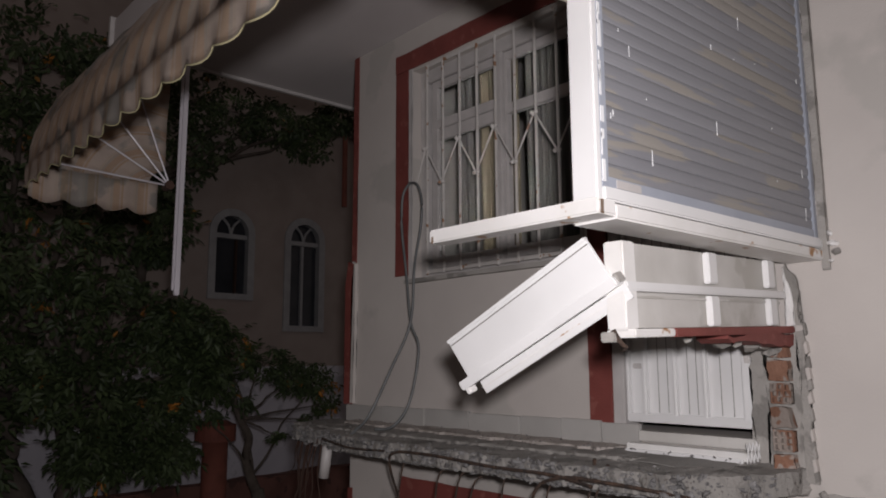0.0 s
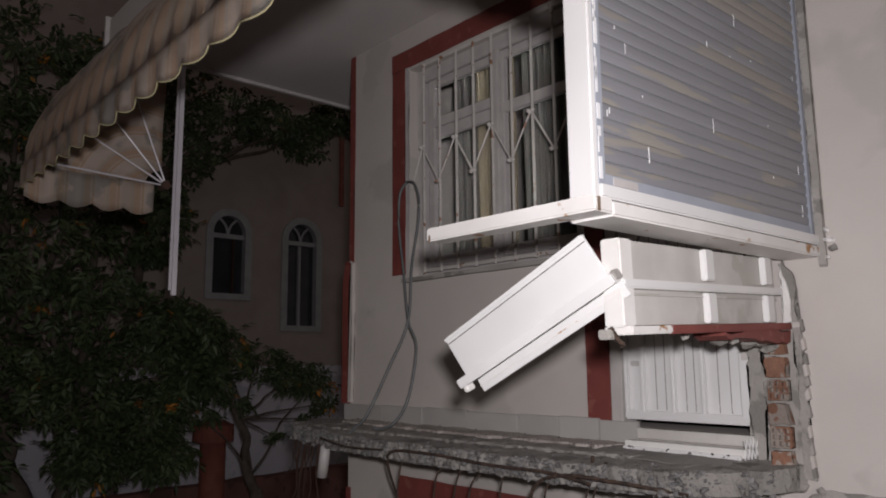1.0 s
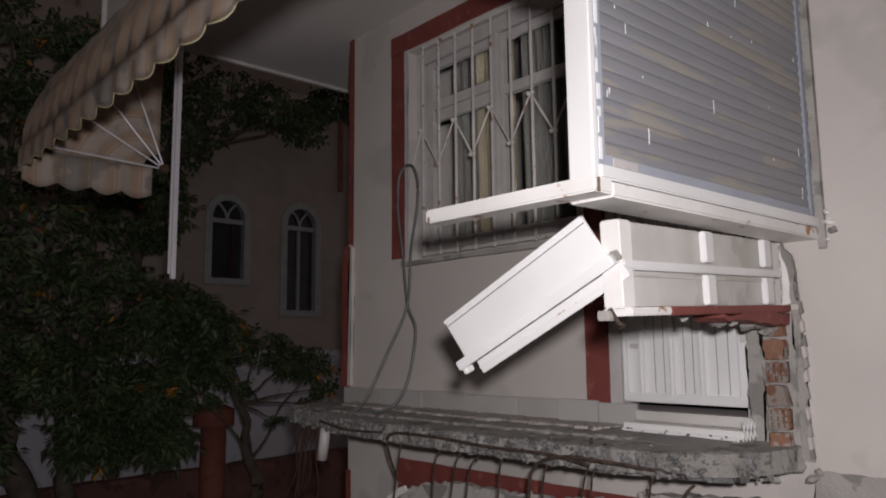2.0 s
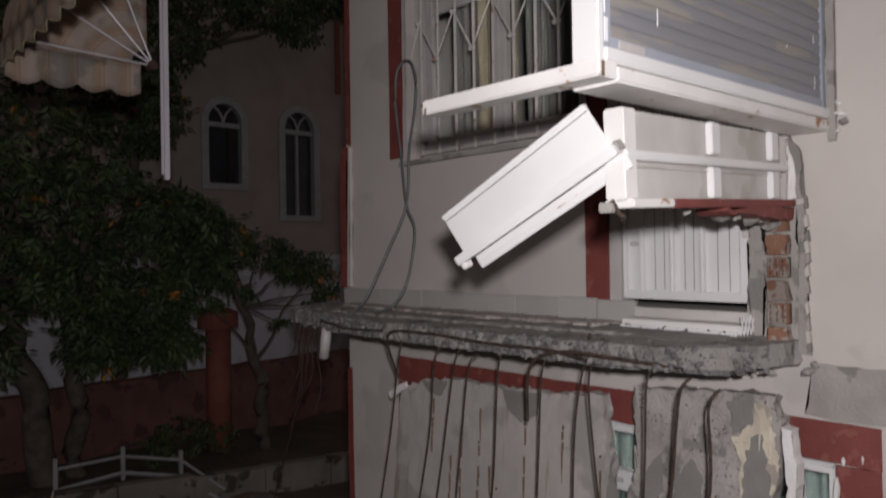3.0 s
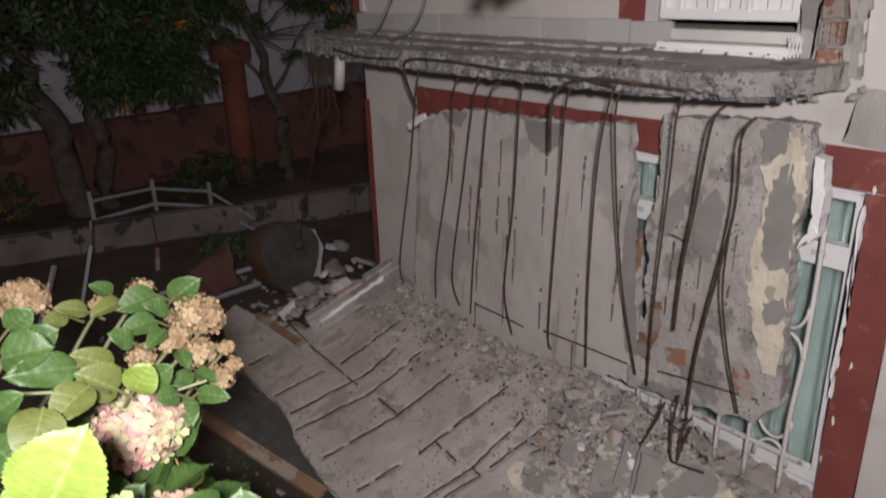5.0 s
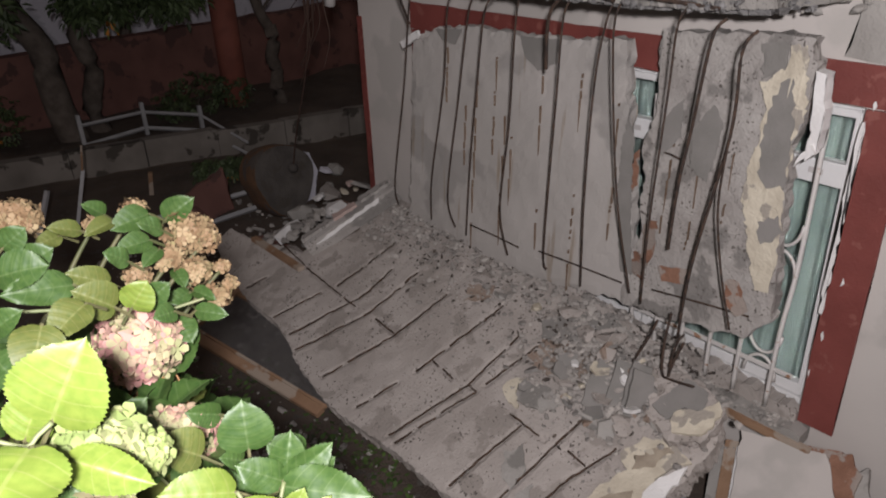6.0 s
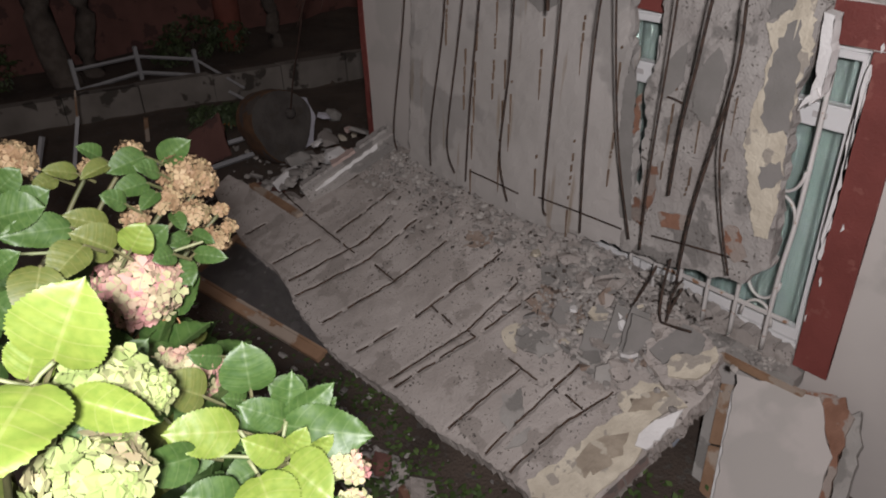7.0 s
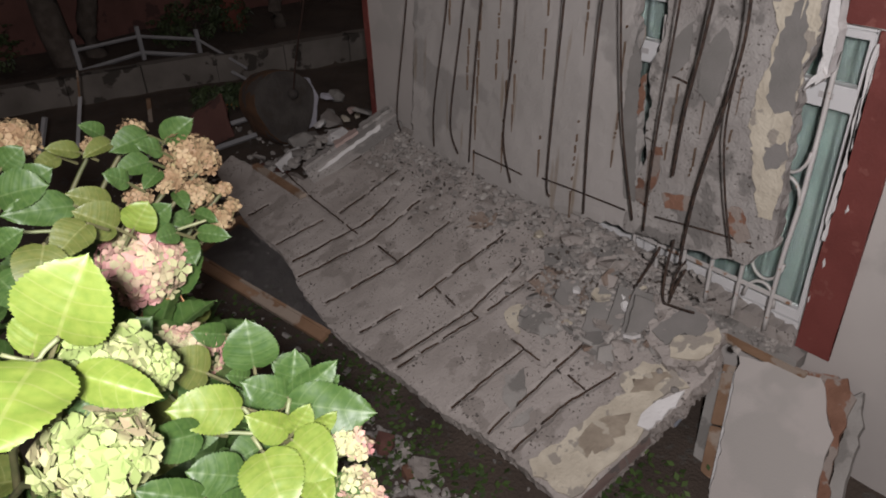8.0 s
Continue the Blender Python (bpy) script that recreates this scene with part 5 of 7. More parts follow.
# upstand at the far end
up = bmesh.new()
a, b = Vector((0.335, -0.77, SZ(0.335, -0.77) - 0.01)), Vector((0.56, -0.18, SZ(0.56, -0.18) + 0.06))
d = (b - a).normalized()
q = Matrix.Translation(a) @ d.to_track_quat("Y", "Z").to_matrix().to_4x4()
L = (b - a).length
flat(ragged([(-0.05, -0.02), (0.05, -0.02), (0.04, 0.09), (-0.03, 0.12)], 0.02, 0.008, 93), 0.0, L, up)
bmesh.ops.transform(up, matrix=q, verts=up.verts)
part("upstand", up, PIERC, slab, "rough broken upstand")
us = flat(ragged([(0.10 * L, 0.045), (0.80 * L, 0.05), (0.82 * L, 0.08), (0.42 * L, 0.07), (0.10 * L, 0.06)], 0.03, 0.006, 95), 0.042, 0.054, None, (1, 2, 0))
bmesh.ops.transform(us, matrix=q, verts=us.verts)
part("edge_strip", us, WHITEPL, slab, "white plaster strip")
for k, (l0, l1) in enumerate(((0.02, 0.30), (0.36, 0.62), (0.66, 0.97))):
    us = flat(ragged([(-0.045, L * l0), (0.02, L * l0), (0.035, L * l1), (-0.03, L * l1)], 0.025, 0.009, 96 + k), 0.102, 0.122, None, (0, 1, 2))
    bmesh.ops.transform(us, matrix=q, verts=us.verts)
    part("edge_strip", us, PIERC if k != 1 else PINKP, slab)

# rubble
rb = bmesh.new()
rnd = random.Random(17)
for i in range(900):
    x = rnd.uniform(0.55, 2.9)
    y = -0.20 - abs(rnd.gauss(0, 0.14)) + 0.02 * x
    s = rnd.choice((0.010, 0.014, 0.018, 0.026, 0.04, 0.055))
    chunk(s, 1000 + i, rb, Matrix.Translation(SP(x, y, 0.012 + s * 0.12)))
mound = lambda x, y: 0.085 * math.exp(-((x - 2.56) / 0.24) ** 2 - ((y + 0.47 - 0.25 * (x - 2.56)) / 0.13) ** 2)
for i in range(1300):
    x, y = rnd.gauss(2.56, 0.2), rnd.gauss(-0.48, 0.13)
    s = rnd.choice((0.008, 0.012, 0.012, 0.018, 0.025, 0.035, 0.05))
    chunk(s, 2000 + i, rb, Matrix.Translation(SP(x, min(y, -0.25), 0.008 + mound(x, y) + s * 0.1)))
for i in range(900):
    x, y = rnd.uniform(0.6, 3.0), -0.22 - abs(rnd.gauss(0, 0.26))
    s = rnd.choice((0.006, 0.009, 0.013, 0.018, 0.024))
    chunk(s, 7000 + i, rb, Matrix.Translation(SP(x, max(y, -1.25), 0.011)))
for i in range(700):
    x, y = rnd.uniform(0.3, 3.0), rnd.uniform(-1.3, -0.2)
    s = rnd.choice((0.005, 0.007, 0.01, 0.013))
    chunk(s, 3000 + i, rb, Matrix.Translation(SP(x, y, 0.010)))
dk = bmesh.new()
for i in range(620):
    x, y = rnd.uniform(0.65, 3.0), -0.20 - abs(rnd.gauss(0, 0.20))
    if i % 4 == 0:
        x, y = rnd.gauss(2.58, 0.2), rnd.gauss(-0.50, 0.12)
    L_, a_ = rnd.choice((0.012, 0.018, 0.028, 0.045)), rnd.uniform(0, 3.14)
    m_ = Matrix.Translation(SP(x, max(-1.2, min(y, -0.22)), 0.014 + mound(x, y))) @ Euler((0.4, rnd.uniform(-0.5, 0.3), a_)).to_matrix().to_4x4() @ Matrix.Diagonal((1, rnd.uniform(0.2, 0.6), 0.5, 1))
    chunk(L_, 9000 + i, dk, m_)
tagged(obj("dark_splinters", dk, DARKBITS), "dark rust and mortar splinters scattered on the slab", "debris", kind="stuff")
tagged(obj("slab_rubble", rb, RUBBLE), "grey concrete rubble strewn over the fallen slab", "rubble", kind="stuff")
for i, (x, y, s, mt, fl) in enumerate(((2.36, -0.36, 0.16, CONC, 0.6), (2.55, -0.40, 0.20, PATCH, 0.5), (2.70, -0.50, 0.15, CONC, 0.8), (2.62, -0.60, 0.13, MORTAR, 0.7), (2.30, -0.44, 0.06, BRICKM, 0.5), (2.78, -0.62, 0.12, CONC, 0.7), (2.50, -0.66, 0.06, CREAM, 0.4), (2.82, -0.42, 0.14, PATCH, 0.7),
                                       (2.02, -0.36, 0.10, CREAM, 0.6), (1.78, -0.40, 0.11, MORTAR, 0.5), (1.60, -0.34, 0.12, CONC, 0.5), (1.42, -0.36, 0.10, CONC, 0.6), (1.22, -0.32, 0.09, CONC, 0.6), (2.2, -0.3, 0.13, CONC, 0.7), (2.70, -0.70, 0.14, MORTAR, 0.4), (2.92, -0.55, 0.10, MORTAR, 0.5), (1.0, -0.28, 0.08, CONC, 0.6))):
    tagged(obj("concrete_chunk", chunk(s, 400 + i, None, Matrix.Translation(SP(x, y, 0.012 + s * 0.12)), fl), mt), "broken lump of concrete and plaster on the fallen slab", "rubble", "loose chunks")
rnd = random.Random(61)
for i in range(44):
    x, y, w = rnd.uniform(2.25, 2.92), rnd.uniform(-0.74, -0.30), rnd.uniform(0.022, 0.08)
    o = [(w * math.cos(k * 1.05) * rnd.uniform(0.6, 1.1), w * 0.75 * math.sin(k * 1.05) * rnd.uniform(0.6, 1.1)) for k in range(6)]
    m = Matrix.Translation(SP(x, y, 0.024 + mound(x, y) + 0.003 * (i % 5))) @ Euler((0.42 + rnd.uniform(-0.65, 0.65), rnd.uniform(-0.6, 0.6), rnd.uniform(0, 6))).to_matrix().to_4x4()
    o_ = obj("mortar_plate", flat(ragged(o, 0.03, 0.006, 500 + i), -0.008, 0.008, None, (0, 1, 2)), rnd.choice((CONC, CONC, MORTAR, WHITEPL, CONC_ROUGH, PATCH, CREAM, CONC, PATCH, EARTH)))
    o_.matrix_basis = m
    tagged(o_, "broken flat piece of mortar bed on the slab", "rubble", "mortar plates")
for i, (x, y, rz, rx) in enumerate(((2.70, -0.50, 0.75, 0.95), (2.765, -0.47, 0.85, 1.2), (2.80, -0.50, 0.9, 1.25), (2.62, -0.56, 0.5, 0.8))):
    m = Matrix.Translation(SP(x, y, 0.07)) @ Euler((rx, 0.2, rz)).to_matrix().to_4x4()
    tagged(obj("tile_shard", flat(ragged([(-0.06, -0.11), (0.05, -0.11), (0.06, 0.09), (-0.04, 0.12)], 0.04, 0.008, 90 + i), -0.008, 0.008, None, (0, 1, 2)), PATCH), "dark tile shard standing in the rubble", "tile", "tile shards").matrix_basis = m

cb_ = thing("slab_corner", SP(2.98, -0.45, 0.0), "raised broken slab corner with pale cream paint", "concrete slab")
part("corner_block", sheet([(2.80, -0.37), (2.90, -0.30), (3.04, -0.31), (3.15, -0.36), (3.15, -0.53), (3.02, -0.60), (2.90, -0.56), (2.82, -0.47)], 0.02, 0.07, lambda u, v, w: SP(u, v, 0.055 + w), 0.010, 8, 31), CONC, cb_)
for pts, mt_, up_, sd_ in (([(2.92, -0.33), (3.04, -0.33), (3.08, -0.40), (2.99, -0.46), (2.97, -0.54), (2.88, -0.50)], PATCH, 0.066, 5), ([(2.98, -0.53), (2.99, -0.47), (3.07, -0.42), (3.10, -0.35), (3.145, -0.38), (3.14, -0.50), (3.08, -0.545), (3.02, -0.56)], CREAM, 0.072, 6)):
    b_ = bmesh.new()
    pr = ragged(pts, 0.02, 0.008, sd_)
    hi_ = [b_.verts.new(SP(u, v, up_)) for u, v in pr]
    lo_ = [b_.verts.new(SP(u, v, up_ - 0.016)) for u, v in pr]
    b_.faces.new(hi_)
    for i in range(len(pr)):
        b_.faces.new((lo_[i - 1], lo_[i], hi_[i], hi_[i - 1]))
    bmesh.ops.triangulate(b_, faces=[f for f in b_.faces if len(f.verts) > 4])
    part("paint_flake" if mt_ == CREAM else "patch", b_, mt_, cb_, "pale cream paint" if mt_ == CREAM else "damp grey mortar")

# ---- parapet chunk leaning by the wall ----
blk = thing("parapet_chunk", (3.35, -0.3, -2.6), "plastered brick wall piece leaning on the house", "masonry")
bm_ = Matrix.Translation((3.125, -0.125, -2.14)) @ Euler((math.radians(42), math.radians(-14), math.radians(12))).to_matrix().to_4x4()
Bp = lambda o, y0, y1, s, am=0.008: flat(ragged(o, 0.04, am, s), y0, y1, None, (0, 1, 2))


def blk_part(nm, b, mt, lab=""):
    bmesh.ops.transform(b, matrix=bm_, verts=b.verts)
    return part(nm, b, mt, blk, lab)


blk_part("plaster_face", Bp([(0.0, -0.95), (0.40, -0.95), (0.42, -0.55), (0.445, -0.28), (0.40, -0.17), (0.37, -0.04), (0.18, -0.012), (0.0, 0.0)], 0.0, 0.02, 5), PLASTER, "cream plaster face")
for i in range(4):
    blk_part("brick", box((-0.005, -0.93 + i * 0.235, -0.10), (0.43, -0.71 + i * 0.235, -0.001), 0.008), BRICKM)
blk_part("brick_edge", Bp([(0.39, -0.9), (0.45, -0.9), (0.47, -0.3), (0.50, -0.10), (0.46, -0.02), (0.37, -0.02), (0.40, -0.18), (0.44, -0.28), (0.41, -0.6)], -0.02, 0.008, 7, 0.012), BRICKM, "exposed orange brick edge")
blk_part("mortar_edge", Bp([(0.45, -0.9), (0.49, -0.9), (0.54, -0.2), (0.52, -0.05), (0.48, -0.10)], -0.06, -0.01, 8), MORTAR)
for i, (x0, x1, d, mt) in enumerate(((-0.10, -0.035, -0.07, WOOD), (-0.16, -0.105, -0.10, MORTAR), (-0.03, -0.008, -0.03, WHITEPL))):
    for k in range(3 if i == 0 else 1):
        L0, L1 = ((-0.95 + k * 0.31, -0.95 + k * 0.31 + 0.30) if i == 0 else (-0.95, -0.06))
        bb = box((x0, L0, d - 0.02), (x1, L1, d), 0.004)
        bmesh.ops.transform(bb, matrix=bm_, verts=bb.verts)
        tagged(obj("loose_board", bb, mt), "narrow board wedged beside the wall piece", "board", "loose boards")
tagged(obj("blue_sheet", flat(ragged([(2.83, -2.55), (2.97, -2.60), (3.0, -2.2), (2.9, -2.1)], 0.04, 0.01, 3), -0.32, -0.30), GUIDE), "bent blue grey sheet metal scrap in the gap", "sheet")

# ---- wooden mesh screen under the slab edge ----
scr = thing("mesh_screen", (0.6, -1.4, -2.42), "wooden frame with wire mesh pinned under the slab", "screen")
sm_ = Matrix.Translation((0.15, -1.63, -2.33)) @ Euler((math.radians(16), math.radians(1.5), math.radians(9.5))).to_matrix().to_4x4()
for nm, a, b, mt in (("frame_rail", (0, 0, -0.02), (1.25, 0.06, 0.02), WOOD), ("frame_rail", (0, 0.062, -0.012), (1.25, 0.085, 0.012), WOOD), ("frame_rail", (0.0, 0.42, -0.02), (1.1, 0.47, 0.02), WOOD), ("frame_stile", (-0.05, 0, -0.019), (0.0, 0.47, 0.019), WOOD)):
    part(nm, box(a, b, 0.005, None, sm_), mt, scr, "worn brown wood" if nm == "frame_rail" else "")
wires = bmesh.new()
for i in range(108):
    box((0.003 + i * 0.0115, 0.085, -0.0015), (0.0065 + i * 0.0115, 0.42, 0.0015), 0, wires)
for j in range(29):
    box((0.0, 0.088 + j * 0.0115, -0.0012), (1.24, 0.0915 + j * 0.0115, 0.0018), 0, wires)
bmesh.ops.transform(wires, matrix=sm_, verts=wires.verts)
tagged(part("wire_mesh", wires, MESHM, scr, "fine grey wire mesh"), kind="stuff")
tagged(obj("loose_batten", box((0.1, -1.0, -2.05), (0.75, -0.95, -2.02), 0.004, None, Matrix.Translation((-0.28, 0.05, 0.06)) @ Euler((0, 0, 0.0)).to_matrix().to_4x4()), WOOD), "brown batten lying across the slab corner", "batten")
# ---- ground and garden ----
def rise(x, y):
    """Height of the ground: a pit by the house, a bed behind the kerb, level land beyond."""
    kx = -4.55 + 0.29 * (y + 1.8) if y < 2.6 else -3.27
    h = -2.60 + 0.05 * noise.noise((x * 0.9, y * 0.9, 0)) + 0.025 * noise.noise((x * 4, y * 4, 3))
    if x < kx - 0.1:
        h += 0.28 + 0.04 * noise.noise((x * 2, y * 2, 7))
    return h


g = bmesh.new()
ax = [-600, -120, -40, -20, -12] + [-9 + 0.12 * i for i in range(126)] + [8, 14, 40, 120, 600]
ay = [-600, -120, -40, -14, -8] + [-5 + 0.12 * i for i in range(84)] + [7, 14, 40, 120, 600]
gv = [[g.verts.new((x, y, rise(x, y))) for y in ay] for x in ax]
for i in range(len(ax) - 1):
    for j in range(len(ay) - 1):
        g.faces.new((gv[i][j], gv[i + 1][j], gv[i + 1][j + 1], gv[i][j + 1]))
tagged(obj("ground", g, SOIL, True), "dark damp garden soil with debris", "ground", kind="structure")

st = bmesh.new()
rnd = random.Random(23)
for i in range(1300):
    x, y = rnd.uniform(-2.2, 3.6), rnd.uniform(-2.2, -0.9)
    if rnd.random() < 0.5:
        x, y = rnd.uniform(1.2, 3.3), -1.42 - abs(rnd.gauss(0, 0.16))
    if rnd.random() < 0.3:
        x, y = rnd.uniform(-2.4, 0.2), rnd.uniform(-1.2, 0.6)
    s = rnd.choice((0.012, 0.016, 0.022, 0.03, 0.045, 0.07))
    chunk(s, 5000 + i, st, Matrix.Translation((x, y, rise(x, y) + s * 0.15)))
tagged(obj("ground_rubble", st, RUBBLE), "small rubble and grit scattered on the soil", "rubble", kind="stuff")
wd = bmesh.new()
for i in range(1700):
    c = rnd.choice(((2.05, -1.62), (2.25, -1.75), (2.7, -1.72), (3.12, -1.0), (0.75, -1.75), (2.45, -1.95), (3.3, -0.85), (-3.0, 0.0), (0.51, -1.45), (1.73, -1.26), (2.15, -1.42), (2.53, -1.39), (3.08, -0.72), (1.38, -1.37)))
    x, y = c[0] + rnd.gauss(0, 0.14), c[1] + rnd.gauss(0, 0.10)
    z = rise(x, y) + rnd.uniform(0.01, 0.07)
    a, s = rnd.uniform(0, 6.28), rnd.uniform(0.009, 0.024)
    u = Vector((math.cos(a), math.sin(a), rnd.uniform(-0.3, 0.4))) * s
    w = Vector((-math.sin(a), math.cos(a), rnd.uniform(-0.4, 0.4))) * s * 0.6
    p = Vector((x, y, z))
    wd.faces.new([wd.verts.new(q) for q in (p - u, p - w, p + u, p + w)])
tagged(obj("weeds", wd, WEED), "low green weeds sprouting in the soil", "weeds", kind="stuff")
for i, (x, y, s, mt) in enumerate(((1.75, -1.62, 0.16, BRICKM), (2.28, -1.52, 0.14, BRICKM), (2.45, -1.56, 0.15, CONC), (2.62, -1.46, 0.12, CONC), (1.45, -1.68, 0.15, MORTAR), (1.95, -1.55, 0.10, BRICKM), (3.0, -1.36, 0.10, CONC), (3.22, -0.98, 0.12, MORTAR), (2.15, -1.46, 0.12, CONC), (1.1, -1.7, 0.09, WOOD), (2.05, -1.50, 0.17, REDWALL), (2.32, -1.46, 0.20, CONC), (1.35, -1.52, 0.16, PINKP))):
    tagged(obj("rubble_piece", chunk(s, 800 + i, None, Matrix.Translation((x, y, rise(x, y) + s * 0.2)), 0.8), mt), "broken brick or concrete piece on the soil", "rubble", "rubble on the soil")
for i, (x, y, s, mt, z) in enumerate(((-0.55, -0.45, 0.30, WHITEPL, -2.35), (-0.95, -0.10, 0.36, MORTAR, -2.42), (-0.35, -0.15, 0.26, WHITEPL, -2.2), (-1.25, 0.35, 0.34, CONC, -2.45), (-0.2, -0.65, 0.24, CONC, -2.35), (-0.75, 0.15, 0.26, BRICKM, -2.4), (-1.75, -0.75, 0.30, REDWALL, -2.5), (-0.9, -0.75, 0.24, CONC, -2.48), (-0.3, 0.1, 0.22, MORTAR, -2.05), (-0.62, -0.12, 0.18, WHITEPL, -2.18))):
    tagged(obj("rubble_slab", chunk(s, 900 + i, None, Matrix.Translation((x, y, z + 0.16)), 0.7), mt), "broken plaster and concrete piece heaped by the house corner", "rubble", "rubble heap")
heap = bmesh.new()
for i in range(240):
    x, y = rnd.gauss(-0.55, 0.40), rnd.gauss(-0.25, 0.33)
    chunk(rnd.choice((0.03, 0.05, 0.08, 0.12)), 6000 + i, heap, Matrix.Translation((min(x, 0.25), y, -2.48 + 0.45 * math.exp(-((x + 0.3) ** 2 + (y + 0.2) ** 2) / 0.3))))
tagged(obj("rubble_heap", heap, RUBBLE), "heap of small grey rubble at the house corner", "rubble", kind="stuff")

# kerb, red wall, pillar
kb = bmesh.new()
for i in range(9):
    y0, y1 = -4.2 + i * 0.78, -4.2 + (i + 1) * 0.78 - 0.012
    x0, x1 = -4.55 + 0.29 * (y0 + 1.8), -4.55 + 0.29 * (y1 + 1.8)
    flat(ragged([(x0, y0), (x0 - 0.16, y0), (x1 - 0.16, y1), (x1, y1)], 0.1, 0.006, 60 + i), -2.95, -2.30 + 0.012 * (i % 3), kb, (0, 1, 2))
setting("kerb", kb, CURB, "old stained concrete garden kerb", "kerb")
setting("wall_garden_red", flat(ragged([(-6.0, -2.7), (6.0, -2.7), (6.0, -1.32), (1.9, -1.36), (-1.2, -1.42), (-6.0, -1.5)], 0.3, 0.02, 2), -6.0, -5.75, None, (1, 2, 0)), REDWALL, "low faded red garden wall", "wall")
pil = thing("garden_pillar", (-5.0, 1.27, -2.3), "round terracotta painted garden pillar with flat cap", "pillar")
part("shaft", tube([(-5.0, 1.29, -2.5), (-5.0, 1.29, -0.66)], 0.165, 20), TERRA, pil, "", True)
part("cap", tube([(-5.0, 1.29, -0.70), (-5.0, 1.29, -0.66), (-5.0, 1.29, -0.53), (-5.0, 1.29, -0.49)], 0.265, 20), TERRA, pil)
part("cap_top", tube([(-5.0, 1.29, -0.49), (-5.0, 1.29, -0.44)], 0.24, 20, r2=0.15), TERRA, pil)

# white garden railing, bent
rg = thing("garden_railing", (-4.5, 0.0, -2.3), "bent white metal garden railing on a kerb", "railing")
fp = [((-4.62, -0.82, -2.048), 0.328), ((-4.5, -0.13, -2.018), 0.264), ((-4.3, 0.475, -2.138), 0.274), ((-3.62, 0.72, -2.405), 0.21)]
for (p, h) in fp[:3]:
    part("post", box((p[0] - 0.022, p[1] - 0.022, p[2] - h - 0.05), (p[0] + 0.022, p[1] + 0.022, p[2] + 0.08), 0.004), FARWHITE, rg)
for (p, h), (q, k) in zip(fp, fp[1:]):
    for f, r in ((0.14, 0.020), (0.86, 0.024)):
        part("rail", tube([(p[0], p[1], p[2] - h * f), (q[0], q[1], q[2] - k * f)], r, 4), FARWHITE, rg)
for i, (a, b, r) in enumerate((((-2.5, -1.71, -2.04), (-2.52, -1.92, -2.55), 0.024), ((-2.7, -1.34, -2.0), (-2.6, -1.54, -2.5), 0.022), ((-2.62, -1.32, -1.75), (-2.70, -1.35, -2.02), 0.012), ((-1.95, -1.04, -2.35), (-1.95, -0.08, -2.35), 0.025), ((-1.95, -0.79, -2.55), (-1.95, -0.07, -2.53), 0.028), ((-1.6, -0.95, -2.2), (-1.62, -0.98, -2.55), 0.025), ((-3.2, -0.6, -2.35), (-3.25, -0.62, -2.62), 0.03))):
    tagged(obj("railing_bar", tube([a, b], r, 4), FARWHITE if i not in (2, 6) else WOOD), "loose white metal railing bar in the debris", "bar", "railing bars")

# sawn log with a hook
lg_ = thing("log", (-1.6, 0.05, -2.3), "thick weathered log with grey sawn face", "log")
lm = Matrix.Translation((-1.22, -0.09, -2.0)) @ look((0, 0, 0), (-1, 0.10, -0.27)).to_3x3().to_4x4()
lb = bmesh.new()
rnd = random.Random(8)
prof = [(0.265 * (1 + 0.40 * max(0, math.cos(a - 4.70)) ** 4 + 0.10 * max(0, math.cos(a - 0.25)) ** 4 + 0.06 * max(0, math.cos(a - 2.4)) ** 3 + rnd.uniform(-0.012, 0.012)), a) for a in [k * 6.2832 / 36 for k in range(36)]]
rings = [[lb.verts.new((r * s * math.cos(a), r * s * math.sin(a), z)) for r, a in prof] for s, z in ((0.97, -0.0), (1.0, -0.02), (1.04, -0.2), (0.98, -0.42))]
for r0, r1 in zip(rings, rings[1:]):
    for k in range(36):
        lb.faces.new((r0[k], r0[(k + 1) % 36], r1[(k + 1) % 36], r1[k]))
bmesh.ops.transform(lb, matrix=lm, verts=lb.verts)
part("bark", lb, LOGBARK, lg_, "orange brown bark", True)
cb = bmesh.new()
rows = [[cb.verts.new((r * s * math.cos(a), r * s * math.sin(a), -0.006 * (s < 0.96) + 0.008 * noise.noise((s * 7, a, 1)))) for r, a in prof] for s in (0.97, 0.85, 0.7, 0.5, 0.3, 0.12)]
for r0, r1 in zip(rows, rows[1:]):
    for k in range(36):
        cb.faces.new((r0[k], r0[(k + 1) % 36], r1[(k + 1) % 36], r1[k]))
cb.faces.new(rows[-1])
bmesh.ops.transform(cb, matrix=lm, verts=cb.verts)
part("sawn_face", cb, LOGEND, lg_, "grey weathered sawn face", True)
hk = thing("hanging_hook", (-1.0, -0.05, -2.1), "thin dark wire with a pale weight at its end", "wire")
part("wire", tube([(0.02, -0.35, -0.16), (-0.35, -0.25, -0.9), (-0.78, -0.16, -1.5), (-0.98, -0.12, -1.84)], 0.006, 5, curve=5), DARK, hk)
wb = bmesh.new()
bmesh.ops.create_uvsphere(wb, u_segments=10, v_segments=8, radius=0.045)
bmesh.ops.translate(wb, verts=wb.verts, vec=(-0.99, -0.12, -1.86))
part("weight", wb, LOGEND, hk, "small round weight", True)

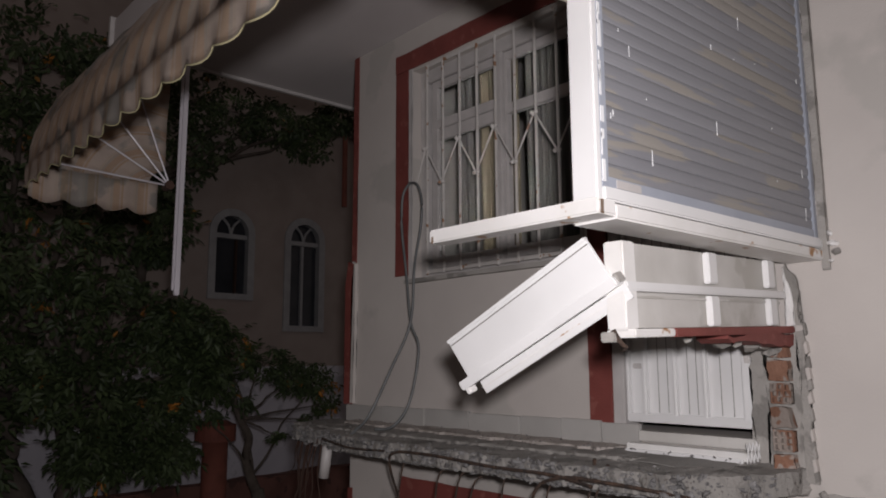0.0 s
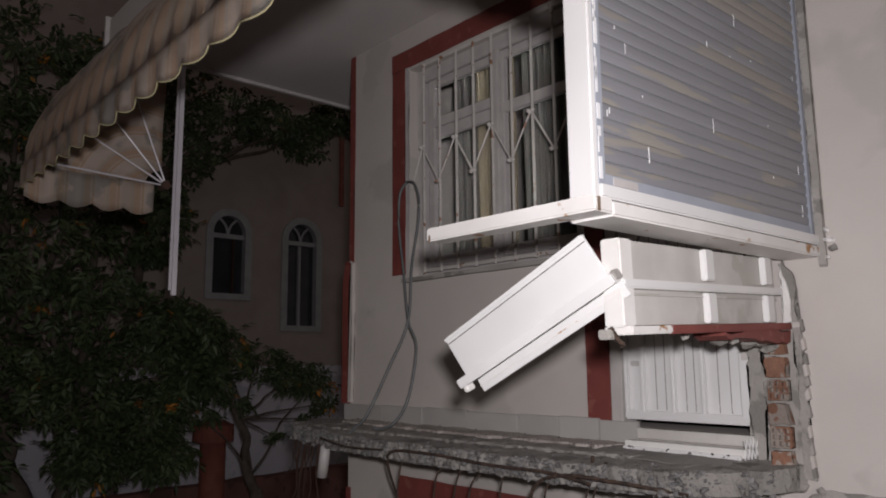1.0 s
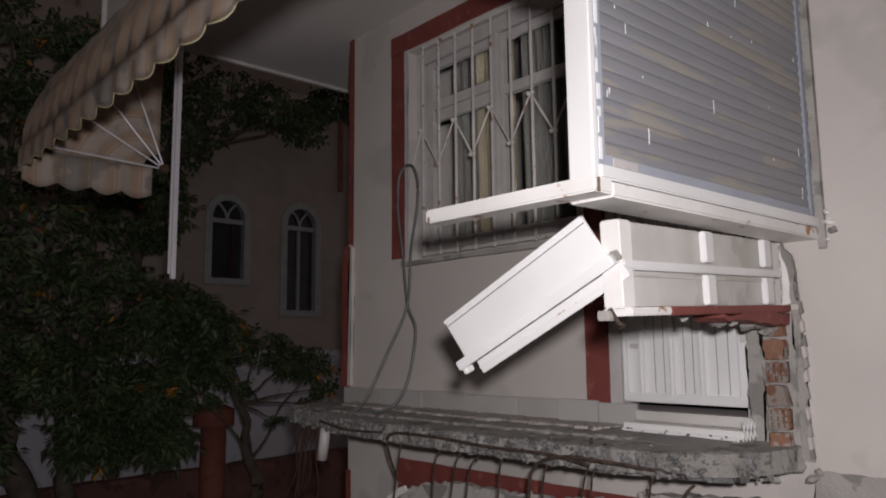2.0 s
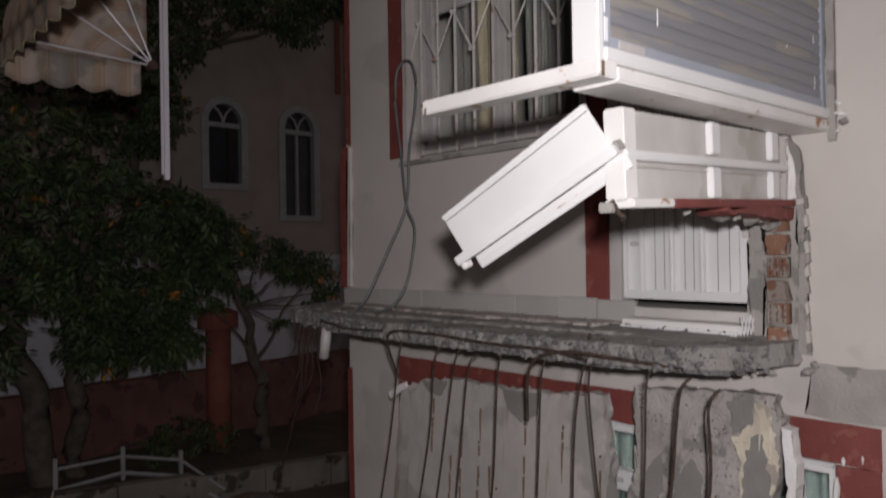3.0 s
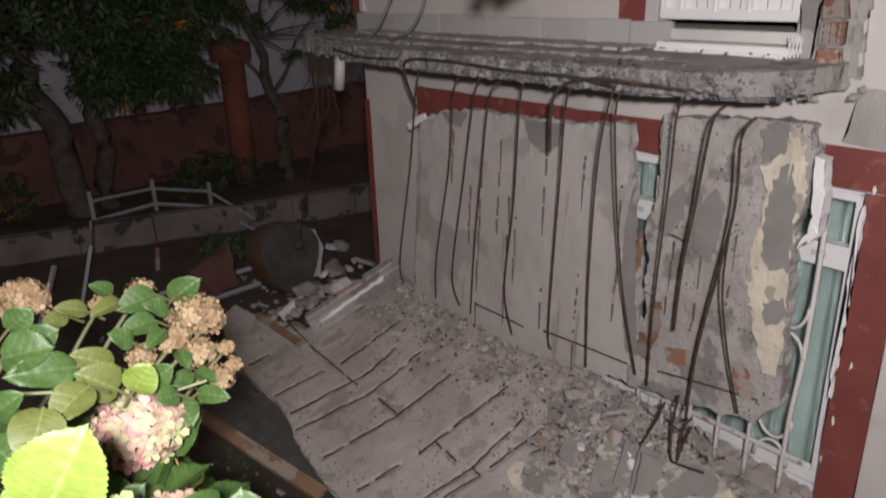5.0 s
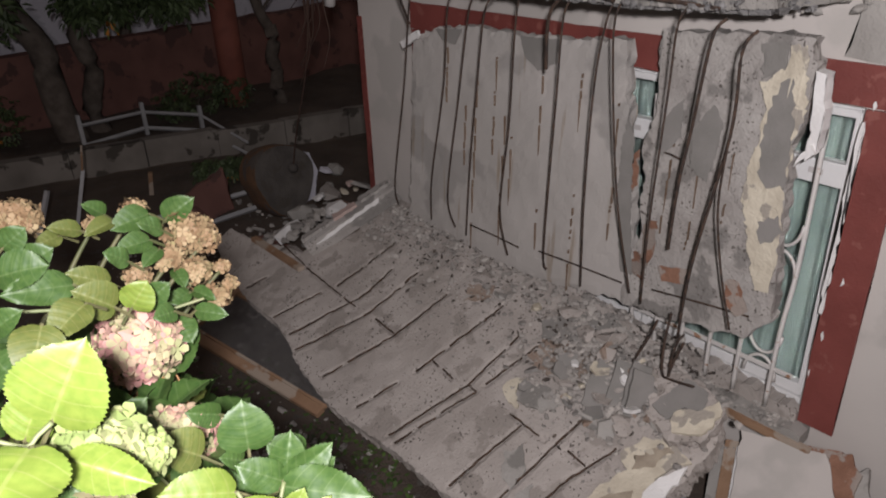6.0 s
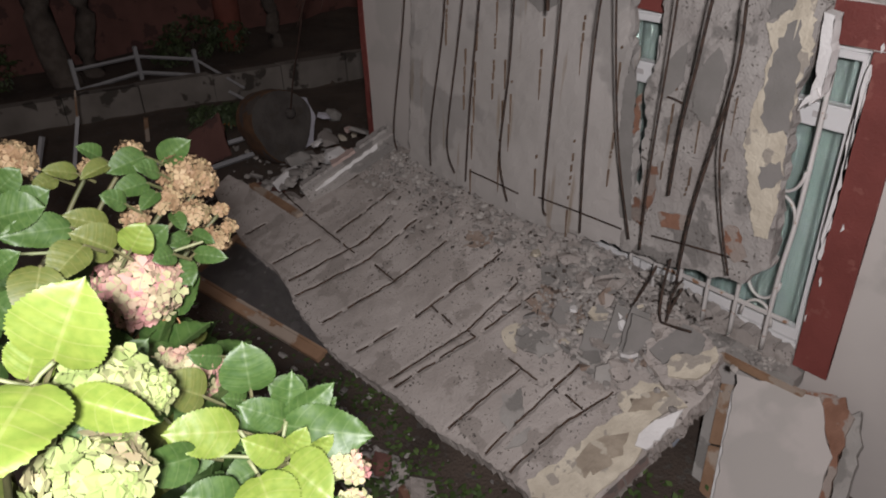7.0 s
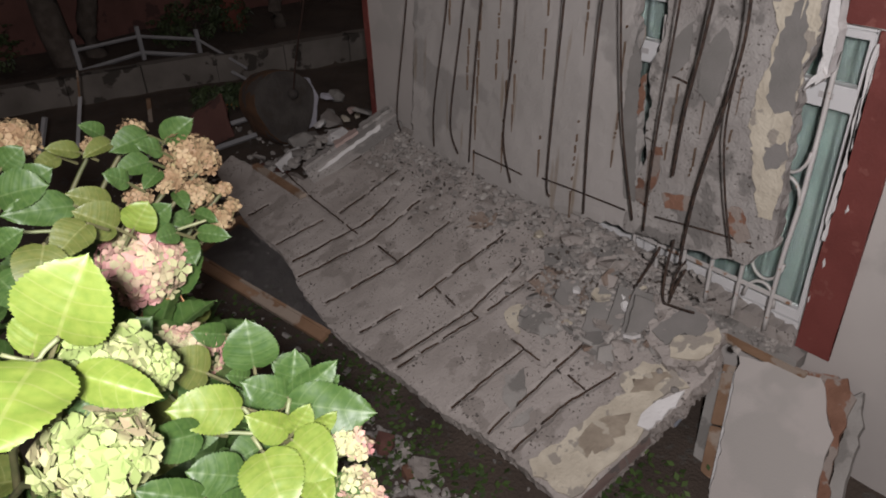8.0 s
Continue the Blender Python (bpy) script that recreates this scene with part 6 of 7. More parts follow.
# debris round the log
for nm, o_, x0, x1, mt_, lab in (("plaster_sheet", [(0.16, -1.86), (0.28, -1.92), (0.36, -2.10), (0.28, -2.36), (0.10, -2.40), (0.05, -2.1)], -1.42, -1.40, GARDENW, "bent white plaster sheet behind the log"), ("fallen_board", [(-0.75, -2.2), (-0.35, -2.05), (-0.30, -2.45), (-0.7, -2.55)], -1.95, -1.92, REDWALL, "fallen red painted panel behind the log")):
    tagged(obj(nm, flat(ragged(o_, 0.05, 0.014, 7), x0, x1, None, (1, 2, 0)), mt_), lab, "board")
tagged(obj("red_board", flat(ragged([(-1.5, -0.75), (-0.35, -0.62), (-0.30, -0.20), (-1.3, -0.30)], 0.06, 0.02, 9), -2.56, -2.53, None, (0, 1, 2)), REDWALL), "fallen red painted board on the ground", "board")
for i, (x, y, z, s, mt_) in enumerate(((-1.1, 0.42, -2.26, 0.13, CREAM), (-1.15, 0.52, -2.22, 0.12, PINKP), (-1.0, 0.36, -2.34, 0.12, PINKP), (-1.3, 0.38, -2.1, 0.14, GARDENW), (-1.2, 0.62, -2.32, 0.10, CREAM), (-2.0, 0.9, -2.40, 0.2, MORTAR), (-1.9, 0.75, -2.5, 0.12, MORTAR), (-1.0, 0.2, -2.45, 0.14, MORTAR), (-0.8, 0.1, -2.45, 0.12, CREAM))):
    tagged(obj("plaster_lump", chunk(s * 1.1, 830 + i, None, Matrix.Translation((x, y, z)), 0.8), mt_), "broken plaster lump heaped behind the log", "rubble", "plaster lumps")

# ---- neighbour house ----
hs = thing("neighbour_house", (-7.5, 1, -2.7), "dim brown rendered house with arched white windows", "house")
W1, W2 = (2.03, 2.70, 1.40, 2.81), (3.42, 4.10, 0.90, 2.82)


def arch(y0, y1, z0, z1, inset=0.0, n=12):
    r = (y1 - y0) / 2 - inset
    cy, zs = (y0 + y1) / 2, z1 - (y1 - y0) / 2
    return [(cy - r, z0 + inset), (cy + r, z0 + inset)] + [(cy + r * math.cos(math.pi * k / n), zs + r * math.sin(math.pi * k / n)) for k in range(n + 1)]


hw = bmesh.new()
cols = [-12.0, W1[0], W1[1], W2[0], W2[1], 12.0]
for i, (ya, yb) in enumerate(zip(cols, cols[1:])):
    if i in (1, 3):
        w = W1 if i == 1 else W2
        box((-7.3, ya, 0.25), (-7.0, yb, w[2]), 0, hw)
        cy, r, zs = (ya + yb) / 2, (yb - ya) / 2, w[3] - (yb - ya) / 2
        for k in range(12):
            a0, a1 = math.pi * k / 12, math.pi * (k + 1) / 12
            flat([(cy + r * math.cos(a1), zs + r * math.sin(a1)), (cy + r * math.cos(a0), zs + r * math.sin(a0)), (cy + r * math.cos(a0), w[3] + 0.02), (cy + r * math.cos(a1), w[3] + 0.02)], -7.3, -7.0, hw, (1, 2, 0))
        box((-7.3, ya, w[3] + 0.02), (-7.0, yb, 7.0), 0, hw)
    else:
        box((-7.3, ya, 0.25), (-7.0, yb, 7.0), 0, hw)
part("wall", hw, HOUSE, hs)
part("base_wall", box((-7.3, -12, -3.2), (-6.985, 12, 0.25)), GARDENW, hs, "pale bluish white painted base wall")
part("cornice", box((-7.0, -12, 4.55), (-6.9, 12, 4.68), 0.02), HOUSE, hs)
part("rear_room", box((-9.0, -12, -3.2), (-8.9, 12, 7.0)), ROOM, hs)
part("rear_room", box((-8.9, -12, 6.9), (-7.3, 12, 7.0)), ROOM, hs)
part("downpipe", tube([(-6.93, 4.55, 3.2), (-6.93, 4.55, 4.9)], 0.05, 8), TERRA, hs, "orange brown pipe")
for w, lab in ((W1, "arched white window"), (W2, "arched door window")):
    y0, y1, z0, z1 = w
    b = bmesh.new()
    o, i_ = arch(y0 - 0.07, y1 + 0.07, z0 - 0.05, z1 + 0.07), arch(y0, y1, z0, z1, 0.05)
    n = len(o)
    f0, f1 = [b.verts.new((-6.965, p[0], p[1])) for p in o], [b.verts.new((-6.965, p[0], p[1])) for p in i_]
    k0, k1 = [b.verts.new((-7.001, p[0], p[1])) for p in o], [b.verts.new((-7.12, p[0], p[1])) for p in i_]
    for k in range(n):
        q = (k + 1) % n
        b.faces.new((f0[k], f0[q], f1[q], f1[k]))
        b.faces.new((f0[k], k0[k], k0[q], f0[q]))
        b.faces.new((f1[k], f1[q], k1[q], k1[k]))
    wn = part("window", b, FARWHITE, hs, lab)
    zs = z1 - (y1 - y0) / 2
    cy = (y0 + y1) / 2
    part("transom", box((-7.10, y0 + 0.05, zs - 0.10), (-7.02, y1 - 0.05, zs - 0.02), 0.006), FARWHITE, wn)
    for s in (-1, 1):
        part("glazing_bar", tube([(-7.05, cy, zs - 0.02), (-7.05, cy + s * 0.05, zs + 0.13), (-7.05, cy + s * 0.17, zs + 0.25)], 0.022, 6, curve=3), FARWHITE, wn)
    part("pane", flat(arch(y0, y1, z0, z1, 0.05), -7.10, -7.095, None, (1, 2, 0)), PANEDARK, wn, "opaque dark pane with its bluish reflection painted in")
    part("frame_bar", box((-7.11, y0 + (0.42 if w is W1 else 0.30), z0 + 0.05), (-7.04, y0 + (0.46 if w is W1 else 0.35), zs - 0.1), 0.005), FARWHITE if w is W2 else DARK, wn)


# ---- trees ----
def leaves(name, blobs, count, size, seed, parent, material):
    """A crown: leaflets in sprays, gathered round the limbs' ends."""
    rnd = random.Random(seed)
    b = bmesh.new()
    for i in range(count):
        c, r = rnd.choice(blobs)
        v = Vector((rnd.gauss(0, 1), rnd.gauss(0, 1), rnd.gauss(0, 1))).normalized() * r * rnd.uniform(0.35, 1.0) ** 0.6
        p = Vector(c) + Vector((v.x, v.y, v.z * 0.75))
        ax_ = Vector((rnd.gauss(0, 1), rnd.gauss(0, 1), -0.5 + rnd.gauss(0, 0.5))).normalized()
        sd_ = ax_.cross(Vector((rnd.gauss(0, 0.5), rnd.gauss(0, 0.5), 1))).normalized()
        up_ = sd_.cross(ax_)
        for k in range(5):
            base = p + ax_ * size * 0.55 * (k // 2)
            d = (ax_ * 0.7 + sd_ * (1 if k % 2 else -1) * 0.8 + up_ * rnd.uniform(-0.3, 0.1)).normalized() if k < 4 else ax_
            L_, w_ = size * rnd.uniform(0.8, 1.2), size * 0.24
            s_ = d.cross(up_).normalized() * w_
            tip, mid_ = base + d * L_ - up_ * L_ * 0.2, base + d * L_ * 0.5
            b.faces.new([b.verts.new(q) for q in (base, mid_ + s_, tip, mid_ - s_)])
    return tagged(part(name, b, material, parent), kind="stuff")


def limb(a, b, r0, r1, seed, parent, name="limb"):
    rnd = random.Random(seed)
    A, B = Vector(a), Vector(b)
    pts = [A.lerp(B, k / 6) + Vector((rnd.uniform(-1, 1), rnd.uniform(-1, 1), 0)) * 0.05 * (0 < k < 6) * (B - A).length ** 0.5 for k in range(7)]
    return part(name, tube(pts, r0, 9, None, r1, 3), BARK, parent, "", True)


t1 = thing("garden_tree", (-4.9, -0.9, -2.4), "large leafy garden tree with twin grey trunks", "tree")
limb((-4.95, -0.78, -2.5), (-5.2, -1.15, 0.0), 0.17, 0.13, 1, t1, "trunk")
limb((-5.05, -0.42, -2.5), (-5.1, -0.55, 0.2), 0.12, 0.09, 2, t1, "trunk")
tips = [((-4.6, -1.9, 1.2), 0.9), ((-4.8, -1.0, 1.6), 0.9), ((-4.7, -0.2, 0.9), 0.8), ((-4.5, 0.55, 0.7), 0.6), ((-5.0, -1.6, 2.8), 1.0), ((-5.2, -0.5, 3.0), 1.0), ((-5.3, 0.3, 2.2), 0.7), ((-4.5, -1.4, 0.2), 0.8), ((-4.6, -0.5, 0.0), 0.7), ((-4.6, 0.25, -0.2), 0.55), ((-4.4, -2.3, 0.0), 0.8), ((-5.2, -1.3, 4.0), 1.0), ((-5.0, 0.0, 3.9), 0.8), ((-4.6, -1.8, -0.7), 0.6), ((-4.7, -0.3, -0.7), 0.45), ((-4.5, 0.85, 0.2), 0.4), ((-4.6, 0.45, -0.75), 0.35), ((-5.0, -2.6, 2.2), 0.9), ((-4.9, -2.6, 3.6), 1.0), ((-4.9, 0.95, 0.55), 0.38)]
for i, (c, r) in enumerate(tips):
    limb((-5.2, -1.15, -0.1) if i % 2 else (-5.1, -0.55, 0.1), c, 0.07, 0.015, 30 + i, t1)
leaves("crown", tips, 4800, 0.128, 41, t1, LEAFT)
t2 = thing("small_tree", (-4.6, 1.75, -2.4), "thin leaning garden tree with sparse hanging leaves", "tree")
limb((-4.55, 1.72, -2.5), (-4.5, 1.66, -1.3), 0.085, 0.085, 3, t2, "trunk")
limb((-4.5, 1.66, -1.35), (-4.6, 1.30, 0.1), 0.07, 0.03, 4, t2, "trunk")
tw = [((-4.6, 1.2, 0.55), 0.4), ((-4.6, 1.75, 0.35), 0.38), ((-4.5, 2.15, 0.15), 0.34), ((-4.5, 2.5, 0.1), 0.3), ((-4.5, 2.45, -0.45), 0.16), ((-4.5, 1.95, -0.65), 0.12), ((-4.6, 1.0, -0.35), 0.14), ((-4.55, 1.45, -0.2), 0.12), ((-4.5, 2.65, -0.25), 0.22), ((-4.5, 1.25, -0.1), 0.14)]
for i, (c, r) in enumerate(tw):
    limb((-4.52, 1.60, -1.1) if i % 3 == 0 else (-4.56, 1.42, -0.4), c, 0.02, 0.006, 60 + i, t2, "branch")
leaves("crown", tw[:4] * 3 + tw, 420, 0.10, 43, t2, LEAFT)
t3 = thing("far_tree", (-6.4, 1.5, -2.4), "leafy tree branch in front of the neighbour house", "tree")
limb((-6.4, 0.2, -2.5), (-6.3, 0.8, 3.2), 0.1, 0.06, 5, t3, "trunk")
tv = [((-6.3, 1.2, 3.5), 0.6), ((-6.2, 0.9, 2.7), 0.45), ((-6.3, 1.9, 4.2), 0.7), ((-6.3, 2.7, 4.3), 0.55), ((-6.3, 3.4, 4.15), 0.5), ((-6.3, 1.0, 4.6), 0.9), ((-6.3, 3.9, 4.6), 0.4), ((-6.2, 0.75, 1.9), 0.28)]
for i, (c, r) in enumerate(tv):
    limb((-6.3, 0.8, 3.0), c, 0.05, 0.01, 90 + i, t3)
leaves("crown", tv, 1100, 0.11, 47, t3, LEAFT)
bs_ = thing("low_shrub", (-4.9, 0.8, -2.3), "dark low shrub in the bed behind the railing", "shrub")
sb = [((-4.95, 0.75, -2.05), 0.38), ((-4.9, 1.15, -2.1), 0.3), ((-4.9, 0.4, -2.15), 0.25), ((-3.1, 0.0, -2.45), 0.16), ((-3.0, 0.25, -2.45), 0.14), ((-5.2, -1.6, -2.0), 0.4)]
for i, (c, r) in enumerate(sb):
    limb((c[0], c[1], -2.6), c, 0.015, 0.005, 120 + i, bs_, "stem")
leaves("foliage", sb, 620, 0.06, 51, bs_, LEAFT)

# ---- hydrangea bush near the camera ----
hyd = thing("hydrangea_bush", (3.1, -2.7, -2.62), "green hydrangea bush with fading pink and cream flower heads", "hydrangea")


def leaf_mesh(name, material, cup, wave):
    """One serrated hydrangea leaf along +x, one unit long, folded on its midrib; the third texture axis tells how near the rim is."""
    b = bmesh.new()
    uv = b.loops.layers.uv.new("UVMap")
    n, mside = 38, 5
    pts, info = {}, {}
    for i in range(n + 1):
        t = i / n
        wd_ = 0.415 * math.sin(math.pi * min(1, t * 0.985 + 0.015) ** 0.80) ** 0.60 * (1 - 0.55 * max(0.0, (t - 0.84) / 0.16) ** 1.5)
        if 0 < i < n:
            wd_ += 0.011 * (1 if i % 2 else -1)
        for j in range(-mside, mside + 1):
            f = j / mside
            y = wd_ * f
            z = cup * abs(f) * wd_ * 1.2 + 0.30 * t * (1 - t) + wave * math.sin(t * 9 + f * 2) * abs(f) + 0.012 * math.sin((t - 0.75 * abs(y) ** 1.35) * 34.6) * abs(f) ** 0.5 + 0.02
            v = b.verts.new((t + 0.03 * (1 - abs(f)), y, z))
            pts[i, j], info[v] = v, (t, y, abs(f))
    for i in range(n):
        for j in range(-mside, mside):
            f = b.faces.new((pts[i, j], pts[i + 1, j], pts[i + 1, j + 1], pts[i, j + 1]))
            f.smooth = True
            for lp in f.loops:
                lp[uv].uv = info[lp.vert][:2]
    me = bpy.data.meshes.new(name)
    b.to_mesh(me)
    b.free()
    me.materials.append(material)
    return me


LM = {k: [leaf_mesh("leaf", m, c, w) for c, w in ((0.25, 0.02), (0.12, 0.035), (0.4, 0.015))] for k, m in (("y", LEAF_Y), ("g", LEAF_G), ("o", LEAF_O))}
n_leaf = 0


def leaf_at(x, y, z, size, az, tilt, kind="g", roll=0.0):
    """A leaf with its foot at the point; az: where its tip points, degrees from +x; tilt: degrees its tip is raised."""
    global n_leaf
    me = LM[kind][n_leaf % 3]
    n_leaf += 1
    o = new("leaf", me)
    o.matrix_basis = Matrix.Translation((x, y, z)) @ Euler((radians(roll), radians(-tilt), radians(az))).to_matrix().to_4x4() @ Matrix.Scale(size, 4)
    under(o, hyd)
    return o


def leaf_to(x0, y0, z0, x1, y1, z1, kind="g", broad=0.8):
    """A leaf from its foot to its tip, its face turned up and outwards; broad: its width by its length."""
    global n_leaf
    me = LM[kind][n_leaf % 3]
    n_leaf += 1
    rnd = random.Random(n_leaf)
    a = Vector((x1 - x0, y1 - y0, z1 - z0))
    d = a.normalized()
    nrm = Vector((0.8 + rnd.uniform(-0.2, 0.2), -0.2 + rnd.uniform(-0.25, 0.25), 0.6))
    side = nrm.cross(d).normalized()
    nrm = d.cross(side)
    m = Matrix((d, side, nrm)).transposed().to_4x4()
    o = new("leaf", me)
    o.matrix_basis = Matrix.Translation((x0, y0, z0)) @ m @ Matrix.Diagonal((a.length * 1.04, a.length * max(broad, 0.5) * 1.3, a.length, 1))
    under(o, hyd)
    part("leaf_stalk", tube([(x0 - d.x * 0.035, y0 - d.y * 0.035, z0 - 0.03), (x0, y0, z0), (x0 + d.x * 0.01, y0 + d.y * 0.01, z0 + d.z * 0.01)], 0.003, 5), STEM, hyd)
    return o


def floret(b, p, nrm, s, rnd):
    q = nrm.to_track_quat("Z", "Y")
    spin = rnd.uniform(0, 1.57)
    c = b.verts.new(p)
    for k in range(4):
        a = spin + k * 1.5708
        e = [b.verts.new(p + q @ Vector((math.cos(a + d) * s * r, math.sin(a + d) * s * r, s * h))) for d, r, h in ((-0.62, 0.75, 0.12), (-0.25, 1.05, 0.2 + rnd.uniform(-0.15, 0.2)), (0.25, 1.05, 0.2 + rnd.uniform(-0.15, 0.2)), (0.62, 0.75, 0.12))]
        b.faces.new((c, *e))


def head_at(x, y, z, r, material, label, seed, count=130, ragged_=0.08, s=0.016):
    rnd = random.Random(seed)
    b = bmesh.new()
    c = Vector((x, y, z))
    for i in range(count):
        zz = 1 - 1.75 * (i + 0.5) / count
        ph = i * 2.39996
        d = Vector((math.sqrt(max(0, 1 - zz * zz)) * math.cos(ph), math.sqrt(max(0, 1 - zz * zz)) * math.sin(ph), zz))
        d = (d + Vector([rnd.uniform(-0.12, 0.12) for _ in range(3)])).normalized()
        p = c + Vector((d.x, d.y, d.z * 0.85)) * r * rnd.uniform(1 - ragged_ * 2, 1 + ragged_)
        floret(b, p, (d + Vector([rnd.uniform(-0.35, 0.35) for _ in range(3)])).normalized(), s * rnd.uniform(0.8, 1.2), rnd)
    me = bpy.data.meshes.new("flower_head")
    b.to_mesh(me)
    b.free()
    me.materials.append(material)
    o = under(new("flower_head", me), hyd)
    tagged(o, label)
    stem_to((x, y, z - r * 0.3))
    core = bmesh.new()
    bmesh.ops.create_icosphere(core, subdivisions=2, radius=r * 0.72)
    bmesh.ops.transform(core, matrix=Matrix.Translation(c) @ Matrix.Diagonal((1, 1, 0.85, 1)), verts=core.verts)
    part("core", core, STEM, o, "", True)


def stem_to(p, r=0.006):
    fx, fy = 2.95 + (p[0] - 3.0) * 0.3, -3.0 + (p[1] + 2.75) * 0.25
    part("stem", tube([(fx, fy, -2.7), (fx + (p[0] - fx) * 0.1, fy + (p[1] - fy) * 0.1, -1.8), (fx + (p[0] - fx) * 0.3, fy + (p[1] - fy) * 0.3, p[2] - 0.35), (fx + (p[0] - fx) * 0.75, fy + (p[1] - fy) * 0.75, p[2] - 0.10), p], r * 1.5, 6, None, r * 0.7, 4), STEM, hyd, "", True)


head_at(3.059, -2.621, -0.526, 0.078, F_PINK, "fading pink and green flower head", 1, 230, 0.08, 0.017)
head_at(3.511, -2.809, -0.387, 0.054, F_GREEN, "pale green flower head", 2, 110, 0.14, 0.020)
head_at(3.591, -2.858, -0.431, 0.058, F_GREEN, "pale green flower head", 22, 115, 0.16, 0.020)
head_at(3.529, -2.764, -0.401, 0.031, F_GREEN, "pale green flower head", 23, 60, 0.15, 0.015)
head_at(2.86, -2.423, -0.427, 0.044, F_DRY, "dry tan flower head", 3, 150, 0.25, 0.012)
head_at(2.877, -2.397, -0.446, 0.031, F_DRY, "dry tan flower head", 4, 70, 0.3, 0.012)
head_at(2.929, -2.443, -0.492, 0.030, F_DRY, "dry tan flower head", 5, 80, 0.35, 0.011)
head_at(2.916, -2.486, -0.446, 0.026, F_DRY, "dry tan flower head", 55, 60, 0.3, 0.011)
head_at(2.981, -2.425, -0.533, 0.022, F_DRY, "dry tan flower head", 6, 45, 0.4, 0.011)
head_at(2.738, -2.713, -0.346, 0.044, F_DRY, "dry tan flower head", 7, 130, 0.14, 0.013)
head_at(2.746, -2.491, -0.391, 0.026, F_DRY, "dry tan flower head", 8, 60, 0.25, 0.011)
head_at(2.923, -2.559, -0.456, 0.022, F_DRY, "dry tan flower head", 9, 50, 0.4, 0.011)
head_at(2.73, -2.576, -0.406, 0.018, F_DRY, "dry tan flower head", 71, 40, 0.4, 0.01)
head_at(2.93, -2.387, -0.499, 0.013, F_DRY, "dry tan flower head", 72, 20, 0.4, 0.011)
head_at(2.965, -2.392, -0.525, 0.013, F_DRY, "dry tan flower head", 73, 20, 0.4, 0.011)
head_at(3.279, -2.632, -0.601, 0.050, F_PINK, "fading pink flower head", 10, 110, 0.15, 0.015)
head_at(3.26, -2.657, -0.586, 0.031, F_PINK, "fading pink flower head", 11, 60, 0.2, 0.014)
head_at(3.62, -2.547, -0.598, 0.021, F_PINK, "small pink flower head", 12, 36, 0.3, 0.012)
head_at(3.639, -2.542, -0.612, 0.016, F_PINK, "small pink flower head", 13, 26, 0.3, 0.012)
head_at(3.676, -2.574, -0.629, 0.019, F_PINK, "small pink flower head", 14, 30, 0.3, 0.012)
head_at(3.699, -2.57, -0.645, 0.017, F_PINK, "small pink flower head", 15, 26, 0.3, 0.012)
head_at(3.578, -2.628, -0.608, 0.012, F_GREEN, "pale green flower bud", 16, 24, 0.3, 0.01)
# the near leaves, then a fill below them
leaf_to(3.024, -2.802, -0.332, 3.061, -2.731, -0.323, "g", 0.85)
leaf_to(3.056, -2.7, -0.373, 3.063, -2.808, -0.348, "g", 0.5)
leaf_to(3.115, -2.658, -0.41, 3.112, -2.715, -0.357, "o", 0.8)
leaf_to(3.027, -2.637, -0.405, 3.027, -2.704, -0.361, "o", 0.55)
leaf_to(3.116, -2.633, -0.422, 3.134, -2.601, -0.373, "y", 0.95)
leaf_to(3.06, -2.592, -0.45, 3.088, -2.551, -0.414, "g", 0.8)
leaf_to(3.178, -2.712, -0.353, 3.212, -2.777, -0.374, "o", 0.75)
leaf_to(3.227, -2.787, -0.338, 3.281, -2.828, -0.386, "o", 0.85)
leaf_to(3.162, -2.845, -0.355, 3.186, -2.801, -0.326, "g", 0.7)
leaf_to(3.127, -2.564, -0.452, 3.144, -2.608, -0.44, "g", 0.75)
leaf_to(3.066, -2.542, -0.501, 3.12, -2.544, -0.532, "g", 0.75)
leaf_to(2.777, -2.557, -0.372, 2.786, -2.598, -0.333, "g", 0.6)
leaf_to(2.822, -2.48, -0.379, 2.835, -2.564, -0.385, "g", 0.65)
leaf_to(2.876, -2.477, -0.401, 2.882, -2.526, -0.367, "g", 0.65)
leaf_to(2.819, -2.448, -0.403, 2.854, -2.392, -0.36, "g", 0.7)
leaf_to(2.909, -2.515, -0.399, 2.922, -2.587, -0.395, "g", 0.6)
leaf_to(2.953, -2.577, -0.41, 2.96, -2.619, -0.373, "g", 0.7)
leaf_to(2.921, -2.506, -0.419, 2.948, -2.552, -0.433, "g", 0.6)
leaf_to(2.819, -2.618, -0.375, 2.829, -2.677, -0.346, "o", 0.4)
leaf_to(2.784, -2.65, -0.386, 2.807, -2.703, -0.383, "o", 0.6)
leaf_to(2.821, -2.556, -0.374, 2.842, -2.618, -0.379, "o", 0.5)
leaf_to(2.952, -2.757, -0.358, 2.981, -2.703, -0.328, "g", 0.8)
leaf_to(2.936, -2.773, -0.32, 2.96, -2.732, -0.285, "g", 0.8)
leaf_to(3.178, -2.856, -0.388, 3.234, -2.836, -0.426, "g", 0.8)
leaf_to(2.927, -2.487, -0.47, 2.974, -2.488, -0.494, "g", 0.6)
leaf_to(2.972, -2.479, -0.509, 2.989, -2.534, -0.506, "g", 0.55)
leaf_to(2.974, -2.473, -0.508, 3.024, -2.449, -0.518, "g", 0.5)
leaf_to(3.074, -2.51, -0.496, 3.127, -2.469, -0.5, "g", 0.35)
leaf_to(2.957, -2.49, -0.531, 2.964, -2.521, -0.496, "g", 0.6)
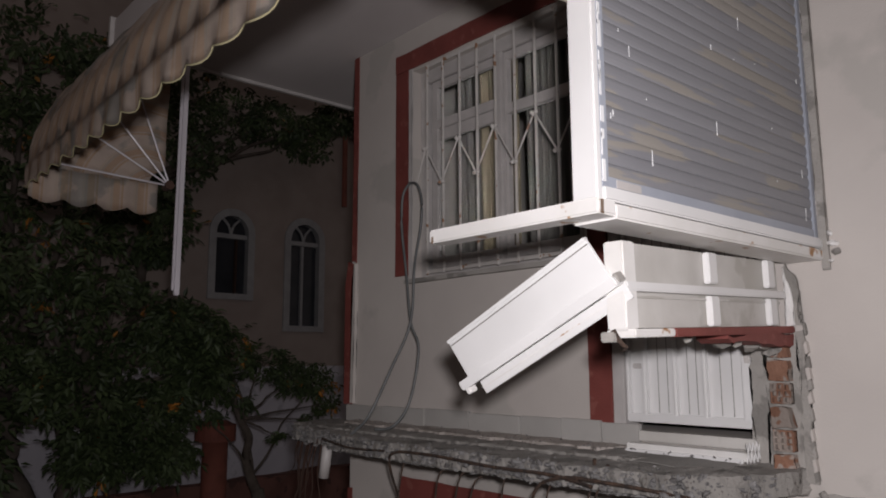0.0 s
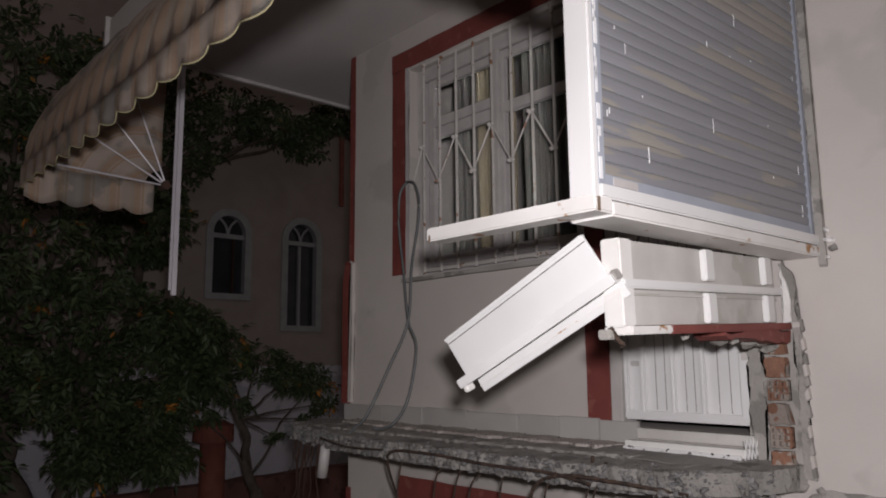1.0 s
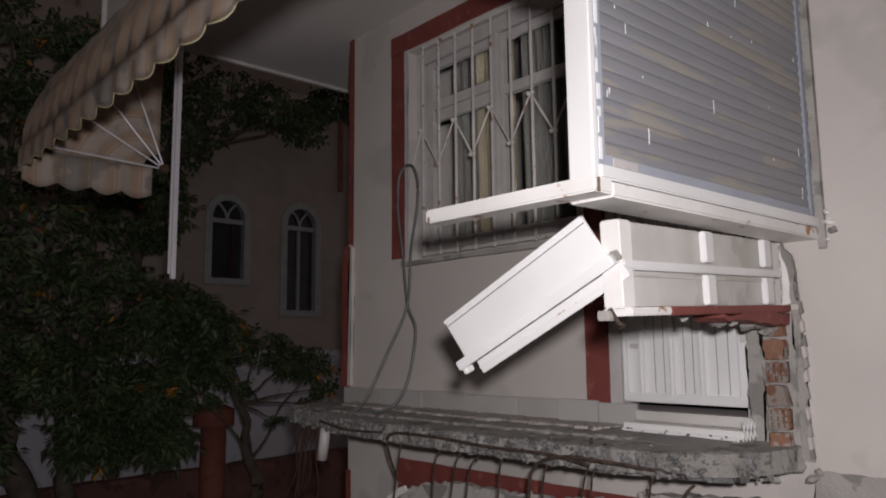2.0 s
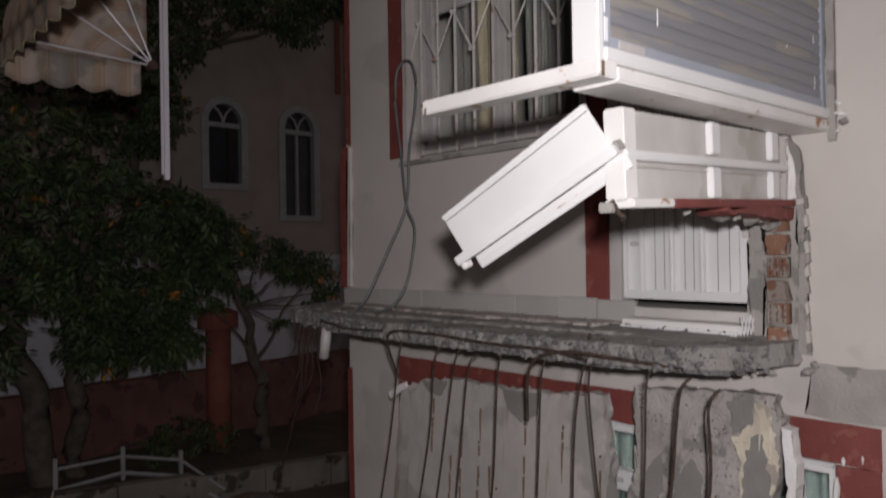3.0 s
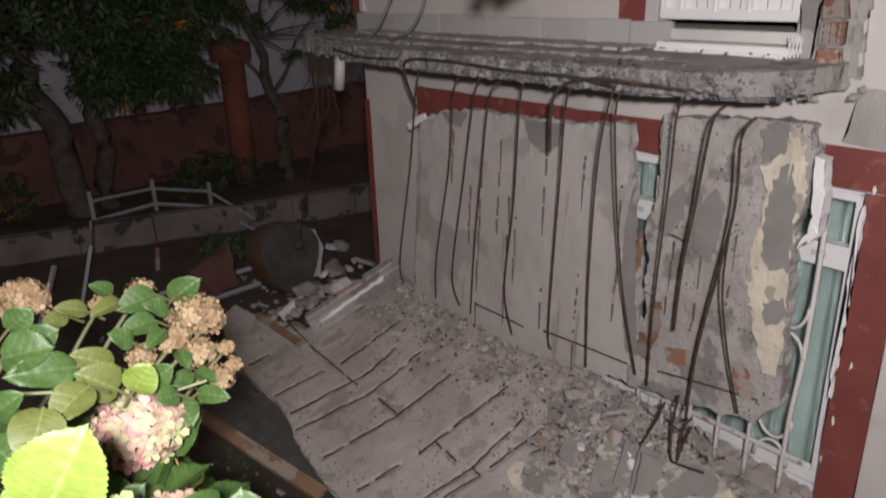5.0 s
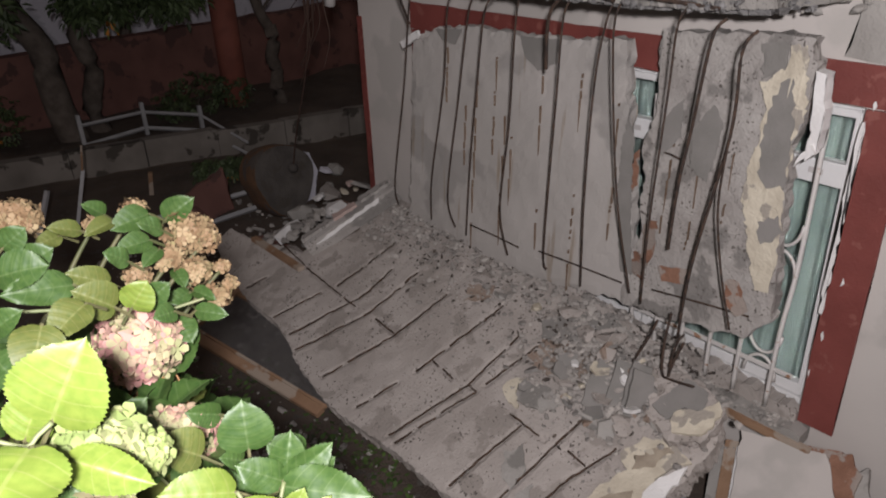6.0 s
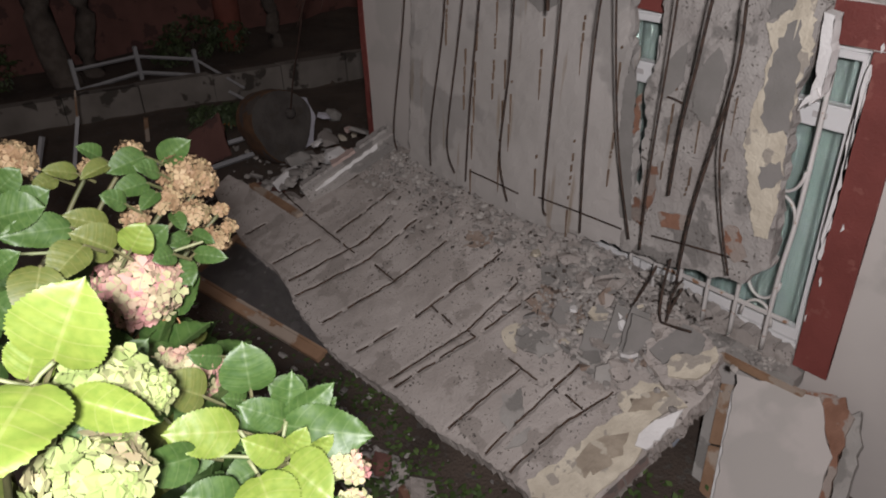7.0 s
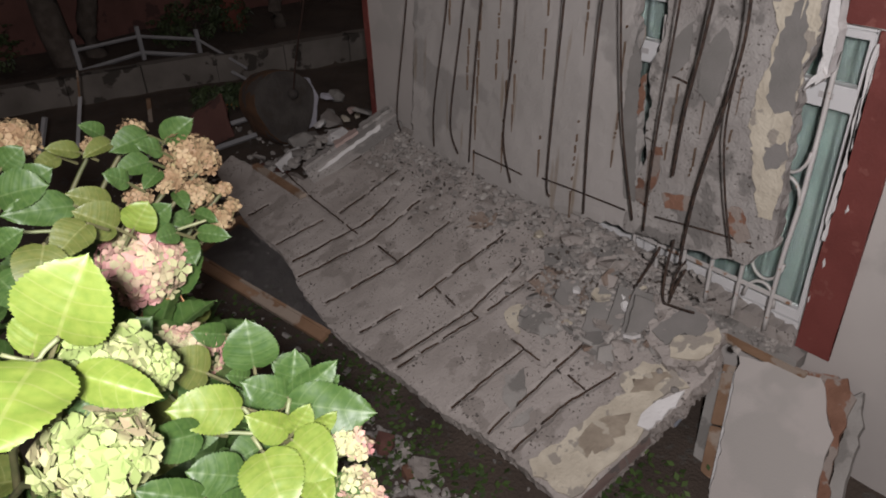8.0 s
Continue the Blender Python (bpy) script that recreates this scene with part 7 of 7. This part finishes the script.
leaf_to(3.517, -2.844, -0.313, 3.521, -2.787, -0.226, "y", 1)
leaf_to(3.479, -2.873, -0.349, 3.472, -2.836, -0.297, "y", 0.95)
leaf_to(3.583, -2.876, -0.289, 3.668, -2.951, -0.307, "y", 0.95)
leaf_to(3.567, -2.846, -0.334, 3.629, -2.781, -0.368, "y", 0.42)
leaf_to(3.54, -2.86, -0.366, 3.579, -2.837, -0.398, "g", 0.6)
leaf_to(3.52, -2.654, -0.545, 3.499, -2.749, -0.504, "y", 0.62)
leaf_to(3.426, -2.663, -0.535, 3.413, -2.718, -0.487, "o", 0.85)
leaf_to(3.454, -2.6, -0.543, 3.436, -2.59, -0.466, "g", 0.98)
leaf_to(3.524, -2.583, -0.567, 3.5, -2.64, -0.518, "g", 0.6)
leaf_to(3.512, -2.577, -0.581, 3.5, -2.549, -0.508, "g", 0.72)
leaf_to(3.519, -2.579, -0.575, 3.548, -2.509, -0.523, "g", 0.5)
leaf_to(3.535, -2.589, -0.565, 3.632, -2.504, -0.572, "g", 0.55)
leaf_to(3.577, -2.615, -0.574, 3.556, -2.664, -0.527, "y", 0.65)
leaf_to(3.582, -2.614, -0.578, 3.593, -2.584, -0.532, "y", 0.7)
leaf_to(3.591, -2.584, -0.588, 3.613, -2.554, -0.552, "y", 0.5)
leaf_to(3.606, -2.626, -0.563, 3.685, -2.608, -0.583, "y", 0.9)
leaf_to(3.608, -2.671, -0.553, 3.692, -2.69, -0.59, "y", 0.85)
leaf_to(3.588, -2.698, -0.598, 3.569, -2.764, -0.555, "g", 0.75)
leaf_to(3.526, -2.722, -0.543, 3.523, -2.808, -0.514, "g", 0.6)
leaf_to(3.594, -2.759, -0.591, 3.569, -2.832, -0.538, "g", 0.5)
leaf_to(3.525, -2.614, -0.624, 3.534, -2.699, -0.618, "g", 0.75)
leaf_to(3.625, -2.624, -0.606, 3.695, -2.624, -0.623, "y", 0.7)
leaf_to(3.646, -2.592, -0.639, 3.705, -2.583, -0.642, "g", 0.7)
leaf_to(3.277, -2.75, -0.532, 3.295, -2.688, -0.487, "g", 0.6)
leaf_to(3.3, -2.581, -0.575, 3.298, -2.635, -0.543, "g", 0.65)
leaf_to(3.339, -2.692, -0.515, 3.351, -2.738, -0.494, "g", 0.6)
leaf_to(3.223, -2.707, -0.55, 3.215, -2.74, -0.49, "g", 0.7)
leaf_to(3.429, -2.603, -0.578, 3.432, -2.639, -0.549, "g", 0.7)
leaf_to(3.359, -2.71, -0.596, 3.35, -2.73, -0.542, "g", 0.8)
leaf_to(3.456, -2.61, -0.641, 3.436, -2.648, -0.588, "g", 0.8)
leaf_to(3.486, -2.518, -0.617, 3.515, -2.488, -0.585, "g", 0.7)
leaf_to(3.441, -2.748, -0.607, 3.483, -2.671, -0.586, "g", 0.6)
leaf_to(3.535, -2.834, -0.546, 3.556, -2.887, -0.528, "g", 0.7)
leaf_to(3.621, -2.709, -0.603, 3.623, -2.755, -0.576, "g", 0.7)
leaf_to(3.434, -2.504, -0.632, 3.411, -2.553, -0.583, "g", 0.8)
for i in range(4):
    part("withered_leaf", flat(ragged([(-0.03, -0.05), (0.03, -0.04), (0.025, 0.04), (-0.02, 0.05)], 0.015, 0.008, 70 + i), 0, 0.002, None, (0, 2, 1)), DRYLEAF, hyd, "withered brown leaf").matrix_basis = Matrix.Translation((3.10 - 0.03 * i, -2.58 - 0.02 * i, -0.66 + 0.01 * i)) @ Euler((0.3 * i, 0.4, 1.1 * i)).to_matrix().to_4x4()
rnd = random.Random(77)
for i in range(270):
    u = rnd.random()
    x, y = min(3.58, 2.60 + 1.0 * u + rnd.gauss(0, 0.08)), -2.62 - 0.16 * u + rnd.gauss(0, 0.15)
    if i > 190:
        x, y = rnd.uniform(2.65, 2.9), rnd.uniform(-2.65, -2.46)
    if x < 3.1:
        y = min(y, -2.34 - 0.36 * max(0, x - 2.5))
    if x > 3.0:
        y = min(y, -2.56 - 0.12 * (x - 3.0))
    top = -0.60 - 0.10 * abs(x - 3.1) - 0.5 * max(0, y + 2.55) ** 0.8
    z = top - rnd.random() ** 1.5 * 0.6
    leaf_at(x, y, z, rnd.uniform(0.09, 0.14), rnd.uniform(90, 330), rnd.uniform(-25, 30), rnd.choice("gggo"), rnd.uniform(-25, 25))
for i in range(14):
    u = rnd.random()
    stem_to((2.5 + 1.1 * u, -2.62 - 0.15 * u + rnd.gauss(0, 0.12), -0.75 - 0.1 * rnd.random()))
PALESTEM = mat("pale_stem", (0.16, 0.19, 0.085), (0.22, 0.235, 0.115), 0.55, 20, 80, 0.1)
for run in ([(3.518, -2.723, -0.549), (3.553, -2.661, -0.567), (3.59, -2.617, -0.586)],
            [(3.527, -2.656, -0.538), (3.543, -2.653, -0.554), (3.554, -2.661, -0.569)],
            [(3.569, -2.667, -0.556), (3.59, -2.664, -0.575)],
            [(3.051, -2.79, -0.392), (3.067, -2.725, -0.407), (3.092, -2.652, -0.428)],
            [(3.526, -2.845, -0.308), (3.528, -2.862, -0.315), (3.531, -2.877, -0.321), (3.519, -2.903, -0.304)],
            [(3.051, -2.566, -0.486), (3.067, -2.504, -0.48), (3.072, -2.488, -0.478)],
            [(3.539, -2.589, -0.554), (3.56, -2.614, -0.586), (3.573, -2.613, -0.597)]):
    part("stem", tube(run, 0.0034, 6, curve=4, r2=0.0026), PALESTEM, hyd, "pale leaf stalk", True)
# a twig with pale buds further left
leaf_at(2.44, -2.74, -0.22, 0.05, 120, 40, "y")
leaf_at(2.43, -2.75, -0.24, 0.05, 30, 20, "y")
leaf_at(2.44, -2.76, -0.26, 0.05, 330, 20, "y")
